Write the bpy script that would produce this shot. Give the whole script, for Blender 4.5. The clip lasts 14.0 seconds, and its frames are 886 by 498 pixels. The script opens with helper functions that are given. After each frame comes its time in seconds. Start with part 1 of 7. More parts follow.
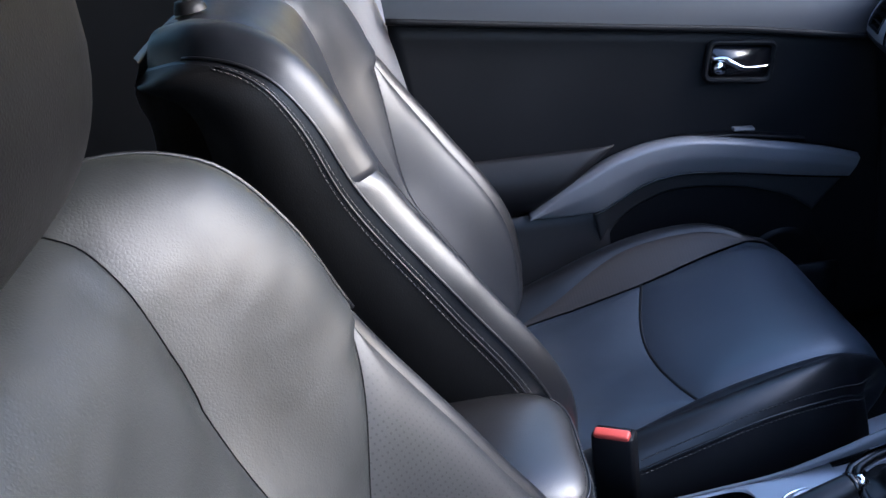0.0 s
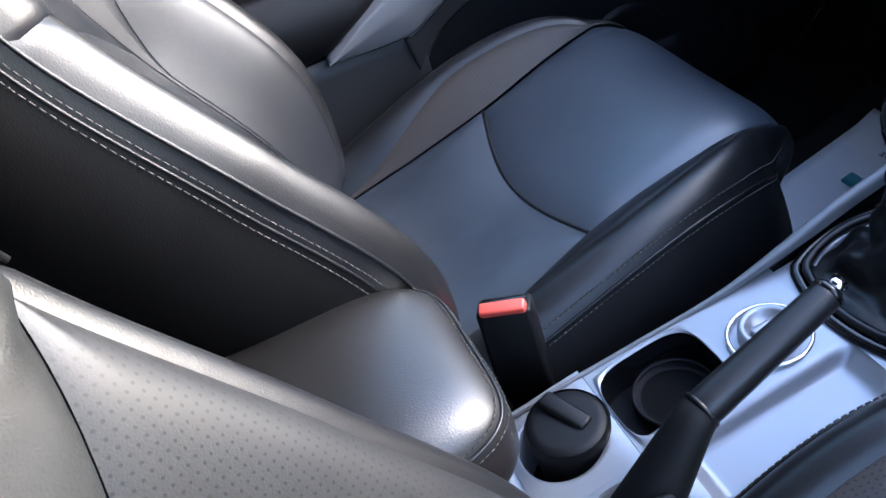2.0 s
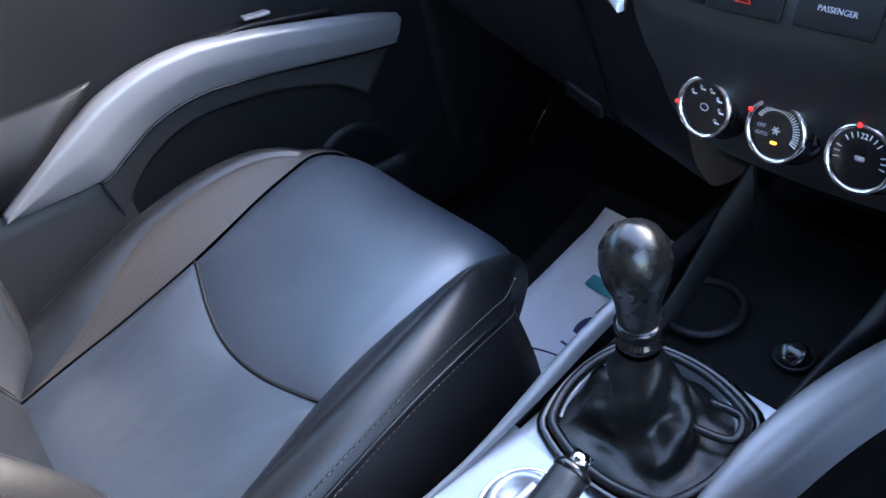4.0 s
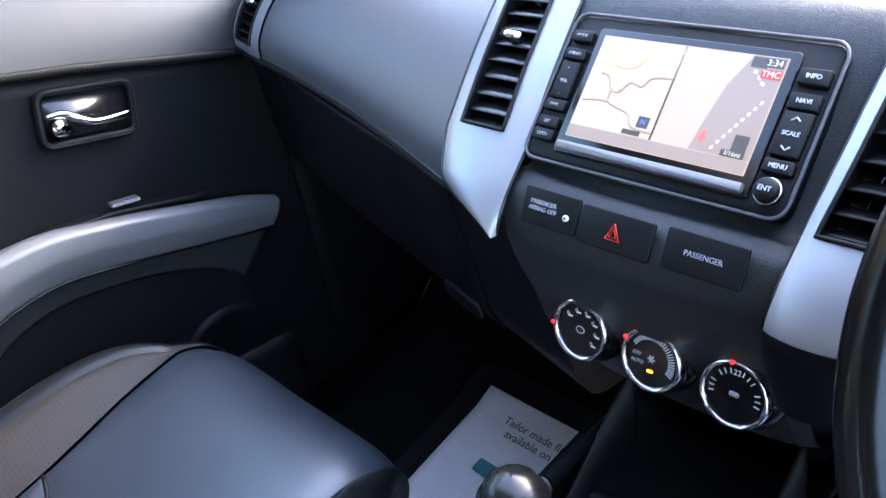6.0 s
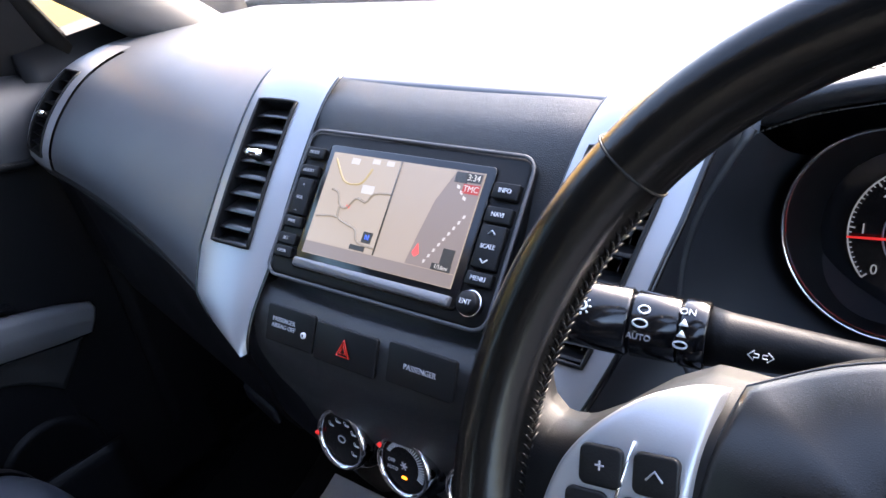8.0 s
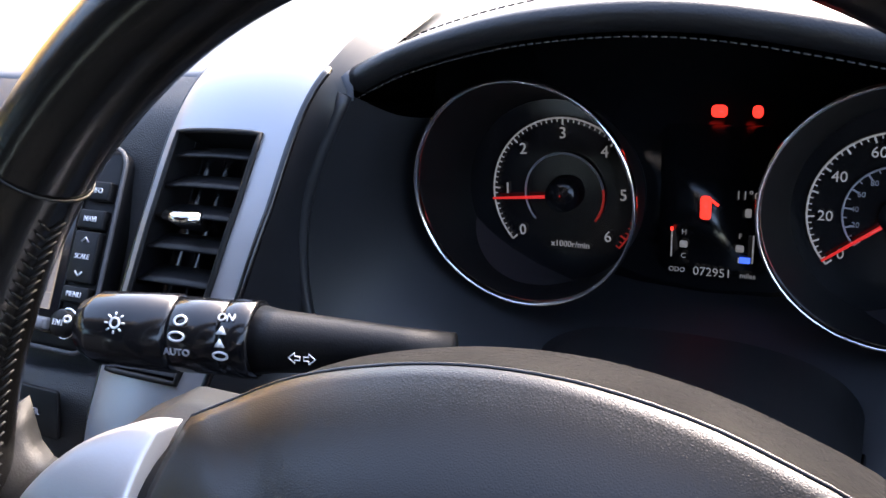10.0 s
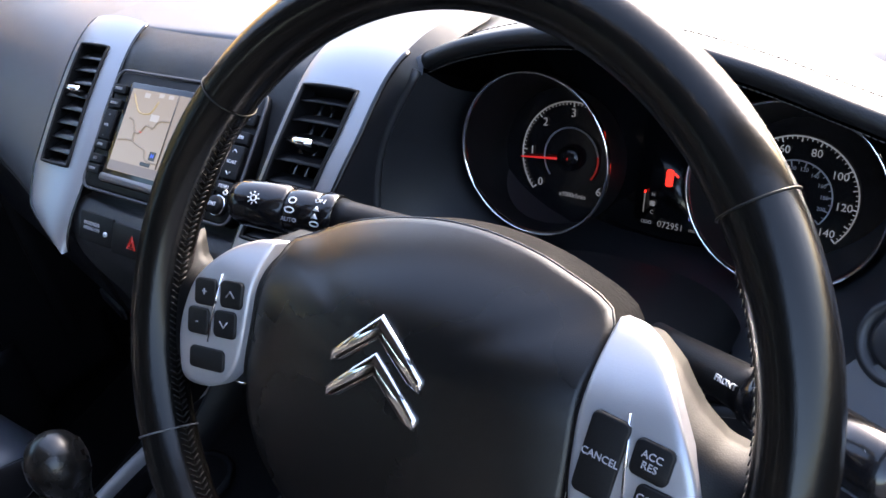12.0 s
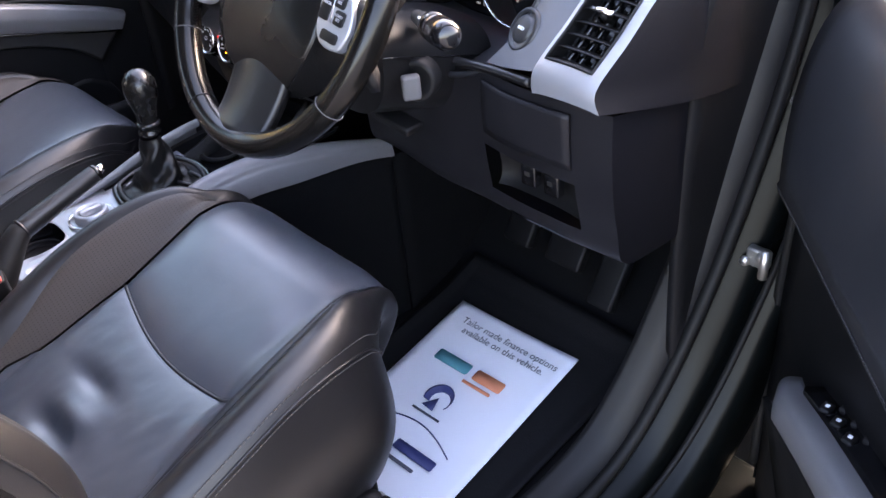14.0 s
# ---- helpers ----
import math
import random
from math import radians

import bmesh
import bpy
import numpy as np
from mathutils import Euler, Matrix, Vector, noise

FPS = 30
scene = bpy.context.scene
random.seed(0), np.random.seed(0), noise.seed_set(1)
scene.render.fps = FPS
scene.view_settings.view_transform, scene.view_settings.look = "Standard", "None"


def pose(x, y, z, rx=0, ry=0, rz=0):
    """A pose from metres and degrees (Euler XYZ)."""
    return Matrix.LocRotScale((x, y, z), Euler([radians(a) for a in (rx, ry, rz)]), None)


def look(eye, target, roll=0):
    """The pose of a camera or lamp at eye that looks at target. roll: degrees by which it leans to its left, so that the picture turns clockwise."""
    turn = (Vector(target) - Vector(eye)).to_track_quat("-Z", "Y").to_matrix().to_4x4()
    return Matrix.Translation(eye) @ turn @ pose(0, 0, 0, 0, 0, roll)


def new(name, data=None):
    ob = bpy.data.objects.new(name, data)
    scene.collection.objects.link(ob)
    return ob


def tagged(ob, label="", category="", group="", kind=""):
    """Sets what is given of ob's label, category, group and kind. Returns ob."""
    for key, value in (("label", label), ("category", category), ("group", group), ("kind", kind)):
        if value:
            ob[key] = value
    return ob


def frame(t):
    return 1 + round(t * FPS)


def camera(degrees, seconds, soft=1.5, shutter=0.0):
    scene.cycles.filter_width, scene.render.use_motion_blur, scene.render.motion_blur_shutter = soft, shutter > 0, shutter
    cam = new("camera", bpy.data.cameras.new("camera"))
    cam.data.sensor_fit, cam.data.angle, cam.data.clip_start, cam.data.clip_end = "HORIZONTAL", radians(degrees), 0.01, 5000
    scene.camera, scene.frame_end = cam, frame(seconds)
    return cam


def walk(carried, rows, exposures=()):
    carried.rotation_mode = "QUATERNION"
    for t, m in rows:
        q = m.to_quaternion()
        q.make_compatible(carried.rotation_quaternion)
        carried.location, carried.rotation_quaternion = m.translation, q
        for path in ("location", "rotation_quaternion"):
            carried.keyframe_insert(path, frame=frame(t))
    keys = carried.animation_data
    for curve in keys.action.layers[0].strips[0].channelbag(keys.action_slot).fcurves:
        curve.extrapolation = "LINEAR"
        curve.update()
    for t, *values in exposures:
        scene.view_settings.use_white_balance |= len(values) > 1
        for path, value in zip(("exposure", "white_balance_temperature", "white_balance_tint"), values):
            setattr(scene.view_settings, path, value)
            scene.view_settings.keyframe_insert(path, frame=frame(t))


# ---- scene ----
cam = camera(54.0, 14.0)
# seconds, eye, (yaw to the left, pitch up, roll), degrees
PATH = [
    (0, (0.6604, 0.1414, 1.0931), (91.15, -26.94, -12.04)),
    (0.5, (0.5726, 0.1398, 1.0430), (91.69, -31.04, -14.83)),
    (1, (0.4972, 0.1351, 0.9886), (87.73, -35.66, -17.02)),
    (1.5, (0.4511, 0.1390, 0.9593), (85.05, -37.39, -18.90)),
    (2, (0.4185, 0.1659, 0.9403), (81.94, -38.51, -21.81)),
    (2.5, (0.3909, 0.1967, 0.9130), (77.23, -39.05, -22.08)),
    (3, (0.3653, 0.2254, 0.8949), (72.80, -39.33, -21.09)),
    (3.5, (0.3442, 0.2457, 0.8952), (66.97, -38.52, -18.55)),
    (4, (0.3312, 0.2767, 0.9039), (62.52, -37.57, -16.69)),
    (4.2, (0.3277, 0.2886, 0.9037), (61.14, -37.21, -16.23)),
    (6.3, (0.2949, 0.3430, 0.9442), (50.78, -29.89, -11.04)),
    (6.5, (0.2952, 0.3494, 0.9476), (50.27, -29.50, -11.04)),
    (7, (0.3113, 0.3711, 0.9551), (48.80, -28.48, -11.34)),
    (7.5, (0.3406, 0.4014, 0.9571), (46.46, -27.87, -11.45)),
    (8, (0.3756, 0.4252, 0.9553), (43.79, -28.21, -11.90)),
    (8.5, (0.4109, 0.4751, 0.9371), (40.39, -29.72, -12.66)),
    (9, (0.4408, 0.5209, 0.9223), (36.53, -31.54, -13.54)),
    (9.2, (0.4454, 0.5363, 0.9135), (34.45, -32.63, -13.14)),
    (11.3, (0.5220, 0.5139, 0.9383), (32.85, -31.18, -13.12)),
    (11.5, (0.5417, 0.4875, 0.9513), (34.80, -30.90, -13.19)),
    (12, (0.6042, 0.4054, 0.9870), (41.59, -32.49, -10.85)),
    (12.5, (0.7208, 0.3437, 1.0250), (51.31, -32.00, -9.20)),
    (13, (0.9319, 0.2511, 1.0346), (58.42, -29.78, -6.18)),
    (13.5, (1.1305, 0.2016, 1.0052), (58.62, -30.48, -6.96)),
    (14, (1.1999, 0.1391, 1.0011), (50.83, -33.97, -5.72)),
]
walk(cam, [(t, pose(*eye, 0, 0, yaw) @ pose(0, 0, 0, 90 + pitch, 0, 0) @ pose(0, 0, 0, 0, 0, roll))
           for t, eye, (yaw, pitch, roll) in PATH], exposures=[(0.0, 3.15, 5450, 14), (0.5, 3.2, 5500, 14), (1.5, 3.65, 5800, 13), (3.0, 4.35, 6000, 11), (4.2, 4.85, 6350, 12), (6.5, 4.5, 6700, 15), (7.5, 4.08, 6900, 17), (9.0, 3.82, 6900, 17), (12.0, 3.5, 6900, 17), (13.0, 3.95, 7300, 17), (13.5, 4.36, 7700, 22), (14.0, 4.66, 8000, 24)])

# ---- light: bright hazy sky, low soft sun ahead of the car ----
world = bpy.data.worlds.new("sky")
scene.world = world
world.use_nodes = True
wn = world.node_tree.nodes
sky = wn.new("ShaderNodeTexSky")
sky.sky_type, sky.sun_disc = "NISHITA", False
sky.sun_elevation, sky.sun_rotation = radians(26), radians(8)
sky.air_density, sky.dust_density, sky.ozone_density = 1.0, 3.0, 1.5
wn["Background"].inputs[1].default_value = 0.15
world.node_tree.links.new(sky.outputs[0], wn["Background"].inputs[0])
sun_data = bpy.data.lights.new("sun", "SUN")
sun_data.energy, sun_data.angle, sun_data.color = 0.75, radians(38), (0.95, 0.98, 1.0)
sun = new("sun", sun_data)
sun.matrix_world = look((1.5, 4.0, 6.0), (1.5 - math.sin(radians(8)) * 3.0, 4.0 - math.cos(radians(8)) * 3.0, 6.0 - 1.463))


# ---- materials ----
def material(name, colour, rough=0.5, metal=0.0, grain=0.0, grain_size=600.0, stain=0.15, stain_size=9.0, bump2=0.0, coat=0.0, spec=0.5, kind="noise"):
    """A surface with fine grain in relief, and slow variation of colour and gloss."""
    m = bpy.data.materials.new(name)
    m.use_nodes = True
    nt = m.node_tree
    n, l = nt.nodes, nt.links
    b = n["Principled BSDF"]
    b.inputs["Metallic"].default_value = metal
    b.inputs["Coat Weight"].default_value = coat
    b.inputs["Coat Roughness"].default_value = 0.12
    b.inputs["Specular IOR Level"].default_value = spec
    tc = n.new("ShaderNodeTexCoord")
    big = n.new("ShaderNodeTexNoise")
    big.inputs["Scale"].default_value, big.inputs["Detail"].default_value = stain_size, 6.0
    l.new(tc.outputs["Object"], big.inputs["Vector"])
    mix = n.new("ShaderNodeMix")
    mix.data_type = "RGBA"
    mix.inputs[6].default_value = (*[c * (1 - stain) for c in colour], 1)
    mix.inputs[7].default_value = (*[min(1, c * (1 + stain)) for c in colour], 1)
    l.new(big.outputs["Fac"], mix.inputs[0])
    l.new(mix.outputs[2], b.inputs["Base Color"])
    rr = n.new("ShaderNodeMapRange")
    rr.inputs["From Min"].default_value, rr.inputs["From Max"].default_value = 0.3, 0.7
    rr.inputs["To Min"].default_value, rr.inputs["To Max"].default_value = max(0.02, rough * 0.88), min(1, rough * 1.12)
    l.new(big.outputs["Fac"], rr.inputs["Value"])
    l.new(rr.outputs[0], b.inputs["Roughness"])
    if grain:
        if kind == "cell":
            g = n.new("ShaderNodeTexVoronoi")
            g.inputs["Scale"].default_value = grain_size
            g.feature = "DISTANCE_TO_EDGE"
            out = g.outputs["Distance"]
        else:
            g = n.new("ShaderNodeTexNoise")
            g.inputs["Scale"].default_value, g.inputs["Detail"].default_value = grain_size, 3.0
            out = g.outputs["Fac"]
        l.new(tc.outputs["Object"], g.inputs["Vector"])
        bp = n.new("ShaderNodeBump")
        bp.inputs["Strength"].default_value, bp.inputs["Distance"].default_value = grain, 0.0006
        l.new(out, bp.inputs["Height"])
        last = bp
        if bump2:
            w = n.new("ShaderNodeTexNoise")
            w.inputs["Scale"].default_value, w.inputs["Detail"].default_value = 28.0, 4.0
            w.inputs["Distortion"].default_value = 0.8
            l.new(tc.outputs["Object"], w.inputs["Vector"])
            bq = n.new("ShaderNodeBump")
            bq.inputs["Strength"].default_value, bq.inputs["Distance"].default_value = bump2, 0.004
            l.new(w.outputs["Fac"], bq.inputs["Height"])
            l.new(bq.outputs["Normal"], last.inputs["Normal"])
        l.new(last.outputs["Normal"], b.inputs["Normal"])
    return m


def perforated(name, colour, rough, step):
    """Leather with a regular pattern of small punched holes."""
    m = material(name, colour, rough, 0, 0.15, 900, 0.12, spec=0.25)
    n, l = m.node_tree.nodes, m.node_tree.links
    b = n["Principled BSDF"]
    uv = n.new("ShaderNodeUVMap")
    vm = n.new("ShaderNodeVectorMath")
    vm.operation = "SCALE"
    vm.inputs["Scale"].default_value = 1.0 / step
    l.new(uv.outputs[0], vm.inputs[0])
    fr = n.new("ShaderNodeVectorMath")
    fr.operation = "FRACTION"
    l.new(vm.outputs[0], fr.inputs[0])
    ds = n.new("ShaderNodeVectorMath")
    ds.operation = "DISTANCE"
    ds.inputs[1].default_value = (0.5, 0.5, 0.0)
    l.new(fr.outputs[0], ds.inputs[0])
    lt = n.new("ShaderNodeMath")
    lt.operation = "LESS_THAN"
    lt.inputs[1].default_value = 0.17
    l.new(ds.outputs["Value"], lt.inputs[0])
    mix = n.new("ShaderNodeMix")
    mix.data_type = "RGBA"
    old = b.inputs["Base Color"].links[0].from_socket
    l.new(old, mix.inputs[6])
    mix.inputs[7].default_value = (*[c * 0.35 for c in colour], 1)
    l.new(lt.outputs[0], mix.inputs[0])
    l.new(mix.outputs[2], b.inputs["Base Color"])
    return m


def glowing(name, colour, strength):
    m = bpy.data.materials.new(name)
    m.use_nodes = True
    b = m.node_tree.nodes["Principled BSDF"]
    b.inputs["Base Color"].default_value = (*[c * 0.3 for c in colour], 1)
    b.inputs["Roughness"].default_value = 0.25
    b.inputs["Emission Color"].default_value = (*colour, 1)
    b.inputs["Emission Strength"].default_value = strength
    return m


def glass(name, tint=(1, 1, 1)):
    m = bpy.data.materials.new(name)
    m.use_nodes = True
    n, l = m.node_tree.nodes, m.node_tree.links
    n.remove(n["Principled BSDF"])
    tr, gl, mx, fr = n.new("ShaderNodeBsdfTransparent"), n.new("ShaderNodeBsdfGlossy"), n.new("ShaderNodeMixShader"), n.new("ShaderNodeFresnel")
    tr.inputs[0].default_value = (*tint, 1)
    gl.inputs["Roughness"].default_value = 0.03
    fr.inputs[0].default_value = 1.4
    l.new(fr.outputs[0], mx.inputs[0])
    l.new(tr.outputs[0], mx.inputs[1])
    l.new(gl.outputs[0], mx.inputs[2])
    l.new(mx.outputs[0], n["Material Output"].inputs[0])
    return m


LEATHER = material("black_leather", (0.006, 0.006, 0.0068), 0.37, 0, 0.25, 460, 0.2, 14, 0.08, spec=0.4, kind="cell")
# darker, duller copy of LEATHER, with the shade of the seat flanks in its colour
LEATHER_SIDE = material("shade_darkened_leather", (0.0030, 0.0029, 0.0030), 0.50, 0, 0.3, 420, 0.2, 14, 0.06, spec=0.13, kind="cell")
LEATHER_WORN = material("creased_black_leather", (0.0095, 0.0102, 0.0102), 0.48, 0, 0.30, 420, 0.35, 26, 0.16, spec=0.30, kind="cell")
LEATHER_SEAT = material("smooth_black_leather", (0.0072, 0.008, 0.0102), 0.40, 0, 0.2, 520, 0.25, 11, 0.08, spec=0.29, kind="cell")
PERF = perforated("perforated_grey_leather", (0.030, 0.0255, 0.0235), 0.50, 0.0050)
PERF_DARK = perforated("perforated_black_leather", (0.014, 0.014, 0.0145), 0.46, 0.0050)
THREAD = material("pale_grey_thread", (0.034, 0.031, 0.029), 0.7)
THREAD_DARK = material("dark_grey_thread", (0.018, 0.018, 0.0185), 0.8)
SOFT = material("soft_dash_plastic", (0.0125, 0.013, 0.0155), 0.43, 0, 0.16, 1100, 0.12, 8, 0.02, spec=0.5, kind="cell")
HARD = material("hard_black_plastic", (0.004, 0.004, 0.0046), 0.5, 0, 0.2, 1300, 0.2, 10, spec=0.22)
DOOR = material("grained_door_plastic", (0.0048, 0.0048, 0.0055), 0.52, 0, 0.2, 1200, 0.25, 8, spec=0.16)
RIM_LEATHER = material("polished_worn_rim_leather", (0.0032, 0.003, 0.0029), 0.21, 0, 0.12, 420, 0.35, 22, 0.05, spec=0.26)
LOWER_DRIVER = material("grey_lower_panel_plastic", (0.0068, 0.0065, 0.0085), 0.5, 0, 0.25, 1100, 0.2, 10, spec=0.25)
LOWER = material("dark_lower_plastic", (0.0034, 0.0033, 0.0046), 0.55, 0, 0.25, 1100, 0.2, 10, spec=0.14)
FACIA = material("fine_patterned_facia", (0.014, 0.0145, 0.016), 0.42, 0, 0.8, 900, 0.1, 8, kind="cell")
GLOSS = material("gloss_black_plastic", (0.005, 0.005, 0.006), 0.16, 0, 0, 0, 0.1, 10)
SILVER = material("silver_painted_plastic", (0.31, 0.32, 0.345), 0.36, 0.55, 0.06, 1500, 0.06, 10)
CHROME = material("chrome", (0.75, 0.75, 0.77), 0.08, 1.0, 0, 0, 0.05, 10)
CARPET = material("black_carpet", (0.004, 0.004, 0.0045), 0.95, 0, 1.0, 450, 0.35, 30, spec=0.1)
PAPER = material("white_paper", (0.72, 0.73, 0.80), 0.6, 0, 0.1, 400, 0.03, 6)
INK = material("dark_blue_ink", (0.03, 0.04, 0.14), 0.6)
INK_GREY = material("grey_ink", (0.05, 0.055, 0.09), 0.6)
INK_TEAL = material("teal_ink", (0.05, 0.25, 0.30), 0.6)
INK_ORANGE = material("orange_ink", (0.65, 0.22, 0.12), 0.6)
RED = material("red_plastic", (0.55, 0.07, 0.05), 0.40)
RUBBER = material("black_rubber", (0.004, 0.004, 0.0043), 0.6, 0, 0.2, 800, spec=0.2)
PAINT = material("dark_green_black_car_paint", (0.0014, 0.0020, 0.0021), 0.30, 0.0, 0, 0, 0.2, 5, spec=0.09)
STEEL = material("bare_steel", (0.45, 0.44, 0.42), 0.35, 0.9, 0.1, 500, 0.2, 60)
CLOTH = material("grey_headlining_cloth", (0.20, 0.20, 0.21), 0.9, 0, 0.4, 700, 0.08, 10)
TRIM_DARK = material("dark_grey_door_plastic", (0.018, 0.0175, 0.018), 0.5, 0, 0.25, 1000, 0.15, 8, spec=0.3)
TRIM = material("grey_pillar_trim", (0.07, 0.07, 0.075), 0.6, 0, 0.3, 700, 0.08, 10)
WHITE_MARK = glowing("white_backlit_marking", (0.9, 0.92, 0.95), 0.0125)
NEEDLE = glowing("red_lit_needle", (0.9, 0.04, 0.04), 0.05)
MARK = material("white_printed_marking", (0.62, 0.63, 0.65), 0.5)
MARK_DIM = material("grey_printed_marking", (0.30, 0.30, 0.32), 0.5)
RED_LIT = glowing("red_lit_symbol", (1.0, 0.03, 0.02), 0.22)
RED_DIM = glowing("red_needle", (0.85, 0.06, 0.05), 0.014)
AMBER = glowing("amber_lit_symbol", (1.0, 0.28, 0.02), 0.3)
GREEN = glowing("green_lit_symbol", (0.1, 1.0, 0.2), 0.12)
BLUE_LIT = glowing("blue_lit_symbol", (0.05, 0.15, 0.9), 0.12)
GLASS = glass("clear_glass")
TINTED = glass("tinted_glass", (0.75, 0.82, 0.8))
# lighter, glossier copy of the slat plastic, imitates slats that catch the sky
SLAT = material("sky_lit_vent_plastic", (0.010, 0.010, 0.011), 0.30, 0, 0.05, 900, 0.1, 10, spec=0.9)
SATIN = material("satin_grey_silver_plastic", (0.15, 0.15, 0.158), 0.42, 0.35, 0.06, 1500, 0.08, 10)
HUB_SKIN = material("grained_airbag_cover", (0.0042, 0.0041, 0.0042), 0.28, 0, 0.17, 1300, 0.12, 8, 0.02, spec=0.36, kind="cell")
LID_LEATHER = material("shiny_grained_leather", (0.0065, 0.006, 0.006), 0.39, 0, 0.3, 420, 0.35, 14, 0.05, spec=0.72, kind="cell")
# paler, bluer than the other leather: the sky's reflection is in its colour
CUSHION_SKIN = material("sky_lit_smooth_leather", (0.027, 0.033, 0.044), 0.37, 0, 0.14, 520, 0.25, 9, 0.07, spec=0.95, kind="cell")
GAITER = material("soft_black_gaiter_leather", (0.0042, 0.0042, 0.0045), 0.36, 0, 0.35, 420, 0.35, 26, 0.10, spec=0.34, kind="cell")
KNOB = material("worn_dull_black_knob", (0.006, 0.006, 0.006), 0.27, 0, 0.06, 500, 0.5, 60, 0.03)
# paler copy of SOFT, with the windscreen sheen put into the colour
PAD_SKIN = material("sky_lit_soft_pad", (0.056, 0.060, 0.070), 0.47, 0, 0.18, 1000, 0.12, 8, 0.02, spec=0.75, kind="cell")


# ---- building tools ----
def part(name, bm, mat, parent=None, label="", smooth=True, uv=None):
    """Links a bmesh as one mesh object under a thing or a part."""
    me = bpy.data.meshes.new(name)
    if uv:
        lay = bm.loops.layers.uv.new("UVMap")
        for f in bm.faces:
            for lp in f.loops:
                lp[lay].uv = uv(lp.vert.co)
    bm.to_mesh(me)
    bm.free()
    me.materials.append(mat)
    if smooth:
        me.shade_smooth()
    ob = new(name, me)
    if parent:
        hang(ob, parent)
    if label:
        tagged(ob, label)
    return ob


def hang(ob, parent):
    """Makes ob a part of parent, where it is."""
    ob.parent = parent
    ob.matrix_parent_inverse = parent.matrix_basis.inverted()


def thing(name, label, category, at=None, group="", kind=""):
    ob = new(name)
    ob.empty_display_size = 0.05
    if at is not None:
        ob.matrix_basis = at if isinstance(at, Matrix) else Matrix.Translation(at)
    return tagged(ob, label, category, group, kind)


def lerp(a, b, t):
    return a + (b - a) * t


def sstep(a, b, x):
    t = min(1, max(0, (x - a) / (b - a)))
    return t * t * (3 - 2 * t)


def curve_at(pts, t):
    """Catmull-Rom through tuples of numbers, t from 0 to 1."""
    n = len(pts) - 1
    x = min(max(t, 0), 1) * n
    i = min(int(x), n - 1)
    f = x - i
    p0, p1, p2, p3 = pts[max(i - 1, 0)], pts[i], pts[i + 1], pts[min(i + 2, n)]
    return tuple(0.5 * (2 * b + (c - a) * f + (2 * a - 5 * b + 4 * c - d) * f * f + (3 * b - a - 3 * c + d) * f ** 3)
                 for a, b, c, d in zip(p0, p1, p2, p3))


def sheet(fn, nu, nv, thick=0.0, closed_u=False):
    """A grid surface from fn(u, v), with an optional thickness behind it."""
    bm = bmesh.new()
    rows = [[bm.verts.new(fn(i / nu, j / nv)) for i in range(nu if closed_u else nu + 1)] for j in range(nv + 1)]
    for j in range(nv):
        for i in range(nu):
            k = (i + 1) % nu if closed_u else i + 1
            try:
                bm.faces.new((rows[j][i], rows[j][k], rows[j + 1][k], rows[j + 1][i]))
            except ValueError:
                pass
    bm.normal_update()
    if thick:
        bmesh.ops.solidify(bm, geom=bm.faces[:], thickness=thick)
    return bm


def tube(pts, r, sides=10, closed=False, steps=0, flat=1.0, cap=True):
    """A round bar along points; r is one radius or one for each point. flat squeezes it along its second axis."""
    if steps:
        loop = list(pts) + [pts[0]] if closed else list(pts)
        rr = r if isinstance(r, (list, tuple)) else None
        pts2 = [curve_at([tuple(p) for p in loop], i / steps) for i in range(steps + (0 if closed else 1))]
        if rr:
            r = [curve_at([(q,) for q in rr], i / steps)[0] for i in range(len(pts2))]
        pts = pts2
    pts = [Vector(p) for p in pts]
    n = len(pts)
    bm = bmesh.new()
    rings, side = [], None
    for i, p in enumerate(pts):
        a, b = (pts[(i - 1) % n], pts[(i + 1) % n]) if closed else (pts[max(i - 1, 0)], pts[min(i + 1, n - 1)])
        d = (b - a).normalized()
        if side is None:
            side = d.orthogonal().normalized()
        side = (side - d * side.dot(d)).normalized()
        up = d.cross(side)
        q = r[i] if isinstance(r, (list, tuple)) else r
        rings.append([bm.verts.new(p + q * (math.cos(2 * math.pi * k / sides) * side + flat * math.sin(2 * math.pi * k / sides) * up)) for k in range(sides)])
    for i in range(n if closed else n - 1):
        a, b = rings[i], rings[(i + 1) % n]
        for k in range(sides):
            bm.faces.new((a[k], a[(k + 1) % sides], b[(k + 1) % sides], b[k]))
    if not closed and cap:
        bm.faces.new(rings[0][::-1])
        bm.faces.new(rings[-1])
    bmesh.ops.recalc_face_normals(bm, faces=bm.faces)
    return bm


def box(sx, sy, sz, bevel=0.004, seg=3, at=(0, 0, 0), turn=None):
    bm = bmesh.new()
    bmesh.ops.create_cube(bm, size=1)
    bmesh.ops.scale(bm, vec=(sx, sy, sz), verts=bm.verts)
    if bevel:
        bmesh.ops.bevel(bm, geom=bm.edges[:], offset=bevel, segments=seg, profile=0.5, affect="EDGES")
    m = Matrix.Translation(at) @ (turn if turn is not None else Matrix())
    bmesh.ops.transform(bm, matrix=m, verts=bm.verts)
    return bm


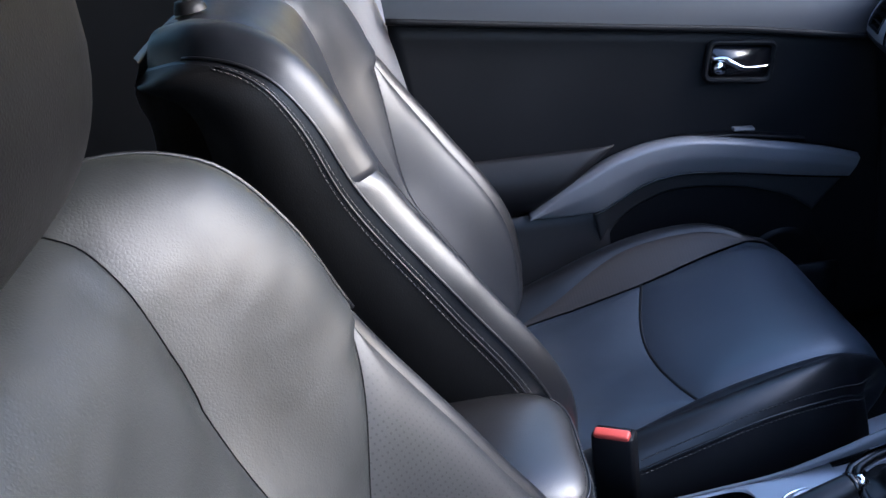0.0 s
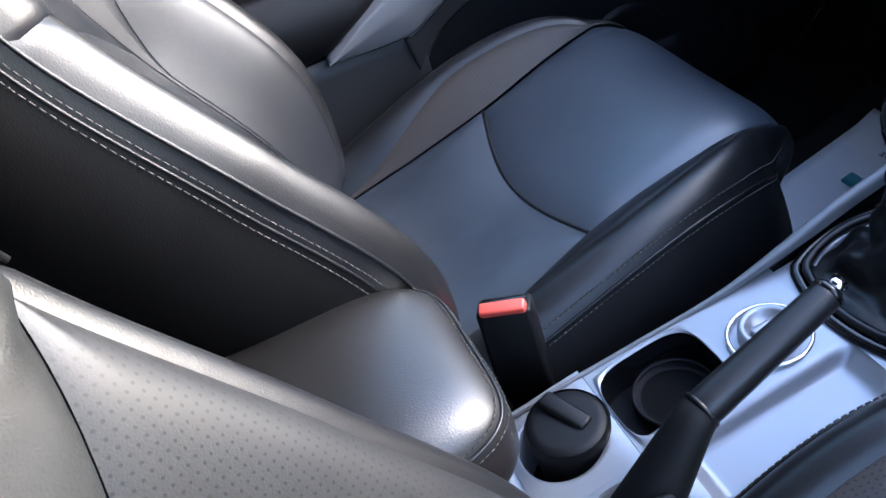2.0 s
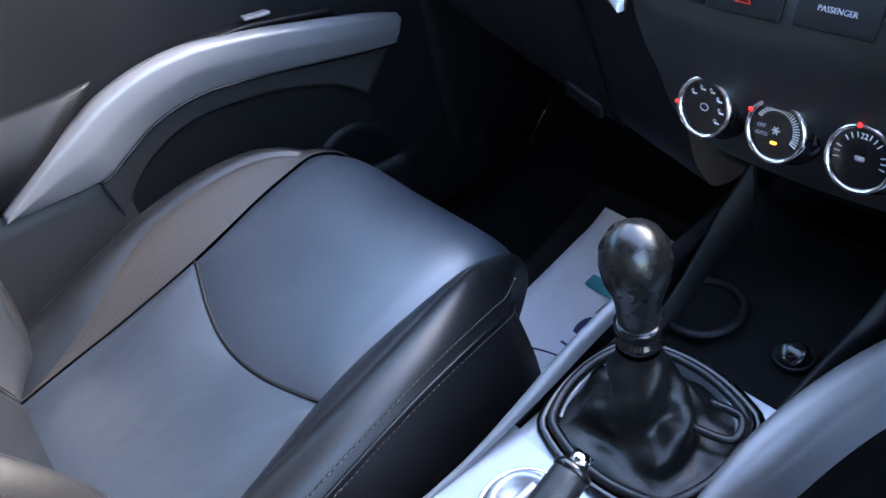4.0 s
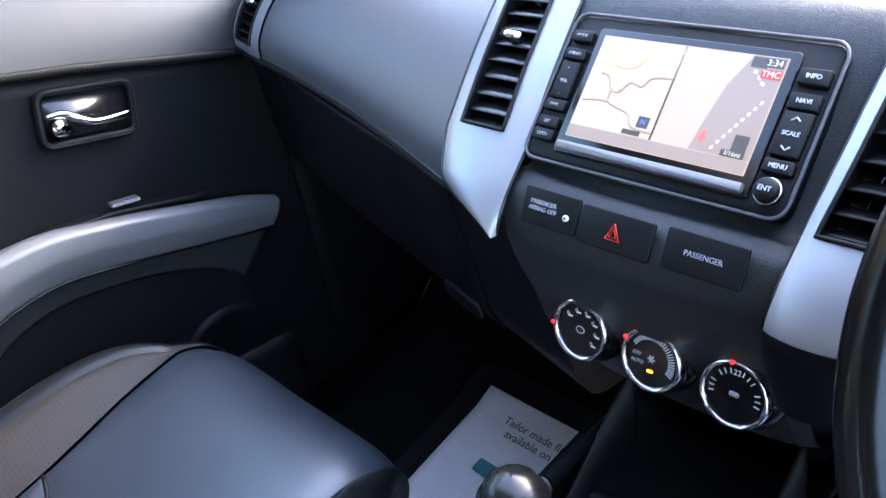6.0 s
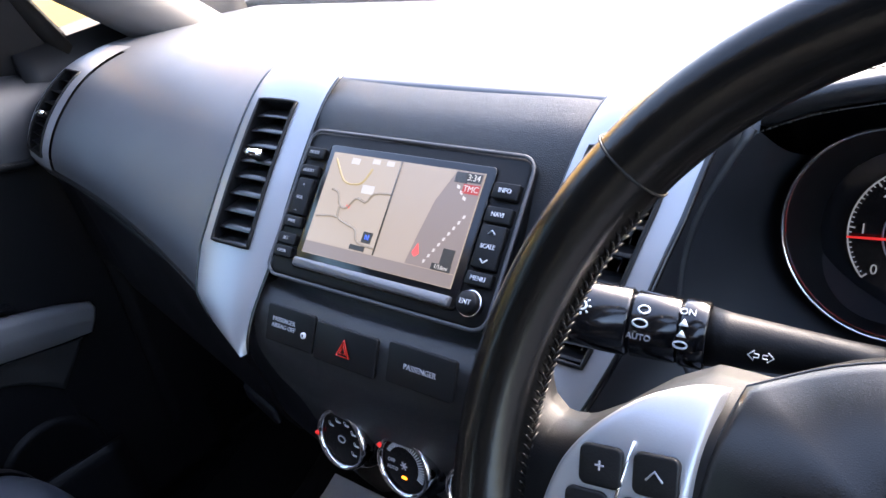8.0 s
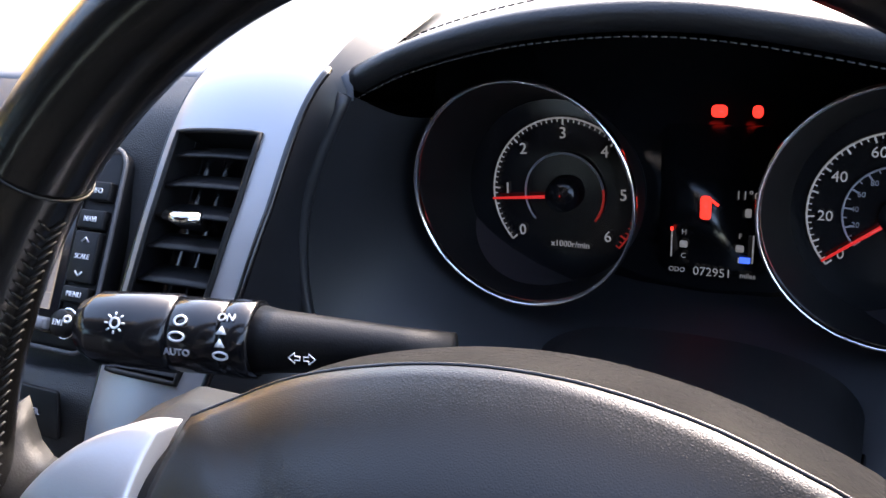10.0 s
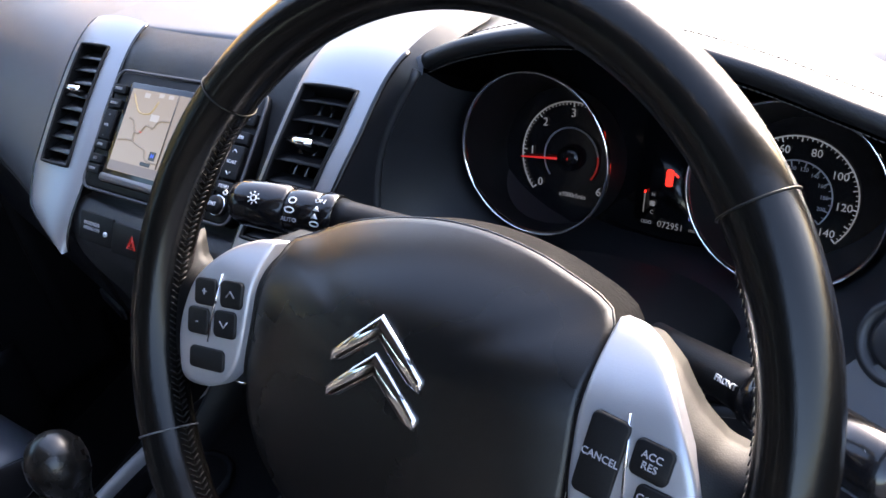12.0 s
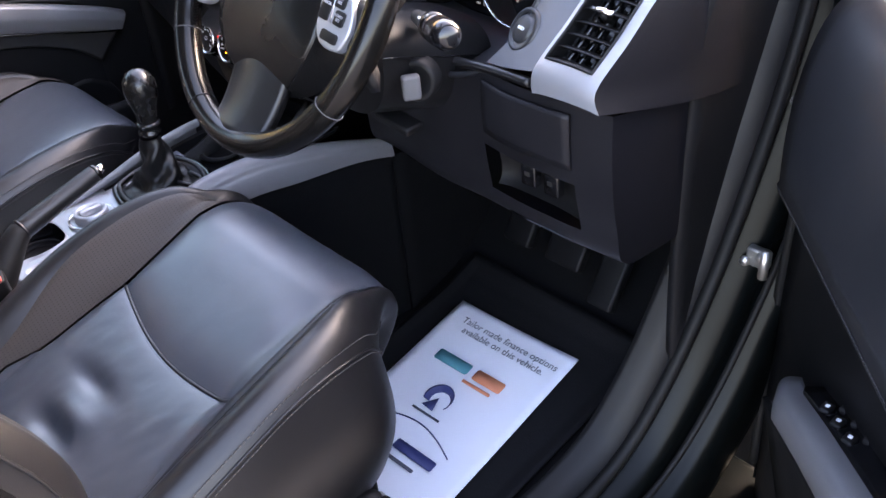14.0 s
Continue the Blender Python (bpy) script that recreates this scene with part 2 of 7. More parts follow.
def prism(outline, depth, bevel=0.0, seg=2, m=None):
    """An outline in x and y, pushed out along z by depth."""
    bm = bmesh.new()
    f = bm.faces.new([bm.verts.new((x, y, 0)) for x, y in outline])
    if f.normal.z < 0:
        f.normal_flip()
    r = bmesh.ops.extrude_face_region(bm, geom=[f])
    vs = [g for g in r["geom"] if isinstance(g, bmesh.types.BMVert)]
    bmesh.ops.translate(bm, vec=(0, 0, depth), verts=vs)
    bmesh.ops.recalc_face_normals(bm, faces=bm.faces)
    if bevel:
        top = [e for e in bm.edges if all(abs(v.co.z - depth) < 1e-6 for v in e.verts)]
        bmesh.ops.bevel(bm, geom=top, offset=bevel, segments=seg, profile=0.5, affect="EDGES")
    if m is not None:
        bmesh.ops.transform(bm, matrix=m, verts=bm.verts)
    return bm


def rounded(w, h, r, n=5):
    """A rectangle's outline with round corners, about its middle."""
    out = []
    for cx, cy, a0 in ((w / 2 - r, h / 2 - r, 0), (-w / 2 + r, h / 2 - r, 90), (-w / 2 + r, -h / 2 + r, 180), (w / 2 - r, -h / 2 + r, 270)):
        out += [(cx + r * math.cos(radians(a0 + 90 * k / n)), cy + r * math.sin(radians(a0 + 90 * k / n))) for k in range(n + 1)]
    return out


def lathe(profile, sides=40, m=None, arc=1.0):
    """Turns (radius, height) pairs about z."""
    bm = bmesh.new()
    rings = [[bm.verts.new((max(r, 1e-5) * math.cos(2 * math.pi * k / sides), max(r, 1e-5) * math.sin(2 * math.pi * k / sides), z)) for k in range(sides)] for r, z in profile]
    for a, b in zip(rings, rings[1:]):
        for k in range(sides):
            bm.faces.new((a[k], a[(k + 1) % sides], b[(k + 1) % sides], b[k]))
    bmesh.ops.recalc_face_normals(bm, faces=bm.faces)
    if m is not None:
        bmesh.ops.transform(bm, matrix=m, verts=bm.verts)
    return bm


def merge(*bms):
    """Several pieces of one part, in one bmesh."""
    out = bms[0]
    for b in bms[1:]:
        me = bpy.data.meshes.new("piece")
        b.to_mesh(me)
        b.free()
        out.from_mesh(me)
        bpy.data.meshes.remove(me)
    return out


def stitches(pts, gap=0.006, length=0.0042, r=0.0005, lift=0.0):
    """A row of short thread stitches along a line of points."""
    pts = [Vector(p) for p in pts]
    verts, faces = [], []
    run, pos = 0.0, 0.0
    for a, b in zip(pts, pts[1:]):
        d = b - a
        seg = d.length
        if seg < 1e-7:
            continue
        d = d / seg
        s = d.orthogonal().normalized()
        u = d.cross(s)
        while pos < run + seg:
            c = a + d * (pos - run)
            k = len(verts)
            for q in (-0.5, 0.5):
                for x, y in ((1, 0), (0, 1), (-1, 0), (0, -1)):
                    verts.append(c + d * (q * length) + (s * x + u * y) * r)
            faces += [(k + i, k + (i + 1) % 4, k + 4 + (i + 1) % 4, k + 4 + i) for i in range(4)]
            faces += [(k + 3, k + 2, k + 1, k), (k + 4, k + 5, k + 6, k + 7)]
            pos += gap
        run += seg
    me = bpy.data.meshes.new("stitch")
    me.from_pydata([tuple(v) for v in verts], [], faces)
    bm = bmesh.new()
    bm.from_mesh(me)
    bpy.data.meshes.remove(me)
    return bm


def words(body, size, mat, m, parent, name="lettering", depth=0.0004, label="", align="CENTER"):
    """Raised or printed lettering as a mesh, in the plane of m (x along the line, z out)."""
    cu = bpy.data.curves.new("text", "FONT")
    cu.body, cu.size, cu.extrude, cu.resolution_u = body, size, depth, 3
    cu.align_x, cu.align_y = align, "CENTER"
    ob = bpy.data.objects.new("text", cu)
    scene.collection.objects.link(ob)
    me = bpy.data.meshes.new_from_object(ob.evaluated_get(bpy.context.evaluated_depsgraph_get()))
    bpy.data.objects.remove(ob)
    bpy.data.curves.remove(cu)
    me.transform(m)
    me.materials.clear()
    me.materials.append(mat)
    o2 = new(name, me)
    hang(o2, parent)
    if label:
        tagged(o2, label)
    return o2


def plane_at(origin, x_axis, y_axis):
    """A frame with its x along x_axis, y near y_axis, z out of the plane."""
    x = Vector(x_axis).normalized()
    z = x.cross(Vector(y_axis)).normalized()
    y = z.cross(x)
    return Matrix(((x.x, y.x, z.x, origin[0]), (x.y, y.y, z.y, origin[1]), (x.z, y.z, z.z, origin[2]), (0, 0, 0, 1)))


# ---- the car's shell, floor and surroundings ----
def slab(pts, thick, bevel=0.0):
    """A flat piece through three or more corners, with thickness."""
    bm = bmesh.new()
    bm.faces.new([bm.verts.new(p) for p in pts])
    bm.normal_update()
    bmesh.ops.solidify(bm, geom=bm.faces[:], thickness=thick)
    return bm


tagged(part("ground", box(300, 300, 0.2, 0, at=(0, 0, -0.62)), material("worn_asphalt", (0.11, 0.11, 0.115), 0.9, 0, 0.8, 60, 0.3, 3)),
       "worn grey asphalt yard under the car", "ground", kind="structure")

FLOOR_LINE = [(-1.2, 0.03), (-0.3, 0.02), (0.30, -0.045), (0.60, -0.040), (0.80, 0.000), (0.97, 0.036), (1.06, 0.075), (1.16, 0.17), (1.24, 0.32), (1.27, 0.55)]


def floor_z(y):
    return float(np.interp(y, [p[0] for p in FLOOR_LINE], [p[1] for p in FLOOR_LINE]))


floor_bm = sheet(lambda u, v: Vector((lerp(-0.74, 0.74, u), *curve_at(FLOOR_LINE, v))) + Vector((0, 0, -0.006 + 0.003 * noise.noise(Vector((u * 40, v * 60, 0))))), 60, 70, 0.02)
tagged(part("floor", floor_bm, CARPET), "black carpeted car floor rising to the bulkhead", "floor", kind="structure")
for sg, side in ((-1, "left"), (1, "right")):
    kick = sheet(lambda u, v: Vector((sg * (0.735 - 0.02 * math.sin(v * 3)), lerp(0.90, 1.26, u), lerp(floor_z(lerp(0.90, 1.26, u)), 0.75, v))), 16, 12, 0.012)
    tagged(part("kick_panel_" + side, kick, DOOR), "dark grey plastic kick panel", "trim", kind="structure")
# rubber mats with a raised edge
for cx in (-0.36, 0.38):
    mat_bm = sheet(lambda u, v: Vector((cx + lerp(-0.19, 0.21 if cx > 0 else 0.19, u), lerp(0.50, 1.04, v), floor_z(lerp(0.50, 1.04, v)) + 0.004 + (0.006 if min(u, 1 - u, v, 1 - v) < 0.03 else 0))), 40, 40, 0.004)
    tagged(part("floor_mat", mat_bm, material("ribbed_rubber", (0.006, 0.006, 0.007), 0.7, 0, 0.6, 300, spec=0.15)), "black rubber floor mat on the carpet", "floor mat", group="floor mats")

# sill, pillars and seals of the open doorway
doorway = thing("door_frame", "dark painted door frame with black rubber seals", "door frame", (0.76, 0.8, 0.0), kind="structure")
HINGE_LINE = [(0.695, -0.35, 0.05), (0.695, 0.30, 0.05), (0.695, 0.62, 0.055), (0.70, 0.78, 0.085), (0.712, 0.87, 0.18), (0.726, 0.945, 0.33), (0.736, 1.00, 0.48), (0.742, 1.035, 0.60), (0.744, 1.050, 0.70), (0.738, 1.020, 0.80), (0.722, 0.900, 0.905)]


def along(line, n):
    return [Vector(curve_at(line, k / n)) for k in range(n + 1)]


def ribbon(line, section, n=60):
    """A section of (out, ahead) offsets carried along a line; ahead is across the line in the plane of the opening."""
    pts = along(line, n)

    def fn(u, v):
        k = min(int(round(v * n)), n)
        a, b = pts[max(k - 1, 0)], pts[min(k + 1, n)]
        d = (b - a).normalized()
        across = Vector((1, 0, 0)).cross(d) * -1
        o, h = curve_at(section, u)
        return pts[k] + Vector((1, 0, 0)) * o + across * h
    return fn


part("inner_trim", sheet(ribbon(HINGE_LINE, [(-0.05, -0.012), (-0.02, -0.004), (0.0, 0.012), (0.002, 0.03)]), 10, 60, 0.004), HARD, doorway)
part("seal", tube([p + Vector((0.008, 0.012, -0.006)) for p in along(HINGE_LINE, 60)], 0.009, 10), RUBBER, doorway)
part("painted_frame", sheet(ribbon(HINGE_LINE, [(0.004, 0.02), (0.03, 0.028), (0.045, 0.04), (0.05, 0.065), (0.075, 0.075), (0.085, 0.10), (0.085, 0.16)]), 24, 60, 0.003), PAINT, doorway)
part("outer_seal", tube([p + Vector((0.056, 0.055, -0.028)) for p in along(HINGE_LINE, 60)], 0.005, 8), RUBBER, doorway)
part("sill_edge", sheet(lambda u, v: Vector((0.775 + 0.10 * u, lerp(-0.5, 0.86, v), 0.022 - 0.13 * u ** 1.6)), 10, 20, 0.004), PAINT, doorway)
for z, y in ((0.36, 0.985), (0.55, 1.055)):
    part("door_hinge", merge(box(0.030, 0.014, 0.026, 0.004, at=(0.775, y, z)), lathe([(0.001, 0.02), (0.006, 0.02), (0.006, -0.02), (0.001, -0.02)], 14, Matrix.Translation((0.788, y - 0.010, z)))), STEEL, doorway, "worn bare metal door hinge")
    for k in (-1, 1):
        part("bolt", lathe([(0.001, 0.006), (0.006, 0.005), (0.007, 0)], 8, plane_at((0.772 + 0.010 * k, y - 0.008, z + 0.006 * k), (1, 0, 0), (0, 0, 1))), STEEL, doorway)
part("sill_front", box(0.15, 0.17, 0.30, 0.02, at=(0.785, 0.985, -0.225)), PAINT, doorway)
part("check_strap", box(0.05, 0.006, 0.012, 0.002, at=(0.80, 1.02, 0.47), turn=pose(0, 0, 0, 0, 0, -30)), RUBBER, doorway)
part("front_wing_inner", sheet(lambda u, v: Vector((0.835 + 0.03 * u, lerp(1.02, 1.16, u), lerp(-0.15, 0.75, v))), 6, 20, 0.004), PAINT, doorway)

# roof, windscreen, pillars, sides behind the front seats
tagged(part("ceiling", sheet(lambda u, v: Vector((lerp(-0.66, 0.66, u), lerp(-1.9, 0.40, v), 1.30 - 0.07 * (2 * u - 1) ** 2 - 0.05 * (1 - v) + 0.0 * v)), 20, 20, 0.03), CLOTH), "grey cloth headlining", "ceiling", kind="structure")
wind = thing("windscreen", "wide clear windscreen over the dashboard", "windscreen", (0, 1.1, 0.7), kind="structure")
wg = part("pane", sheet(lambda u, v: Vector((lerp(-0.70, 0.70, u) * (1 - 0.1 * v), lerp(1.30, 0.42, v) - 0.10 * (2 * u - 1) ** 2 * (1 - v), lerp(0.68, 1.27, v))), 20, 12), GLASS, wind)
wg.visible_shadow = False
for sg in (-1, 1):
    tagged(part("pillar_front_" + ("left" if sg < 0 else "right"), tube([(sg * 0.715, 1.19, 0.66), (sg * 0.69, 0.98, 0.84), (sg * 0.655, 0.70, 1.06), (sg * 0.62, 0.42, 1.22)], [0.045, 0.045, 0.042, 0.04], 12, steps=20), TRIM),
           "grey plastic windscreen pillar trim", "pillar", kind="structure")
tagged(part("pillar_middle_left", tube([(-0.745, 0.055, 0.10), (-0.745, 0.055, 0.50), (-0.735, 0.035, 0.80), (-0.66, -0.08, 1.25)], [0.075, 0.07, 0.062, 0.05], 12, steps=20), TRIM), "grey plastic door pillar trim", "pillar", kind="structure")
tagged(part("rear_wall", box(1.4, 0.05, 1.3, 0.01, at=(0, -1.9, 0.6)), CARPET), "dark rear of the cabin", "wall", kind="structure")
rs = thing("rear_seat_bench", "black leather rear seat bench in shade", "rear seat", (0, -0.9, 0.0))
part("bench_cushion", box(1.30, 0.48, 0.22, 0.06, 4, at=(0, -0.72, 0.22)), LEATHER, rs)
part("bench_back", box(1.30, 0.16, 0.62, 0.06, 4, at=(0, -1.02, 0.58), turn=pose(0, 0, 0, 14)), LEATHER, rs)
rd = thing("rear_door", "closed black rear door with window", "car door", (-0.74, -0.7, 0.1))
part("panel", box(0.06, 1.7, 0.98, 0.02, at=(-0.765, -0.88, 0.510)), HARD, rd)
part("sill_roll", tube([(-0.75, 0.0, 0.955), (-0.75, -0.40, 1.025), (-0.75, -1.6, 1.09)], 0.020, 12), DOOR, rd)
rg = part("pane", slab([(-0.76, -0.10, 0.96), (-0.76, -1.6, 1.06), (-0.69, -1.6, 1.2), (-0.68, -0.18, 1.22)], 0.004), TINTED, rd, smooth=False)
rg.visible_shadow = False
rp = tagged(part("side_wall_rear_right", box(0.06, 1.5, 1.2, 0.02, at=(0.76, -1.1, 0.65)), HARD), "dark side of the cabin behind the doorway", "wall", kind="structure")

# outer boxes added behind the trim to stop light leaking into the cabin
tagged(part("body_side_left", box(0.05, 3.3, 0.95, 0.01, at=(-0.815, -0.35, 0.25)), PAINT), "dark painted body side", "wall", kind="structure")
tagged(part("bulkhead", box(1.56, 0.05, 1.21, 0.01, at=(0, 1.315, 0.095)), CARPET), "dark bulkhead ahead of the footwells", "wall", kind="structure")

# what stands outside: a rendered brick building beside the car, bright sky
BRICK = material("yellow_brick", (0.60, 0.38, 0.13), 0.85, 0, 0.5, 90, 0.25, 4)
bl = thing("brick_building", "yellow brick building beside the yard", "building", (-8.2, 0.5, -0.5))
part("wall", box(0.3, 14.0, 4.2, 0.0, at=(-8.3, 0.5, 1.5)), BRICK, bl)
part("eaves", box(0.7, 14.4, 0.18, 0.02, at=(-8.2, 0.5, 3.66)), TRIM, bl)
for y in (-5.0, -2.2, 0.6):
    wd = part("window_frame", box(0.08, 1.3, 1.2, 0.01, at=(-8.15, y, 1.3)), MARK, bl)
    part("window_pane", box(0.03, 1.14, 1.04, 0.0, at=(-8.10, y, 1.3)), GLOSS, wd)
# filler added to stop light leaking in past the floor's edge
tagged(part("sill_filler_left", box(0.07, 2.6, 0.22, 0.01, at=(-0.762, 0.10, -0.035)), CARPET), "dark carpeted filler at the inner sill", "trim", kind="structure")
tagged(part("roof", sheet(lambda u, v: Vector((lerp(-0.69, 0.69, u), lerp(-1.92, 0.41, v), 1.345 - 0.08 * (2 * u - 1) ** 2 - 0.05 * (1 - v))), 20, 20, 0.008), PAINT), "dark painted car roof", "roof", kind="structure")


# ---- seats ----
CUSHION = [(0.12, 0.300, 0.225, 0.165, 0.030), (0.25, 0.324, 0.240, 0.165, 0.042), (0.41, 0.361, 0.246, 0.148, 0.042), (0.53, 0.382, 0.232, 0.155, 0.030),
           (0.605, 0.379, 0.196, 0.162, 0.012), (0.643, 0.352, 0.172, 0.155, 0.004), (0.651, 0.300, 0.158, 0.145, 0.0), (0.598, 0.205, 0.146, 0.13, 0.0)]
BACK = [(0.190, 0.34, 0.216, 0.130, 0.030), (0.146, 0.47, 0.244, 0.140, 0.076), (0.072, 0.62, 0.250, 0.145, 0.077), (0.010, 0.76, 0.247, 0.126, 0.066),
        (-0.020, 0.85, 0.244, 0.115, 0.064), (-0.038, 0.902, 0.238, 0.110, 0.050), (-0.070, 0.936, 0.210, 0.10, 0.022), (-0.120, 0.942, 0.150, 0.09, 0.0)]


# hollows pressed into the worn cushion: from the middle, along, their spreads, depth
DENTS = ((-0.030, 0.222, 0.040, 0.010, 0.010), (-0.005, 0.192, 0.035, 0.010, -0.007), (-0.030, 0.168, 0.045, 0.011, 0.010), (0.01, 0.146, 0.05, 0.012, -0.005))


def upholstery(rows, cx, dy, dz, flip=1, skew=0.0, tilt=0.0, drop=0.0):
    """The skin of a cushion or back: where a point lies at s metres from its middle line and v along it, lifted by off."""
    def skin(s, v, off=0.0):
        y, z, half, wi, hb = curve_at(rows, v)
        y2, z2 = curve_at(rows, min(v + 0.01, 1))[:2]
        y1, z1 = curve_at(rows, max(v - 0.01, 0))[:2]
        d = Vector((0, y2 - y1, z2 - z1)).normalized()
        n = Vector((1, 0, 0)).cross(d) * flip
        q = abs(s)
        top = max(half - 0.042, wi)
        if q < wi:
            h = 0.004 * (q / wi) ** 2
        elif q < top:
            h = 0.004 + hb * sstep(wi - 0.01, top + 0.012, q)
        else:
            e = (q - top) / max(half - top, 1e-4)
            h = 0.004 + hb * sstep(wi - 0.01, top + 0.012, top) + (hb * 0.1) * math.sin(min(e, 1) * 2.2) - (0.020 + drop * sstep(0.30, 0.60, v)) * max(0, e) ** 2.5
        return Vector((cx + s + skew * max(0, y - 0.30), y + dy, z + dz - tilt * max(0, 0.56 - y))) + n * (h + off)
    return skin


def padded(skin, s0, s1, v0, v1, nu, nv, puff=0.007, soft=0.012, wrinkle=0.0, seed=0.0, dents=()):
    """A panel between two lines s0(v), s1(v) and v0(u), v1(u), puffed up between its seams."""
    def fn(i, j):
        va, vb = v0(i), v1(i)
        v = lerp(va, vb, j)
        a, b = s0(v), s1(v)
        s = lerp(a, b, i)
        d = min(min(i, 1 - i) * abs(b - a), min(j, 1 - j) * abs(vb - va) * 0.62)
        off = puff * (1 - math.exp(-d / soft)) - puff * 0.5
        if wrinkle:
            off += wrinkle * (noise.noise(Vector((s * 34 + seed + v * 9, v * 20, seed))) + 0.5 * noise.noise(Vector((s * 90 - v * 40, v * 50, seed + 4)))) * min(1, d / 0.02)
        for ds, dv, rs, rv, depth in dents:
            off -= depth * math.exp(-((s - ds - 0.25 * (v - dv)) / rs) ** 2 - ((v - dv) / rv) ** 2)
        return skin(s, v, off)
    return sheet(fn, nu, nv)


def strip_uv(sg, up):
    return (lambda co: (co.z, sg * co.x + co.y * 0.6)) if up else (lambda co: (co.y, sg * co.x + co.z))


def seat(name, label, cx, dy, dz, inboard, worn):
    t = thing(name, label, "car seat", (cx, 0.3 + dy, 0.05))
    # cushion
    skew = -0.07 if cx < 0 else 0.0
    sk = upholstery(CUSHION, cx, dy, dz, 1, skew, 0.20 if worn else 0.0, 0.045 if worn else 0.020)
    half = lambda v: curve_at(CUSHION, v)[2]
    wi = lambda v: curve_at(CUSHION, v)[3]
    if worn:
        wl = lambda v: float(np.interp(v, [0, 0.17, 0.225, 0.315, 0.40, 0.57, 1], [0.176, 0.170, 0.150, 0.130, 0.133, 0.150, 0.143]))
        wr2 = lambda v: min(wi(v) + 0.028 * (1 - sstep(0.30, 0.60, v)), half(v) - 0.03) if v < 0.6 else wi(v)
    else:
        wl = wr2 = wi
    side_in = {-1: wl, 1: wr2}
    top = lambda v, sg: max(half(v) - 0.044, side_in[sg](v) + 0.004)
    rim = lambda v, sg: lerp(side_in[sg](v) + 0.0005, lerp(top(v, sg), side_in[sg](v) + 0.0005, sstep(0.50, 0.68, v)), sstep(0.06, 0.30, v))
    crease = (lambda i: 0.314 - 0.016 * i - 0.022 * math.sin(math.pi * i)) if worn else (lambda i: 0.288 - 0.009 * i - 0.030 * math.sin(math.pi * i))
    wr = 0.0014 if worn else 0.0007
    # cushion and front panel take the leather with sky reflection in its colour
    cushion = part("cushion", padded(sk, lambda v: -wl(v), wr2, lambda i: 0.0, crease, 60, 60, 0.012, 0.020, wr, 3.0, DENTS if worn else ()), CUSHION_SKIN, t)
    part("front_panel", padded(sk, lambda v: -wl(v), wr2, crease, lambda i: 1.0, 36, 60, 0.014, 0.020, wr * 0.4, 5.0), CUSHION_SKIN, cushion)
    # dark seam tube that also stands in for the shading in the crease
    part("shaded_crease_seam", tube([sk(lerp(-wl(crease(k / 40)), wr2(crease(k / 40)), k / 40), crease(k / 40), -0.0055) for k in range(41)], 0.0022, 6), LEATHER, cushion)
    for sg in (-1, 1):
        part("bolster_face", padded(sk, lambda v: sg * side_in[sg](v), lambda v: sg * rim(v, sg), lambda i: 0.0, lambda i: 0.68, 10, 40, 0.006, 0.010), PERF if sg < 0 else LEATHER_SEAT, cushion,
             "brown-grey perforated leather bolster face" if sg < 0 else "", uv=strip_uv(sg, False))
        part("bolster", padded(sk, lambda v: sg * rim(v, sg), lambda v: sg * half(v), lambda i: 0.0, lambda i: 1.0, 10, 60, 0.007, 0.010), LEATHER, cushion)

        def side(i, j, sg=sg):
            v = i
            e = sk(sg * half(v), v, -0.004)
            f = Vector((e.x + sg * (0.014 + (0.026 if cx < 0 else 0.010) * v) * math.sin(j * 3.0), e.y, e.z))
            low = 0.165 + dz * 0.5
            return Vector((f.x - sg * 0.02 * j * j, lerp(e.y, min(e.y, 0.60 + dy), j) - 0.06 * j * j * sstep(0.55, 1.0, i), lerp(e.z, min(low, e.z), j)))
        part("side_cover", sheet(side, 50, 12), LEATHER, cushion)
        pip = [sk(sg * (half(v) + 0.0005), v, -0.002) for v in [k / 60 for k in range(2, 47)]]
        part("piping", tube(pip, 0.0016, 6), LEATHER, cushion)
        part("stitching", stitches([sk(sg * (half(v) - 0.0035), v, 0.0034) for v in [k / 60 for k in range(2, 40)]], r=0.0007), THREAD, cushion, "pale grey stitching")
        part("stitching", stitches([Vector((sk(sg * half(v), v).x + sg * 0.0030, sk(sg * half(v), v).y, sk(sg * half(v), v).z - 0.0075)) for v in [k / 60 for k in range(2, 40)]], r=0.0007), THREAD, cushion, "pale grey stitching")
    # back
    lower = -0.014 if worn else -0.006
    fill = (0, 0, 0, 0.018, 0.032, 0.028, 0.010, 0)
    rows = [(y, z, h * 1.03, w, b) if worn else (y + f, z + 0.3 * f, h + 0.007, w, b * 1.12 - f) for (y, z, h, w, b), f in zip(BACK, fill)]
    bk = upholstery(rows, cx if worn else cx + 0.008, dy * 0.3, lower, -1)
    bh = lambda v: curve_at(rows, v)[2]
    bw = lambda v: float(np.interp(v, [0, 0.3, 0.45, 0.57, 0.68, 0.8, 0.9, 1], [0.095, 0.098, 0.110, 0.122, 0.126, 0.132, 0.130, 0.10])) if worn else curve_at(BACK, v)[3]
    bt = lambda v: max(bh(v) - (0.030 if worn else 0.044), bw(v) + 0.004)
    arch = lambda i: 0.36 - 0.07 * (2 * i - 1) ** 4
    wr = 0.0007 if worn else 0.0006
    lt = LEATHER_WORN if worn else LEATHER_SEAT
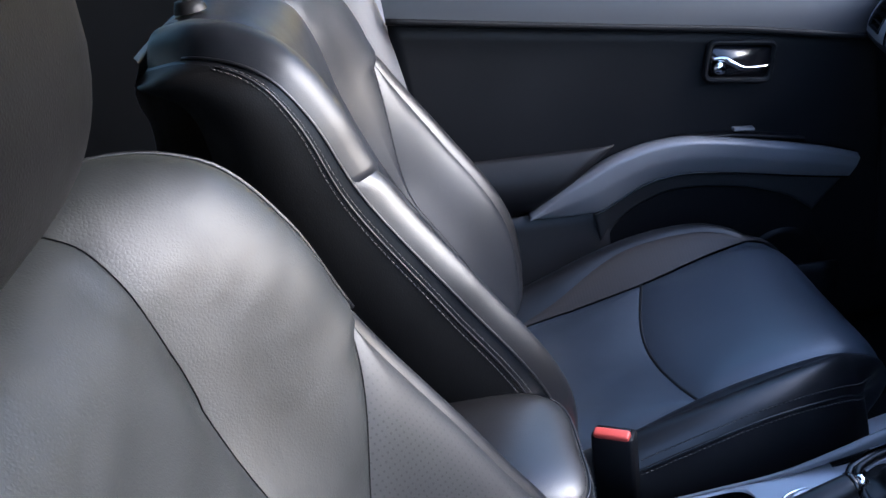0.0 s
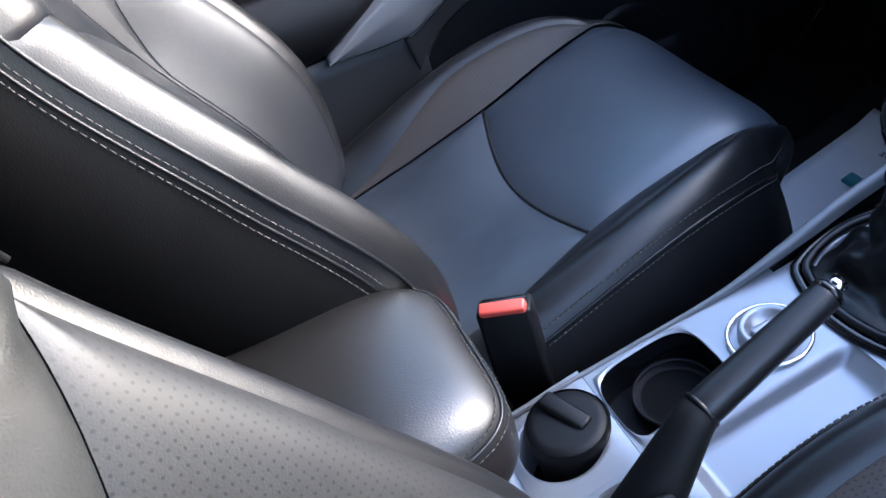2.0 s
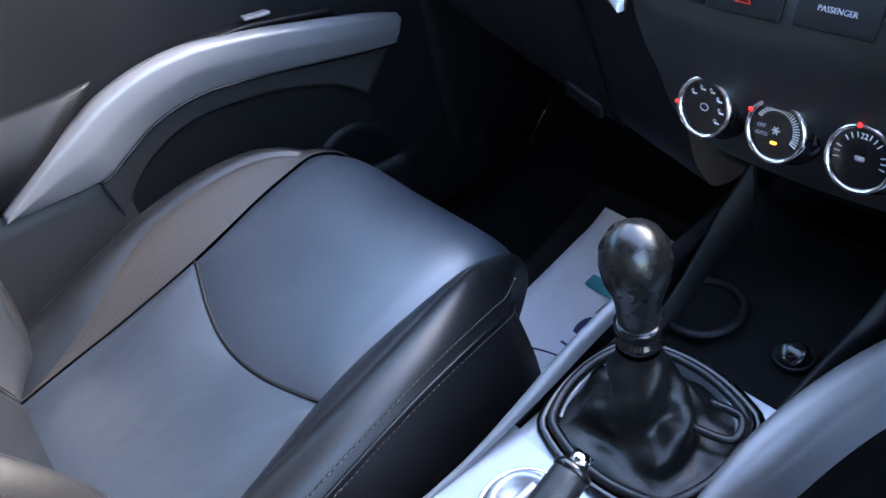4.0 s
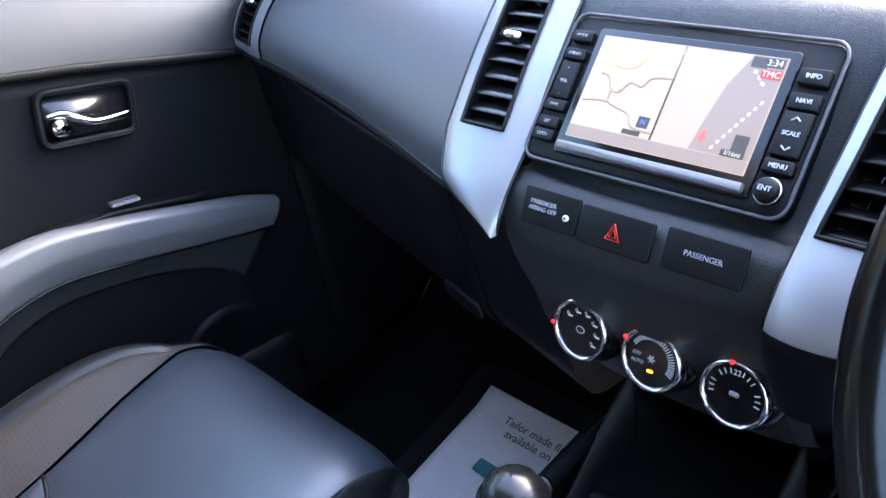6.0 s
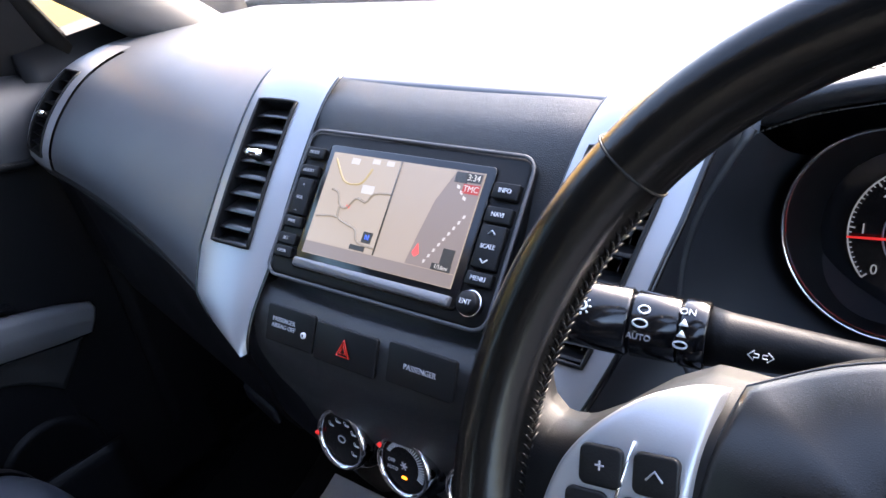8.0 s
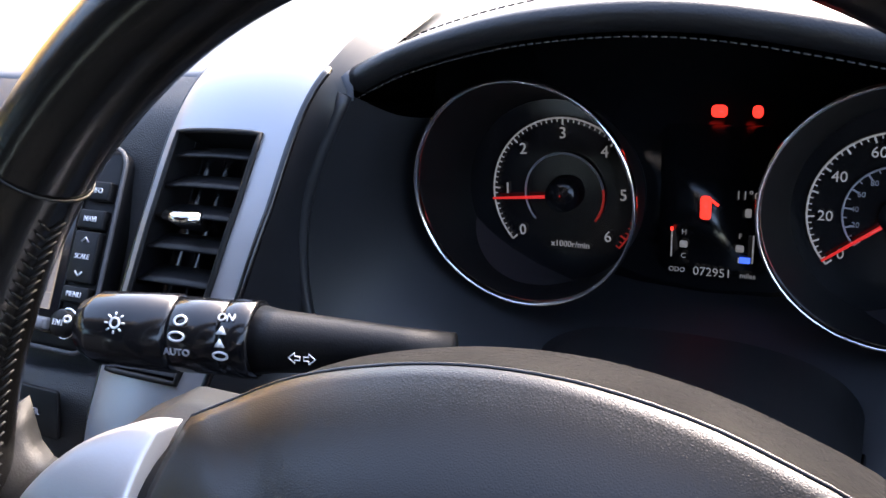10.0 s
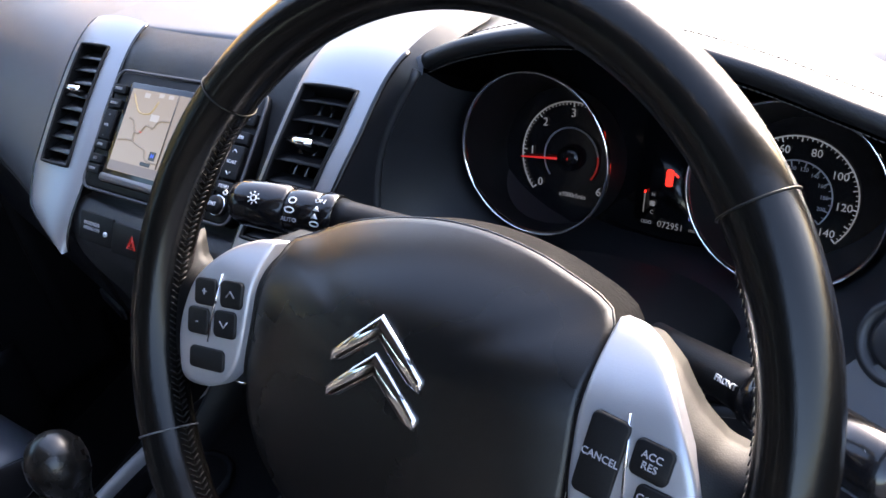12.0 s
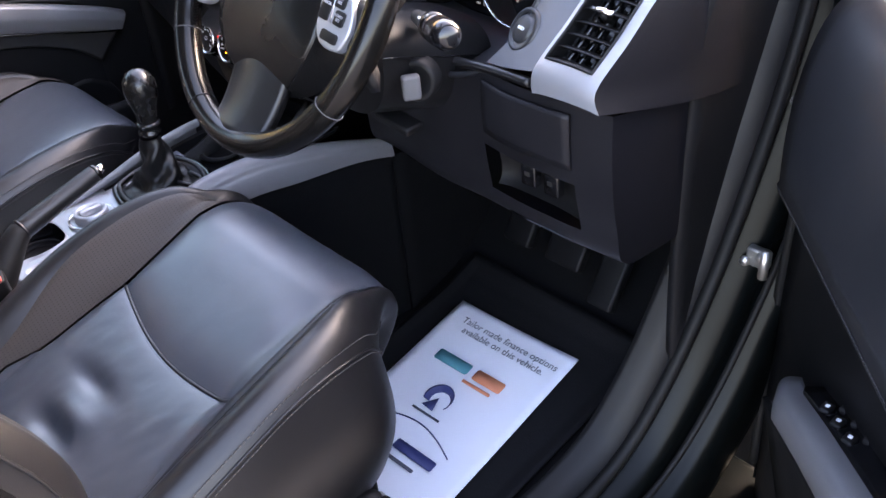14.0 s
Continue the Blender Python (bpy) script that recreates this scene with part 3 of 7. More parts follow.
    back = part("backrest", padded(bk, lambda v: -bw(v), bw, lambda i: 0.0, arch, 30, 30, 0.010, 0.014, wr * 0.4, 7.0), lt, t)
    part("upper_panel", padded(bk, lambda v: -bw(v), bw, arch, lambda i: 1.0, 30, 40, 0.010, 0.014, wr, 9.0), lt, back)
    bi = lambda v: lerp(bw(v) + 0.003, bt(v) - 0.001, min(1, max(0, (v - 0.25) / 0.20)) ** 1.15)
    for sg in (-1, 1):
        part("bolster_face", padded(bk, lambda v: sg * bi(v), lambda v: sg * bt(v), lambda i: 0.02, lambda i: 0.452, 12, 40, 0.006, 0.011), PERF_DARK if worn else LEATHER_SEAT, back,
             "perforated leather bolster face" if worn else "", uv=strip_uv(sg, True))
        part("shoulder", padded(bk, lambda v: sg * bw(v), lambda v: sg * lerp(bi(v), bh(v), sstep(0.438, 0.462, v)), lambda i: 0.02, lambda i: 1.0, 20, 80, 0.008, 0.012, wr, 11.0), lt, back)
        part("bolster", padded(bk, lambda v: sg * bt(v), lambda v: sg * bh(v), lambda i: 0.02, lambda i: 0.468, 10, 40, 0.008, 0.011), LEATHER, back)

        def flank(i, j, sg=sg):
            e = bk(sg * bh(i), i, -0.004)
            deep = lerp(0.165, 0.075, sstep(0.15, 0.75, i)) * (1 - 0.65 * sstep(0.78, 1.0, i))
            return Vector((e.x + sg * 0.012 * math.sin(j * 2.6) - sg * 0.03 * j ** 3, e.y - deep * j - 0.02 * j * (1 - i), e.z - 0.02 * j))
        part("side_cover", sheet(lambda i, j: flank(i, lerp(0.10, 1.0, j)), 44, 14), LEATHER_SIDE, back)
        part("side_welt", sheet(lambda i, j: flank(i, lerp(0.0, 0.099, j)), 44, 4), LEATHER, back)
        part("piping", tube([bk(sg * (bh(v) + 0.0005), v, -0.002) for v in [k / 60 for k in range(3, 54)]], 0.0016, 6), LEATHER, back)
        if not worn:
            part("welt_seam", tube([flank(k / 60, 0.10) for k in range(2, 48)], 0.0013, 6), LEATHER, back)
            for j in (0.068, 0.135):
                part("stitching", stitches([flank(k / 60, j) + Vector((sg * 0.0010, 0, 0)) for k in range(2, 48)], 0.0065, 0.0045, 0.0006), THREAD, back)
        else:
            part("edge_seam", tube([bk(sg * (bh(v) - 0.013), v, 0.004) for v in [k / 60 for k in range(27, 57)]], 0.0016, 6), LEATHER, back)

    def shell(i, j):
        s = (2 * i - 1)
        y, z, h, *_ = curve_at(BACK, j)
        h = h * (1 - 0.04 * j) - 0.012
        return Vector((cx + s * h, y + dy * 0.3 - lerp(0.165, 0.075, sstep(0.15, 0.75, j)) * (1 - 0.72 * sstep(0.74, 1.0, j)) - 0.035 * (1 - s * s) * (1 - 0.9 * sstep(0.70, 1.0, j)) - 0.02 * (1 - j), z + dz * 0.2 - 0.02))
    part("back_shell", sheet(shell, 20, 24), LEATHER, back)
    # head restraint on two posts
    hy = -0.075 + dy * 0.3 + (0.008 if worn else 0.0)
    hz = 1.055 if worn else 1.155
    for sg in (-1, 1):
        part("post_guide", lathe([(0.004, 0.012), (0.014, 0.012), (0.017, 0.004), (0.018, 0)], 20, Matrix.Translation((cx + sg * 0.065, hy - 0.012, 0.945 + dz * 0.2))), HARD, t)
        part("post", tube([(cx + sg * 0.065, hy - 0.012, 0.945), (cx + sg * 0.065, hy, hz - 0.04)], 0.0065, 12), STEEL, t)

    def head(i, j):
        a, b = 2 * math.pi * i, math.pi * (j - 0.5)
        sp = lambda x, p: math.copysign(abs(x) ** p, x)
        return Vector((cx + 0.135 * sp(math.cos(b), 0.45) * sp(math.cos(a), 0.5),
                       hy + 0.03 + 0.052 * sp(math.cos(b), 0.45) * sp(math.sin(a), 0.6) + 0.02 * math.sin(b), hz + 0.098 * sp(math.sin(b), 0.6)))
    part("headrest", sheet(head, 40, 24, closed_u=True), LEATHER_SIDE, t)
    # base and slides
    part("seat_base", box(0.40, 0.44, 0.10, 0.015, at=(cx, 0.34 + dy, 0.15)), HARD, t)
    for sg in (-1, 1):
        part("slide_rail", box(0.04, 0.50, 0.05, 0.006, at=(cx + sg * 0.18, 0.33 + dy, 0.08)), STEEL, t)
    ob = -inboard
    part("side_trim", box(0.03, 0.42, 0.085, 0.014, at=(cx + ob * 0.245, 0.32 + dy, 0.175)), HARD, t)
    part("height_lever", box(0.02, 0.16, 0.03, 0.009, at=(cx + ob * 0.268, 0.45 + dy, 0.20), turn=pose(0, 0, 0, 8)), HARD, t)
    return t


seat("passenger_seat", "black leather passenger seat with grey perforated bolsters", -0.36, 0.0, 0.0, 1, False)
seat("driver_seat", "worn black leather driver seat with creased backrest", 0.36, -0.035, 0.036, -1, True)


# ---- centre console ----
co = thing("centre_console", "silver and black plastic centre console", "console", (0.0, 0.3, -0.02))
TUN = [(-0.40, 0.30, 0.105), (0.10, 0.31, 0.105), (0.30, 0.336, 0.108), (0.45, 0.350, 0.100), (0.56, 0.360, 0.088), (0.66, 0.378, 0.088), (0.74, 0.41, 0.098), (0.80, 0.45, 0.098)]


def tunnel(sg):
    def fn(u, v):
        y, z, h = curve_at(TUN, v)
        return Vector((0.012 + sg * (h - 0.022 + 0.012 * u), y, lerp(z - 0.004, -0.05, u)))
    return sheet(fn, 8, 40, 0.004)


part("side_panel", tunnel(-1), HARD, co)
part("side_panel", tunnel(1), HARD, co)
part("tunnel_cover", box(0.19, 0.62, 0.27, 0.02, at=(0.005, -0.10, 0.14)), HARD, co)
# silver top plate with openings
def plate_z(y):
    return float(np.interp(y, [p[0] for p in TUN], [p[1] for p in TUN])) + 0.004


def plate_fn(x0, x1, y0, y1):
    return lambda u, v: Vector((lerp(x0(lerp(y0, y1, v)), x1(lerp(y0, y1, v)), u), lerp(y0, y1, v), plate_z(lerp(y0, y1, v))))


edge = lambda y: float(np.interp(y, [0.20, 0.30, 0.45, 0.56, 0.66], [0.106, 0.108, 0.106, 0.104, 0.10]))


def ring_plate(cx, cy, rx, ry, hx, hy, name, mat, dz=0.0, depth=0.03):
    """A plate with an oval opening and a turned-down rim, within the half sizes hx and hy."""
    n = 48

    def fn(u, v):
        a = 2 * math.pi * u
        c, s = math.cos(a), math.sin(a)
        k = 1 / max(abs(c), abs(s))
        ox, oy = hx * c * k, hy * s * k
        if v < 0.3:
            f = v / 0.3
            return Vector((cx + rx * c * 0.97, cy + ry * s * 0.97, plate_z(cy + ry * s) + dz - depth * (1 - f)))
        f = (v - 0.3) / 0.7
        x, y = lerp(cx + rx * c, cx + ox, f), lerp(cy + ry * s, cy + oy, f)
        return Vector((x, y, plate_z(y) + dz + 0.002 * (1 - f)))
    return part(name, sheet(fn, n, 10, closed_u=True), mat, co)


# rear: round ashtray well and slot beside the handbrake; middle: cup holder; front: dial and gaiter
ring_plate(0.063, 0.272, 0.030, 0.050, 0.037, 0.060, "silver_plate", SILVER, depth=0.07)
RCX, RCY, RRX, RRY = -0.025, 0.361, 0.043, 0.049


def recess_edge(a):
    """The outline of the long recess that holds the ashtray and the cup, pinched towards its front."""
    sp = lambda x, p: math.copysign(abs(x) ** p, x)
    x, y = RRX * sp(math.cos(a), 0.55), RRY * sp(math.sin(a), 0.55)
    pinch = 0.008 * math.exp(-((y + 0.020) / 0.016) ** 2) if x > 0 else 0.0
    x = x - 2 * pinch if x > 0 else x
    return RCX + x + pinch, RCY + y


def recess_plate(u, v):
    a = 2 * math.pi * u
    ix, iy = recess_edge(a)
    k = 1 / max(abs(math.cos(a)), abs(math.sin(a)))
    x, y = lerp(ix, RCX + 0.0515 * math.cos(a) * k, v), lerp(iy, RCY + 0.0515 * math.sin(a) * k, v)
    return Vector((x, y, plate_z(y) + 0.003 * math.sin(math.pi * min(1, v * 2 + 0.1))))


def recess_wall(u, v):
    ix, iy = recess_edge(2 * math.pi * u)
    return Vector((lerp(ix, RCX + (ix - RCX) * 0.95, v), lerp(iy, RCY + (iy - RCY) * 0.97, v), plate_z(iy) + 0.0005 - 0.034 * v))


ring_plate(-0.0295, 0.2625, 0.0385, 0.0385, 0.0560, 0.0465, "silver_plate", SILVER, depth=0.05)
part("silver_plate", sheet(recess_plate, 72, 8, closed_u=True), SILVER, co, "silver rim of the console recess")
part("recess_wall", sheet(recess_wall, 72, 6, closed_u=True), GLOSS, co)
part("recess_floor", sheet(lambda u, v: Vector((lerp(recess_wall(u, 1.0).x, -0.024, v), lerp(recess_wall(u, 1.0).y, 0.3725, v), plate_z(0.31) - 0.031)) if v < 1 else Vector((-0.024, 0.3725, plate_z(0.31) - 0.031)), 72, 4, closed_u=True), LOWER, co)
part("tray", sheet(lambda u, v: Vector((lerp(0.0265, 0.100, u), lerp(0.332, 0.510, v), plate_z(lerp(0.332, 0.510, v)) - 0.013 * sstep(0.06, 0.24, u) * (1 - sstep(0.80, 0.97, u)) * sstep(0.0, 0.08, v) * (1 - sstep(0.84, 0.98, v)))), 30, 40), SILVER, co, "silver tray moulded beside the handbrake")
part("silver_plate", sheet(plate_fn(lambda y: -0.076, lambda y: 0.0265, 0.412, 0.502), 10, 10), SILVER, co)
ring_plate(0.012, 0.565, 0.068, 0.060, 0.076, 0.066, "silver_plate", SILVER, depth=0.02)
cup = part("cup_holder", lathe([(0.0345, -0.020), (0.0365, -0.018), (0.0375, -0.024), (0.0345, -0.0255), (0.030, -0.026)], 40, Matrix.Translation((-0.026, 0.370, plate_z(0.37)))), LOWER, co, "dark cup holder ring")
part("cup_floor", lathe([(0.034, -0.0285), (0.001, -0.0290)], 40, Matrix.Translation((-0.026, 0.370, plate_z(0.37)))), CARPET, cup)
part("brake_slot", box(0.055, 0.095, 0.01, 0.004, at=(0.068, 0.272, 0.268)), HARD, co)
part("rear_bridge", box(0.178, 0.03, 0.012, 0.004, at=(0.012, 0.205, plate_z(0.2) - 0.006)), SILVER, co)
# raised silver edges that sweep up under the dashboard
ARM = {-1: [(0.088, 0.19, 0.338), (0.089, 0.28, 0.341), (0.087, 0.37, 0.348), (0.082, 0.45, 0.359), (0.078, 0.52, 0.379), (0.077, 0.58, 0.396), (0.077, 0.64, 0.407), (0.079, 0.70, 0.411), (0.083, 0.745, 0.409), (0.088, 0.79, 0.402)],
       1: [(0.088, 0.19, 0.338), (0.089, 0.28, 0.341), (0.087, 0.37, 0.348), (0.081, 0.45, 0.358), (0.075, 0.52, 0.374), (0.074, 0.58, 0.389), (0.080, 0.64, 0.398), (0.090, 0.70, 0.398), (0.104, 0.76, 0.390), (0.122, 0.83, 0.377), (0.142, 0.895, 0.362)]}
# section across the arm, from its inner lip over the ridge and down the side
SECTION = [(-0.006, -0.016), (-0.003, -0.002), (0.003, 0.004), (0.012, 0.003), (0.020, -0.006), (0.023, -0.014), (0.026, -0.020), (0.030, -0.036), (0.031, -0.050)]
for sg in (-1, 1):
    edge_pts = [(0.012 + sg * a, y, z) for a, y, z in ARM[sg]]

    def bar(u, v, e=edge_pts, sg=sg):
        x, y, z = curve_at(e, v)
        dx, dz = curve_at(SECTION, u)
        grow = lerp(0.22, 1.0 if sg > 0 else 0.55, sstep(0.28, 0.55, v)) * (1 - 0.45 * sstep(0.70, 1.0, v))
        return Vector((x + sg * dx * grow, y, z + dz * grow))

    def side(u, v, e=edge_pts, sg=sg):
        x, y, z = curve_at(e, lerp(0.30, 1.0, v))
        return Vector((x + sg * 0.010, y, lerp(z - 0.03, -0.04, u)))
    end = 1.0 if sg > 0 else 0.74
    part("silver_edge", sheet(lambda u, v: bar(u, v * end), 30, 60), SATIN, co, "broad satin silver console arm")
    if sg < 0:
        # same silver arm, coloured dark here for the shade below the dashboard
        part("shaded_arm_end", sheet(lambda u, v: bar(u, lerp(end + 0.004, 1.0, v)), 30, 12), LOWER, co)
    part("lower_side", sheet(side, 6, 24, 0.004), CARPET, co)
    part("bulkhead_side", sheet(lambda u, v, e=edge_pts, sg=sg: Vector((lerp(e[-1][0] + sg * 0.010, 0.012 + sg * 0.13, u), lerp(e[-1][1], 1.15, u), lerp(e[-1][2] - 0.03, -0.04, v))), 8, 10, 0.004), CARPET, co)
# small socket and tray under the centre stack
# near-black tray surface stands in for the shade under the stack
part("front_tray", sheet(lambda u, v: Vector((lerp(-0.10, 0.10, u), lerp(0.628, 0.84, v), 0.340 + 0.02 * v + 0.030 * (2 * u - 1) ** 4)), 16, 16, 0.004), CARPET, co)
part("cup_ring", tube([(-0.045 + 0.034 * math.cos(a), 0.70 + 0.034 * math.sin(a), 0.354) for a in [2 * math.pi * k / 30 for k in range(30)]], 0.0045, 8, closed=True), HARD, co)
sock = part("power_socket", lathe([(0.001, 0.012), (0.010, 0.012), (0.013, 0.008), (0.014, 0.0)], 24, plane_at((0.045, 0.70, 0.352), (1, 0, 0), (0, 0.8, 0.5))), GLOSS, co, "glossy black power socket cap")
part("socket_rim", tube([(0.045 + 0.015 * math.cos(a), 0.70 + 0.015 * math.sin(a), 0.354) for a in [2 * math.pi * k / 24 for k in range(24)]], 0.002, 6, closed=True), HARD, sock)

# drive mode dial
dial_m = Matrix.Translation((-0.010, 0.456, plate_z(0.456)))
dm = part("mode_dial", lathe([(0.001, 0.007), (0.016, 0.007), (0.018, 0.012), (0.022, 0.014), (0.025, 0.012), (0.026, 0.0)], 40, dial_m), SILVER, co, "bright silver rotary mode dial")
part("dial_ring", tube([dial_m @ Vector((0.034 * math.cos(a), 0.034 * math.sin(a), 0.001)) for a in [2 * math.pi * k / 40 for k in range(40)]], 0.0022, 8, closed=True), CHROME, dm)
part("dial_grip", box(0.008, 0.034, 0.012, 0.003, at=(-0.010, 0.456, plate_z(0.456) + 0.011)), SILVER, dm)

# ashtray: a round lidded pot with a flip tab
ash_m = Matrix.Translation((-0.033, 0.272, plate_z(0.272)))
ash = thing("ashtray", "round black plastic ashtray pot in the console", "ashtray", (-0.033, 0.272, 0.30))
part("pot", lathe([(0.001, -0.04), (0.034, -0.04), (0.036, 0.004), (0.037, 0.012), (0.035, 0.016)], 40, ash_m), HARD, ash)
part("lid", lathe([(0.001, 0.0165), (0.026, 0.0168), (0.033, 0.0158), (0.0355, 0.013)], 40, ash_m), HARD, ash)
part("tab", box(0.048, 0.017, 0.008, 0.004, at=(-0.033 - 0.008, 0.276, plate_z(0.272) + 0.019), turn=pose(0, 0, 0, 0, 8, 25)), HARD, ash)

# armrest lid over the rear of the console
ar = thing("console_armrest", "padded black leather armrest lid on the console", "armrest", (-0.02, 0.02, 0.30))


def pad(u, v, grow=0.0, z0=0.415, z1=0.536, cx=-0.020, w=0.100, y0=-0.28, y1=0.224):
    a, b = 2 * math.pi * u, math.pi * (v - 0.5)
    sp = lambda x, p: math.copysign(abs(x) ** p, x)
    cy, ly, cz, lz = (y0 + y1) / 2, (y1 - y0) / 2, (z0 + z1) / 2, (z1 - z0) / 2
    y = cy + ly * sp(math.cos(b), 0.45) * sp(math.sin(a), 0.32)
    return Vector((cx + (w + grow) * sp(math.cos(b), 0.45) * sp(math.cos(a), 0.38), y + grow, cz + lz * sp(math.sin(b), 0.70) - 0.012 * max(0, 0.15 - y)))


part("pad", sheet(pad, 72, 30, closed_u=True), LID_LEATHER, ar)
seam = [pad(k / 90, 0.585, 0.0008) for k in range(90)]
part("seam", tube(seam, 0.0014, 6, closed=True), LEATHER, ar)
part("stitching", stitches([pad(k / 90, 0.615, 0.0010) for k in range(91)], 0.005, 0.0035), THREAD, ar)
part("stitching", stitches([pad(k / 90, 0.555, 0.0010) for k in range(91)], 0.005, 0.0035), THREAD, ar)
part("lid_base", box(0.185, 0.46, 0.03, 0.01, at=(-0.022, -0.03, 0.404)), HARD, ar)
part("storage_box", box(0.20, 0.46, 0.12, 0.012, at=(-0.015, -0.04, 0.335)), HARD, ar)

# gear lever
gl = thing("gear_lever", "gear lever with glossy black knob and leather gaiter", "gear lever", (0.012, 0.566, 0.355))
AX = plane_at((0.013, 0.574, 0.526), (1, 0, 0), (0, 1, -0.06)) @ Matrix.Diagonal((0.90, 0.90, 0.96, 1))
part("knob", lathe([(0.001, 0.031), (0.010, 0.0295), (0.019, 0.024), (0.0255, 0.013), (0.0268, 0.0), (0.025, -0.012), (0.0205, -0.024), (0.0178, -0.034), (0.0165, -0.048), (0.0160, -0.052)], 40, AX), KNOB, gl, "worn glossy black knob")
part("collar", lathe([(0.0162, -0.052), (0.0195, -0.053), (0.0195, -0.058), (0.0165, -0.060), (0.0160, -0.066), (0.0185, -0.068), (0.0185, -0.073), (0.0155, -0.076)], 36, AX), GLOSS, gl)


def gaiter(u, v):
    a = 2 * math.pi * u
    r = float(np.interp(v, [0, 0.15, 0.45, 0.75, 0.9, 1.0], [0.016, 0.019, 0.027, 0.044, 0.060, 0.066]))
    z = float(np.interp(v, [0, 0.15, 0.45, 0.75, 0.9, 1.0], [0.452, 0.436, 0.400, 0.372, 0.366, 0.360]))
    sq = 1 / max(abs(math.cos(a)), abs(math.sin(a))) ** (0.55 * v)
    fold = 0.006 * math.sin(3 * a + 14 * v) * v * (1 - v) * 3 + 0.006 * noise.noise(Vector((math.cos(a) * 2, math.sin(a) * 2, v * 7))) * v
    return Vector((0.012 + (r * sq + fold) * math.cos(a) * 1.05, 0.568 + (r * sq + fold) * math.sin(a) * 0.92, z + fold))


part("gaiter", sheet(gaiter, 64, 30, closed_u=True), GAITER, gl, "creased black leather gaiter")
for k, (rr, zz) in enumerate(((0.074, 0.368), (0.066, 0.374))):
    part("gaiter_ring", tube([(0.012 + rr * 1.06 * math.cos(a) / max(abs(math.cos(a)), abs(math.sin(a))) ** 0.35, 0.566 + rr * 0.88 * math.sin(a) / max(abs(math.cos(a)), abs(math.sin(a))) ** 0.35, zz + 0.10 * rr * math.sin(a)) for a in [2 * math.pi * k2 / 60 for k2 in range(60)]], 0.0055 - 0.0015 * k, 8, closed=True), GLOSS if k == 0 else LEATHER, gl)
part("fold_loop", tube([(0.045, 0.60, 0.388), (0.068, 0.605, 0.385), (0.075, 0.588, 0.382), (0.055, 0.578, 0.384), (0.03, 0.575, 0.386)], 0.0035, 8, steps=24), LEATHER, gl)

# handbrake
hb = thing("handbrake", "black leather handbrake lever with chrome button", "handbrake", (0.074, 0.26, 0.30))
G0, G1 = Vector((0.066, 0.345, 0.420)), Vector((0.052, 0.462, 0.449))
grip = tube([G0, lerp(G0, G1, 0.1), lerp(G0, G1, 0.5), lerp(G0, G1, 0.9), G1], [0.0150, 0.0156, 0.0146, 0.0136, 0.0130], 20, steps=30, flat=0.92)
part("grip", grip, LEATHER, hb)
part("grip_seam", tube([lerp(G0, G1, k / 12) + Vector((0.004, -0.002, -0.0142 + 0.002 * k / 12)) for k in range(13)], 0.0012, 6), LEATHER, hb)
part("end_cap", tube([G1, lerp(G0, G1, 1.035), lerp(G0, G1, 1.06)], [0.0130, 0.0128, 0.009], 20), GLOSS, hb)
part("button", tube([lerp(G0, G1, 1.05), lerp(G0, G1, 1.13)], [0.0072, 0.0066], 16), CHROME, hb, "chrome release button")
part("boot", tube([(0.076, 0.235, 0.300), (0.076, 0.262, 0.335), (0.073, 0.300, 0.378), (0.0685, 0.332, 0.412), G0], [0.028, 0.027, 0.022, 0.0165, 0.0148], 20, steps=24), RUBBER, hb)
part("joint_ring", tube([lerp(G0, G1, -0.01), lerp(G0, G1, 0.015)], 0.0158, 20), LEATHER, hb)

# seat belt buckles beside the console
def buckle(at, turn):
    b = thing("seat_belt_buckle", "black seat belt buckle with red release button", "belt buckle", at, group="belt buckles")
    m = Matrix.Translation(at) @ turn
    def place(bm):
        bmesh.ops.transform(bm, matrix=m, verts=bm.verts)
        return bm
    part("housing", place(prism(rounded(0.050, 0.026, 0.005), 0.115, 0.003, m=Matrix.Translation((0, 0, -0.115)))), HARD, b)
    part("mouth", place(box(0.040, 0.006, 0.006, 0.001, at=(0, 0.004, 0.0))), GLOSS, b)
    part("release_button", place(box(0.042, 0.012, 0.012, 0.003, at=(0, -0.008, 0.001), turn=pose(0, 0, 0, 25))), RED, b)
    part("stalk", place(tube([(0, 0, -0.11), (0, 0.0, -0.19)], 0.010, 8, flat=0.5)), HARD, b)
    return b


buckle((-0.128, 0.275, 0.415), pose(0, 0, 0, -8, 0, 62))
buckle((0.100, 0.272, 0.392), pose(0, 0, 0, 8, 0, 75))
# seat heater switches
for x, z in ((-0.137, 0.317),):
    hs = thing("seat_heater_switch", "small black seat heater switch with green mark", "switch", (x, 0.29, z))
    hm = plane_at((x + 0.006, 0.29, z), (0, 1, 0.18), (0, -0.1, 1))
    part("plate", prism(rounded(0.055, 0.020, 0.004), 0.006, 0.002, m=hm), HARD, hs)
    part("rocker", prism(rounded(0.020, 0.013, 0.002), 0.009, 0.002, m=hm @ Matrix.Translation((-0.012, 0, 0))), GLOSS, hs)
    part("lamp", prism(rounded(0.006, 0.004, 0.001), 0.0102, m=hm @ Matrix.Translation((-0.016, 0.001, 0))), GREEN, hs)
    for k in range(3):
        part("marking", prism(rounded(0.003, 0.006, 0.001), 0.0065, m=hm @ Matrix.Translation((0.004 + 0.007 * k, 0.002, 0))), MARK, hs)


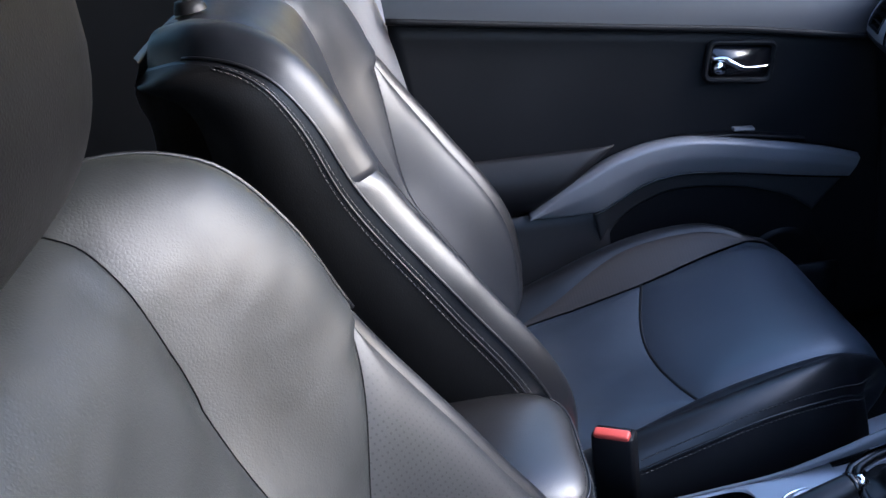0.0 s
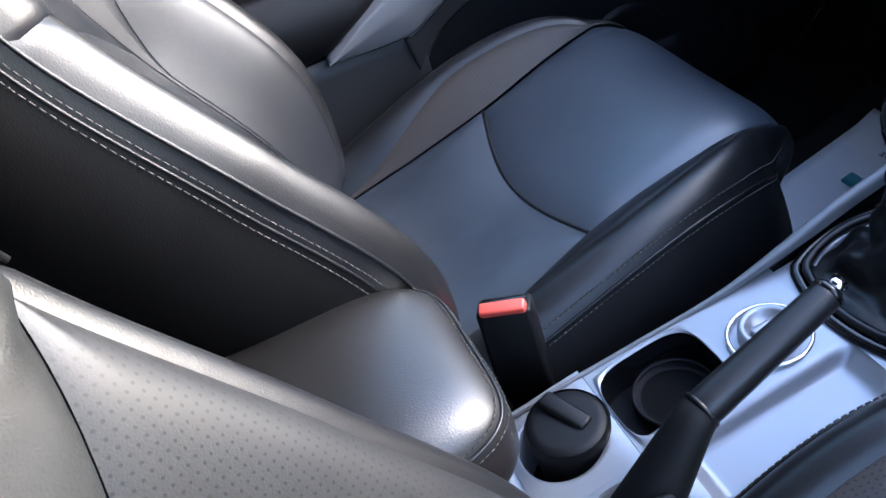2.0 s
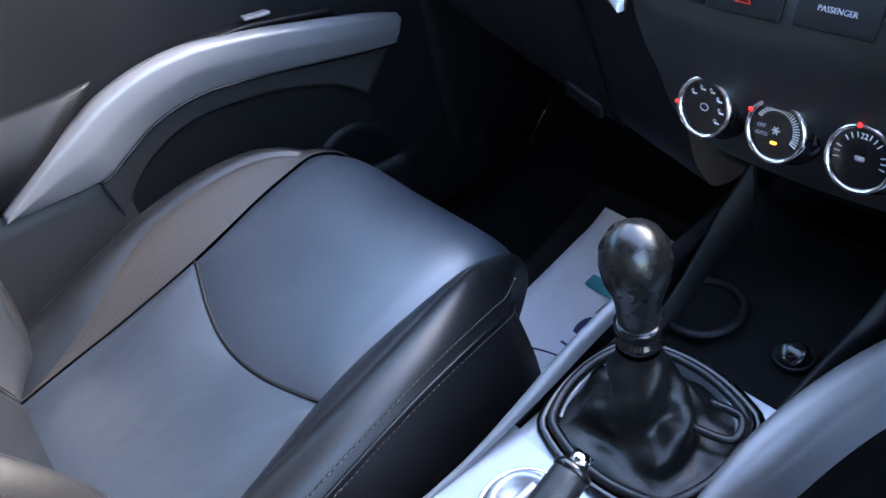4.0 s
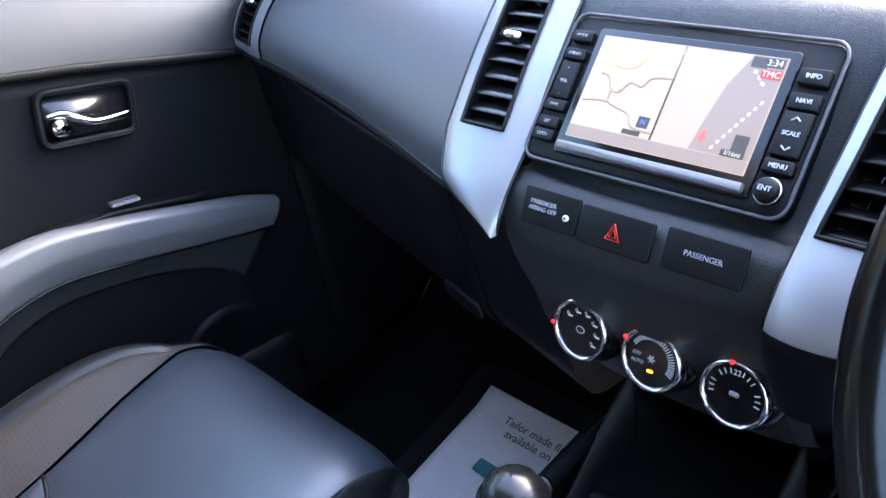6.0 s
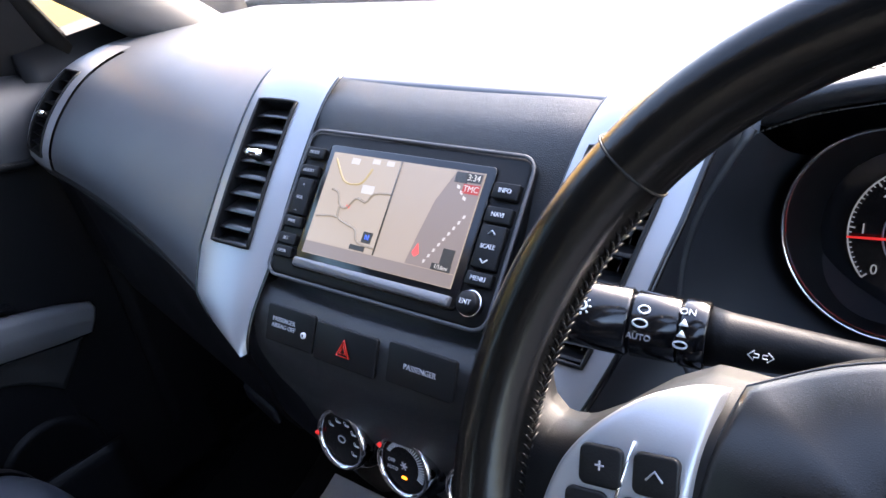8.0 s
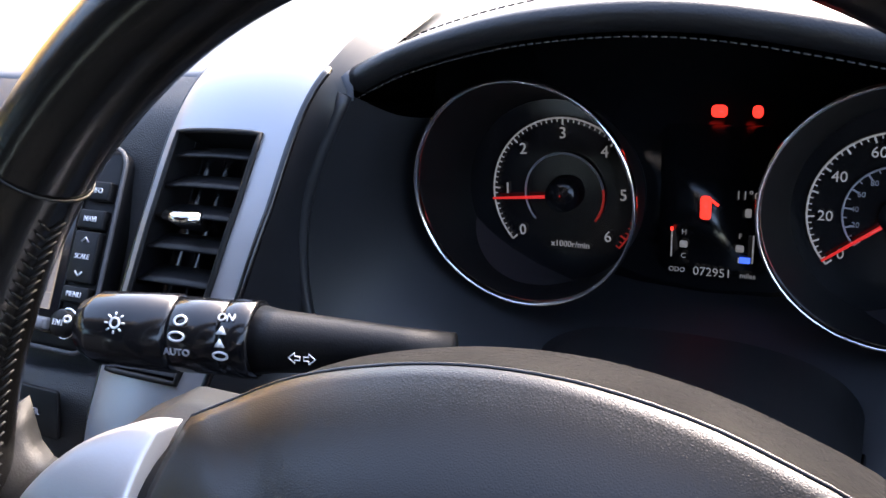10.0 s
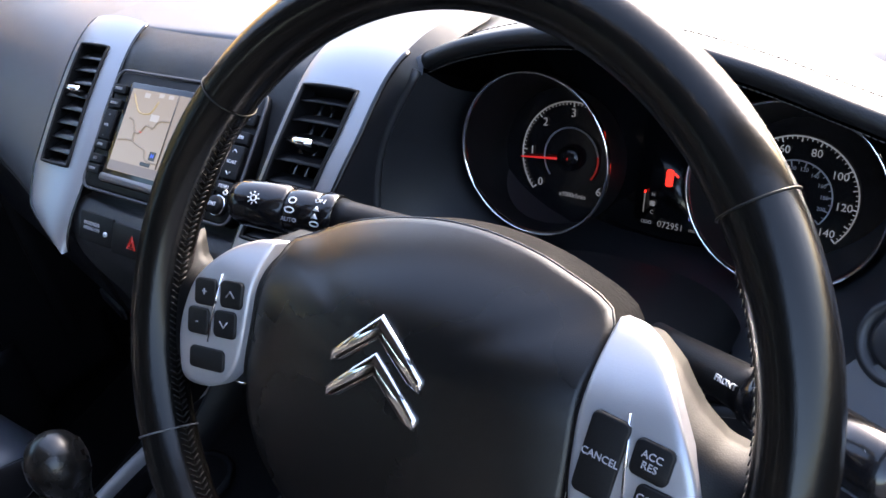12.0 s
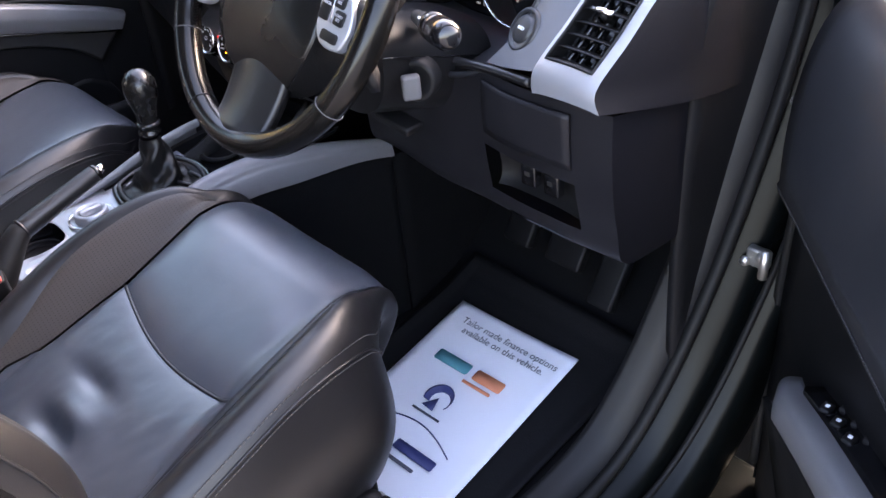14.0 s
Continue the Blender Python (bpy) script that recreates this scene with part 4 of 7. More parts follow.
# ---- dashboard ----
da = thing("dashboard", "black dashboard with silver strips and round air vents", "dashboard", (0, 0.95, 0.40))
PAD_IN = [(0.738, 0.628), (0.746, 0.656), (0.782, 0.695), (0.838, 0.735), (0.90, 0.757), (0.98, 0.755), (1.10, 0.738), (1.27, 0.71)]
PAD_OUT = [(0.845, 0.637), (0.851, 0.660), (0.877, 0.690), (0.922, 0.718), (0.98, 0.730), (1.06, 0.728), (1.15, 0.718), (1.28, 0.70)]


def pad_at(x, v):
    """The passenger pad: x from the strip (-0.2) to the door (-0.7), v from its lip to the windscreen."""
    f = (x + 0.20) / -0.44
    a, b = curve_at(PAD_IN, v), curve_at(PAD_OUT, v)
    f2 = f + 0.10 * math.sin(math.pi * min(max(f, 0), 1)) * (1 - v)
    return Vector((x, lerp(a[0], b[0], f2), lerp(a[1], b[1], f2)))


part("upper_pad", sheet(lambda u, v: pad_at(lerp(-0.188, -0.612, u), v), 40, 40), PAD_SKIN, da, "soft black upper pad")
part("pad_lip", tube([pad_at(lerp(-0.184, -0.70, k / 40), 0.0) + Vector((0, 0.006, -0.007)) for k in range(41)], 0.0065, 8), LEATHER, da)
part("lip_stitching", stitches([pad_at(lerp(-0.184, -0.66, k / 40), 0.0) + Vector((0, -0.001, -0.006)) for k in range(41)], 0.005, 0.0034), THREAD_DARK, da)
LOW_IN = [(0.752, 0.616), (0.764, 0.565), (0.776, 0.50), (0.79, 0.44), (0.83, 0.405), (0.98, 0.40)]
LOW_OUT = [(0.860, 0.626), (0.866, 0.580), (0.872, 0.52), (0.882, 0.46), (0.915, 0.43), (1.02, 0.42)]


def low_at(x, v):
    f = (x + 0.20) / -0.44
    a, b = curve_at(LOW_IN, v), curve_at(LOW_OUT, v)
    return Vector((x, lerp(a[0], b[0], f), lerp(a[1], b[1], f)))


part("glovebox_lid", sheet(lambda u, v: low_at(lerp(-0.225, -0.60, u), lerp(0.04, 0.70, v)) + Vector((0, -0.004, 0)), 24, 24, 0.006), LOWER, da, "dark glovebox lid")
part("lower_panel", sheet(lambda u, v: low_at(lerp(-0.10, -0.71, u), v), 30, 24), LOWER, da)
part("glovebox_latch", box(0.07, 0.008, 0.018, 0.004, at=low_at(-0.27, 0.60) + Vector((0, -0.008, 0)), turn=pose(0, 0, 0, 0, 0, -14)), LOWER, da)

# centre facia
FAC = [(0.955, 0.770), (0.90, 0.769), (0.852, 0.763), (0.822, 0.747), (0.784, 0.699), (0.748, 0.658), (0.731, 0.655), (0.717, 0.645), (0.709, 0.619), (0.716, 0.586), (0.729, 0.552), (0.741, 0.510), (0.768, 0.464), (0.83, 0.420)]


def fac_half(v):
    return float(np.interp(v, [0, 0.2, 0.36, 0.55, 0.75, 1.0], [0.132, 0.118, 0.102, 0.102, 0.104, 0.096]))


def fac_at(s, v, off=0.0):
    """The centre facia; s from -1 to 1 across, v from the windscreen side down."""
    y, z = curve_at(FAC, v)
    a, b = curve_at(FAC, min(v + 0.01, 1)), curve_at(FAC, max(v - 0.01, 0))
    n = Vector((0, a[1] - b[1], b[0] - a[0])).normalized()
    w = fac_half(v) * (1.0 if s < 0 else 1.0 + 0.14 * s)
    return Vector((-0.006 + s * w, y + 0.008 * s * s, z)) + n * (off - 0.006 * max(0.0, s) ** 8)


part("centre_facia", sheet(lambda u, v: fac_at(2 * u - 1, lerp(0.135, 1, v)), 40, 80), FACIA, da, "black finely patterned centre facia")
part("stack_cheek", sheet(lambda u, v: Vector((lerp(-0.006 - fac_half(lerp(0.6, 1, v)), -0.12, u), lerp(curve_at(FAC, lerp(0.6, 1, v))[0] + 0.008, 0.95, u), curve_at(FAC, lerp(0.6, 1, v))[1])), 6, 20), LOWER, da)
part("stack_cheek", sheet(lambda u, v: Vector((lerp(-0.006 + fac_half(lerp(0.6, 1, v)), 0.10, u), lerp(curve_at(FAC, lerp(0.6, 1, v))[0] + 0.008, 0.95, u), curve_at(FAC, lerp(0.6, 1, v))[1])), 6, 20), LOWER, da)
part("stack_underside", sheet(lambda u, v: Vector((lerp(-0.11, 0.10, u), lerp(0.80, 1.1, v), 0.432)), 4, 4), LOWER, da)

# silver strips with their vents
STRIP = [(0.965, 0.774), (0.90, 0.773), (0.850, 0.763), (0.797, 0.722), (0.746, 0.672), (0.715, 0.640), (0.704, 0.615), (0.711, 0.584), (0.725, 0.548)]


def strip_x(sg, v, side):
    """The strip's edges: side 0 inner, 1 outer."""
    if sg < 0:
        inner = float(np.interp(v, [0, 0.25, 0.50, 0.74], [0.125, 0.114, 0.104, 0.106]))
        outer = float(np.interp(v, [0, 0.25, 0.50, 0.60, 0.66, 0.74], [0.206, 0.196, 0.187, 0.172, 0.146, 0.108]))
        return -(outer if side else inner)
    inner = float(np.interp(v, [0, 0.22, 0.30, 0.42, 0.50, 0.60, 0.72, 1], [0.126, 0.116, 0.113, 0.109, 0.105, 0.103, 0.101, 0.098]))
    outer = float(np.interp(v, [0, 0.27, 0.36, 0.43, 0.62, 0.75, 1], [0.206, 0.194, 0.190, 0.184, 0.162, 0.148, 0.134]))
    return outer if side else inner


def strip_at(sg, u, v, off=0.0):
    y, z = curve_at(STRIP, v)
    a, b = curve_at(STRIP, min(v + 0.01, 1)), curve_at(STRIP, max(v - 0.01, 0))
    n = Vector((0, a[1] - b[1], b[0] - a[0])).normalized()
    crown = 0.006 * math.sin(math.pi * min(max(u, 0), 1)) ** 0.6
    return Vector((lerp(strip_x(sg, v, 0), strip_x(sg, v, 1), u), y, z)) + n * (crown + off)


def vent(owner, at, u0, u1, v0, v1, slats, name="air_vent", tab=0.45, lean=1.6):
    """A slatted air outlet let into a surface at(u, v, off)."""
    bez = part(name, tube([at(u, v, 0.001) for u, v in
                           [(lerp(u0, u1, k / 8), v0) for k in range(8)] + [(u1, lerp(v0, v1, k / 16)) for k in range(16)]
                           + [(lerp(u1, u0, k / 8), v1) for k in range(8)] + [(u0, lerp(v1, v0, k / 16)) for k in range(16)]], 0.0016, 6, closed=True), HARD, owner)
    part("well", sheet(lambda i, j: at(lerp(u0, u1, i), lerp(v0, v1, j), -0.020 - 0.010 * math.sin(math.pi * i)), 6, 20), GLOSS, bez)
    for w in range(4):
        part("well_side", sheet((lambda i, j: at(u0, lerp(v0, v1, i), lerp(0.001, -0.022, j))) if w == 0 else (lambda i, j: at(u1, lerp(v0, v1, i), lerp(0.001, -0.022, j))) if w == 1
                                else (lambda i, j: at(lerp(u0, u1, i), v0, lerp(0.001, -0.022, j))) if w == 2 else (lambda i, j: at(lerp(u0, u1, i), v1, lerp(0.001, -0.022, j))), 12, 3), HARD, bez)
    for k in range(slats):
        vc = lerp(v0, v1, (k + 0.55) / slats)
        dv = (v1 - v0) / slats * 0.36
        # the strongly leaning slats take the copy brightened for sky light
        part("slat", sheet(lambda i, j, vc=vc, dv=dv: at(lerp(u0 + 0.01, u1 - 0.01, i), vc + dv * (j - 0.5) * lean, lerp(-0.014, -0.002, j)), 8, 3, 0.0012), SLAT if lean > 2 else HARD, bez)
    for k in range(3):
        uc = lerp(u0, u1, (k + 1) / 4)
        part("vane", sheet(lambda i, j, uc=uc: at(uc, lerp(v0 + 0.01, v1 - 0.01, i), lerp(-0.024, -0.013, j)), 20, 2, 0.001), GLOSS, bez)
    vt = lerp(v0, v1, tab)
    tb = [at(lerp(u0, u1, q), vt, 0.004) for q in (0.28, 0.72)]
    part("tab", tube([tb[0], lerp(tb[0], tb[1], 0.5) + Vector((0, -0.004, 0.002)), tb[1]], 0.0030, 10, flat=0.7), CHROME, bez, "chrome adjuster tab")
    part("tab_stem", tube([lerp(tb[0], tb[1], 0.5) + Vector((0, -0.002, 0)), at(lerp(u0, u1, 0.5), vt, -0.012)], 0.004, 8), HARD, bez)
    return bez


def framed(owner, at, hole, nu, nv, v_from, v_to, name, mat, label=""):
    """A strip surface with a rectangular opening (u0, u1, v0, v1) left out."""
    u0, u1, v0, v1 = hole
    us = sorted(set([k / nu for k in range(nu + 1)] + [u0, u1]))
    vs = sorted(set([lerp(v_from, v_to, k / nv) for k in range(nv + 1)] + [v0, v1]))
    bm = bmesh.new()
    g = [[bm.verts.new(at(u, v, 0.0)) for u in us] for v in vs]
    for j in range(len(vs) - 1):
        for i in range(len(us) - 1):
            if u0 - 1e-6 <= us[i] and us[i + 1] <= u1 + 1e-6 and v0 - 1e-6 <= vs[j] and vs[j + 1] <= v1 + 1e-6:
                continue
            bm.faces.new((g[j][i], g[j][i + 1], g[j + 1][i + 1], g[j + 1][i]))
    bmesh.ops.remove_doubles(bm, verts=bm.verts, dist=1e-6)
    bmesh.ops.recalc_face_normals(bm, faces=bm.faces)
    return part(name, bm, mat, owner, label)


left_at = lambda u, v, off=0.0: strip_at(-1, u, v, off)
right_at = lambda u, v, off=0.0: strip_at(1, u, v, off)
s1 = framed(da, left_at, (0.26, 0.78, 0.285, 0.49), 12, 60, 0.205, 0.74, "silver_strip", SILVER, "curved silver trim strip")
vent(s1, left_at, 0.26, 0.78, 0.285, 0.49, 9, "air_vent", 0.40, 2.8)
s2 = framed(da, right_at, (0.14, 0.82, 0.300, 0.525), 12, 60, 0.205, 0.735, "silver_strip", SILVER, "curved silver trim strip")
part("strip_foot", sheet(lambda u, v: right_at(u, lerp(0.738, 1.0, v), 0.0), 12, 14), LOWER, da)
vent(s2, right_at, 0.14, 0.82, 0.300, 0.525, 8, "air_vent", 0.36)
for sg in (-1, 1):
    part("strip_joint", tube([strip_at(sg, 1.0, lerp(0.205, 0.66 if sg < 0 else 0.735, k / 40), -0.001) for k in range(41)], 0.0022, 6), GLOSS, da)
    part("strip_joint", tube([strip_at(sg, 0.0, lerp(0.205, 0.74 if sg < 0 else 0.735, k / 40), -0.001) for k in range(41)], 0.0015, 6), GLOSS, da)

# passenger end vent in a silver frame
def end_at(u, v, off=0.0):
    p = pad_at(lerp(-0.612, -0.696, u), lerp(0.60, 0.0, v))
    q = pad_at(lerp(-0.612, -0.696, u), lerp(0.60, 0.0, v) + 0.01)
    n = Vector((0, -(q - p).z, (q - p).y)).normalized()
    return p + n * (off + 0.003)


e1 = framed(da, end_at, (0.28, 0.86, 0.26, 0.86), 8, 24, 0.0, 1.0, "end_vent_frame", SILVER, "silver end vent frame")
vent(e1, end_at, 0.28, 0.86, 0.26, 0.86, 8, "air_vent", 0.48)
part("pad_end", sheet(lambda u, v: pad_at(lerp(-0.612, -0.72, u), lerp(0.58, 1.0, v)), 6, 16), PAD_SKIN, da)

# switch row under the screen
def on_facia(x, v, off=0.0):
    s = (x + 0.006) / fac_half(v)
    p, q = fac_at(s, v + 0.012), fac_at(s, v - 0.012)
    return plane_at(fac_at(s, v, off), (1, 0.0, 0), q - p)


SWV = 0.545
for x, w, nm in ((-0.062, 0.050, "airbag_display"), (-0.0065, 0.058, "hazard_switch"), (0.0515, 0.056, "passenger_display")):
    m = on_facia(x, SWV, 0.0006)
    sw1 = part(nm, prism(rounded(w - 0.002, 0.026, 0.002), 0.0022, 0.0008, m=m), HARD, da)
    if nm == "airbag_display":
        words("PASSENGER\nAIRBAG OFF", 0.0044, MARK_DIM, m @ Matrix.Translation((-0.006, 0.001, 0.0024)), sw1)
        part("lamp", lathe([(0.001, 0.003), (0.0022, 0.0026), (0.0024, 0)], 12, m @ Matrix.Translation((0.015, -0.002, 0.001))), MARK, sw1)
    elif nm == "hazard_switch":
        tri = [m @ Vector(p) for p in ((-0.0055, -0.005, 0.003), (0.0055, -0.005, 0.003), (0, 0.0055, 0.003))]
        part("triangle", tube(tri, 0.0008, 6, closed=True), RED_DIM, sw1)
        tri = [m @ Vector(p) for p in ((-0.0028, -0.0032, 0.003), (0.0028, -0.0032, 0.003), (0, 0.0025, 0.003))]
        part("triangle", tube(tri, 0.0006, 6, closed=True), RED_DIM, sw1)
    else:
        words("PASSENGER", 0.0050, MARK_DIM, m @ Matrix.Translation((0.0, 0.0, 0.0024)), sw1)

# climate dials
def climate(x, marks):
    m = plane_at((x, 0.738, 0.537), (1, 0.0, 0), (0, 0.27, 0.96)) @ Matrix.Diagonal((0.88, 0.88, 1, 1))
    d = part("climate_dial", lathe([(0.0335, -0.014), (0.033, 0.000), (0.031, 0.004), (0.0275, 0.006)], 44, m), GLOSS, da, "black climate dial with chrome ring")
    part("chrome_ring", lathe([(0.0275, 0.004), (0.0280, 0.014), (0.0268, 0.0175), (0.0245, 0.0175), (0.0235, 0.015)], 44, m), CHROME, d)
    part("face", lathe([(0.001, 0.0145), (0.0238, 0.0145)], 44, m), GLOSS, d)
    part("pointer", prism(rounded(0.0032, 0.0040, 0.001), 0.002, m=m @ pose(0, 0, 0, 0, 0, marks) @ Matrix.Translation((0, 0.0265, 0.0165))), NEEDLE, d)
    return d, m


d1, m1 = climate(-0.053, 92)
for k, a in enumerate((140, 105, 70, 35, 0, -35)):
    mm = m1 @ pose(0, 0, 0, 0, 0, a - 90) @ Matrix.Translation((0, 0.0165, 0.0148)) @ pose(0, 0, 0, 0, 0, 90 - a)
    part("marking", merge(lathe([(0.001, 0.0004), (0.0014, 0.0004)], 10, mm @ Matrix.Translation((-0.001, 0.001, 0))), box(0.0045, 0.0012, 0.0004, 0, at=(mm @ Vector((0.001, -0.0012, 0))), turn=mm.to_3x3().to_4x4())), MARK, d1, smooth=False)
part("marking", tube([m1 @ Vector((0.004 * math.cos(a), 0.003 * math.sin(a), 0.015)) for a in [2 * math.pi * k / 16 for k in range(16)]], 0.0005, 5, closed=True), MARK_DIM, d1)
d2, m2 = climate(0.009, 62)
part("fan_scale", merge(*[box(0.0008, 0.0035 + 0.0001 * k, 0.0004, 0, at=m2 @ Vector((0.0185 * math.cos(a), 0.0185 * math.sin(a), 0.015)), turn=(m2 @ pose(0, 0, 0, 0, 0, math.degrees(a) - 90)).to_3x3().to_4x4())
                          for k, a in enumerate([radians(150 - 6.5 * i) for i in range(28)])]), MARK, d2, smooth=False)
words("OFF", 0.0045, MARK_DIM, m2 @ Matrix.Translation((-0.0135, 0.001, 0.0148)), d2)
words("AUTO", 0.0042, MARK_DIM, m2 @ Matrix.Translation((-0.0125, -0.0055, 0.0148)), d2)
part("snowflake", merge(*[box(0.007, 0.0007, 0.0004, 0, at=m2 @ Vector((0, 0.0, 0.015)), turn=(m2 @ pose(0, 0, 0, 0, 0, a)).to_3x3().to_4x4()) for a in (0, 60, 120)]), MARK, d2, smooth=False)
part("lamp", prism(rounded(0.0055, 0.0024, 0.001), 0.0006, m=m2 @ Matrix.Translation((0.0, -0.0105, 0.0146))), AMBER, d2)
d3, m3 = climate(0.072, 8)
part("temperature_scale", merge(*[box(0.0008, 0.0042, 0.0004, 0, at=m3 @ Vector((0.0185 * math.cos(a), 0.0185 * math.sin(a), 0.015)), turn=(m3 @ pose(0, 0, 0, 0, 0, math.degrees(a) - 90)).to_3x3().to_4x4())
                                  for a in [radians(d) for d in (190, 176, 162, 134, 120, 106, 74, 60, 46, 18, 4, -10)]]), MARK, d3, smooth=False)
words("22", 0.0062, MARK, m3 @ Matrix.Translation((0.0, 0.0175, 0.0148)), d3)
part("symbol", prism(rounded(0.008, 0.004, 0.0015), 0.0005, m=m3 @ Matrix.Translation((0, 0, 0.0146))), MARK_DIM, d3)

# dashboard top
part("dash_top", sheet(lambda u, v: Vector((lerp(-0.215, 0.70, u), lerp(0.935, 1.30, v), lerp(0.7585, 0.70, v * v) + 0.0015 * math.sin(u * 9) - 0.018 * sstep(0.40, 0.50, lerp(-0.215, 0.70, u)) * (1 - sstep(0.0, 0.12, v)))), 40, 20), PAD_SKIN, da, "black dashboard top")
part("top_cover", sheet(lambda u, v: Vector((lerp(-0.212, 0.207, u), lerp(0.867, 0.985, v), 0.7635 - 0.003 * v * v - 0.012 * (1 - sstep(0.0, 0.05, v)))), 30, 24), PAD_SKIN, da, "black centre cover of the dashboard top")

# ---- navigation unit ----
nav = thing("navigation_unit", "navigation screen in a black frame with side buttons", "navigation screen", (-0.02, 0.80, 0.66))
NV = plane_at((-0.0065, 0.7850, 0.7040), (1, 0, 0), (0, 0.072, 0.072)) @ Matrix.Diagonal((0.865, 0.86, 1, 1))


def on_nav(x, y, z=0.0):
    return NV @ Matrix.Translation((x, y, z))


part("case", prism(rounded(0.226, 0.127, 0.010), 0.012, 0.003, m=on_nav(0, -0.003, -0.007)), HARD, nav)
part("frame_rim", tube([on_nav(0, -0.003, 0.0055) @ Vector((x, y, 0)) for x, y in rounded(0.2275, 0.1285, 0.012)], 0.0013, 6, closed=True), TRIM, nav)
part("screen_bezel", prism(rounded(0.170, 0.108, 0.004), 0.004, 0.001, m=on_nav(0, -0.004, 0.0035)), GLOSS, nav)
part("ledge", prism(rounded(0.162, 0.008, 0.002), 0.008, 0.002, m=on_nav(0, -0.0525, 0.0035)), SATIN, nav, "pale reflecting ledge below the screen")


def flat(name, pts, z, mat, parent, label=""):
    bm = bmesh.new()
    f = bm.faces.new([bm.verts.new(NV @ Vector((x, y, z))) for x, y in pts])
    return part(name, bm, mat, parent, label, smooth=False)


SCREEN_A = glowing("map_pale", (0.58, 0.48, 0.38), 0.050)
SCREEN_B = glowing("map_tan", (0.51, 0.42, 0.34), 0.052)
SCREEN_C = glowing("map_taupe", (0.26, 0.215, 0.20), 0.068)
SCREEN_D = glowing("map_dark", (0.05, 0.05, 0.05), 0.060)
SCREEN_W = glowing("map_white", (0.78, 0.74, 0.69), 0.050)
ROAD = glowing("map_road", (0.33, 0.28, 0.22), 0.056)
ROAD_Y = glowing("map_road_yellow", (0.60, 0.47, 0.25), 0.054)
scr = part("screen", prism([(-0.0775, -0.0435), (0.0775, -0.0435), (0.0775, 0.0435), (-0.0775, 0.0435)], 0.0005, m=on_nav(0, 0, 0.0076)), SCREEN_B, nav, "lit map screen in two halves", smooth=False)
Z = 0.0084
flat("map_half", [(-0.077, -0.033), (-0.003, -0.033), (-0.003, 0.043), (-0.077, 0.043)], Z, SCREEN_A, scr)
flat("menu_bar", [(-0.077, -0.043), (0.077, -0.043), (0.077, -0.0335), (-0.077, -0.0335)], Z, SCREEN_C, scr)
flat("map_field", [(0.030, -0.033), (0.077, -0.033), (0.077, 0.043), (0.052, 0.043), (0.040, 0.018), (0.034, -0.01)], Z, SCREEN_C, scr)
part("divider", tube([NV @ Vector((-0.0025, -0.033, Z)), NV @ Vector((-0.0025, 0.043, Z))], 0.0006, 5), SCREEN_D, scr)
for pts in ([(-0.066, 0.012), (-0.058, 0.010), (-0.052, 0.0), (-0.044, -0.001), (-0.037, 0.008), (-0.026, 0.006), (-0.020, 0.014), (-0.003, 0.016)],
            [(-0.052, 0.0), (-0.050, -0.010), (-0.038, -0.014), (-0.028, -0.017), (-0.022, -0.026), (-0.004, -0.028)], [(-0.074, -0.012), (-0.06, -0.010), (-0.050, -0.010)]):
    part("road", tube([NV @ Vector((x, y, Z + 0.0002)) for x, y in pts], 0.0009, 5, steps=20), ROAD, scr)
part("road", tube([NV @ Vector((x, y, Z + 0.0002)) for x, y in [(-0.072, 0.038), (-0.062, 0.026), (-0.055, 0.020), (-0.045, 0.019), (-0.036, 0.022), (-0.030, 0.034)]], 0.0008, 5, steps=20), ROAD_Y, scr)
for x, y, w, h, mt in ((-0.050, 0.038, 0.009, 0.005, SCREEN_W), (-0.028, 0.040, 0.008, 0.004, SCREEN_W), (-0.013, 0.040, 0.008, 0.004, SCREEN_W), (-0.028, 0.0165, 0.013, 0.007, SCREEN_W),
                       (-0.013, -0.021, 0.010, 0.009, SCREEN_D), (-0.020, -0.0305, 0.016, 0.004, SCREEN_D), (0.058, 0.038, 0.012, 0.008, SCREEN_D), (0.069, 0.0385, 0.014, 0.007, SCREEN_D),
                       (0.069, 0.030, 0.015, 0.007, glowing("map_red", (0.45, 0.04, 0.04), 0.068)), (0.067, -0.022, 0.011, 0.012, SCREEN_D), (0.064, -0.0305, 0.018, 0.005, SCREEN_D)):
    flat("screen_box", [(x - w / 2, y - h / 2), (x + w / 2, y - h / 2), (x + w / 2, y + h / 2), (x - w / 2, y + h / 2)], Z + 0.0004, mt, scr)
words("3:34", 0.0068, SCREEN_W, on_nav(0.069, 0.0385, Z + 0.0006), scr, depth=0.0001)
words("TMC", 0.0066, SCREEN_W, on_nav(0.069, 0.030, Z + 0.0006), scr, depth=0.0001)
words("N", 0.006, BLUE_LIT, on_nav(-0.013, -0.021, Z + 0.0006), scr, depth=0.0001)
words("1/16mi", 0.0046, SCREEN_W, on_nav(0.064, -0.0305, Z + 0.0006), scr, depth=0.0001)
for k in range(9):
    x, y = 0.046 + 0.0029 * k, -0.030 + 0.0047 * k
    flat("street_mark", [(x, y), (x + 0.0022, y + 0.0004), (x + 0.0026, y + 0.003), (x + 0.0004, y + 0.0028)], Z + 0.0004, SCREEN_W, scr)
for k in range(3):
    x, y = 0.056 + 0.004 * k, 0.0325 - 0.004 * k
    flat("street_mark", [(x, y), (x + 0.003, y - 0.001), (x + 0.003, y - 0.0035), (x, y - 0.0025)], Z + 0.0004, SCREEN_W, scr)
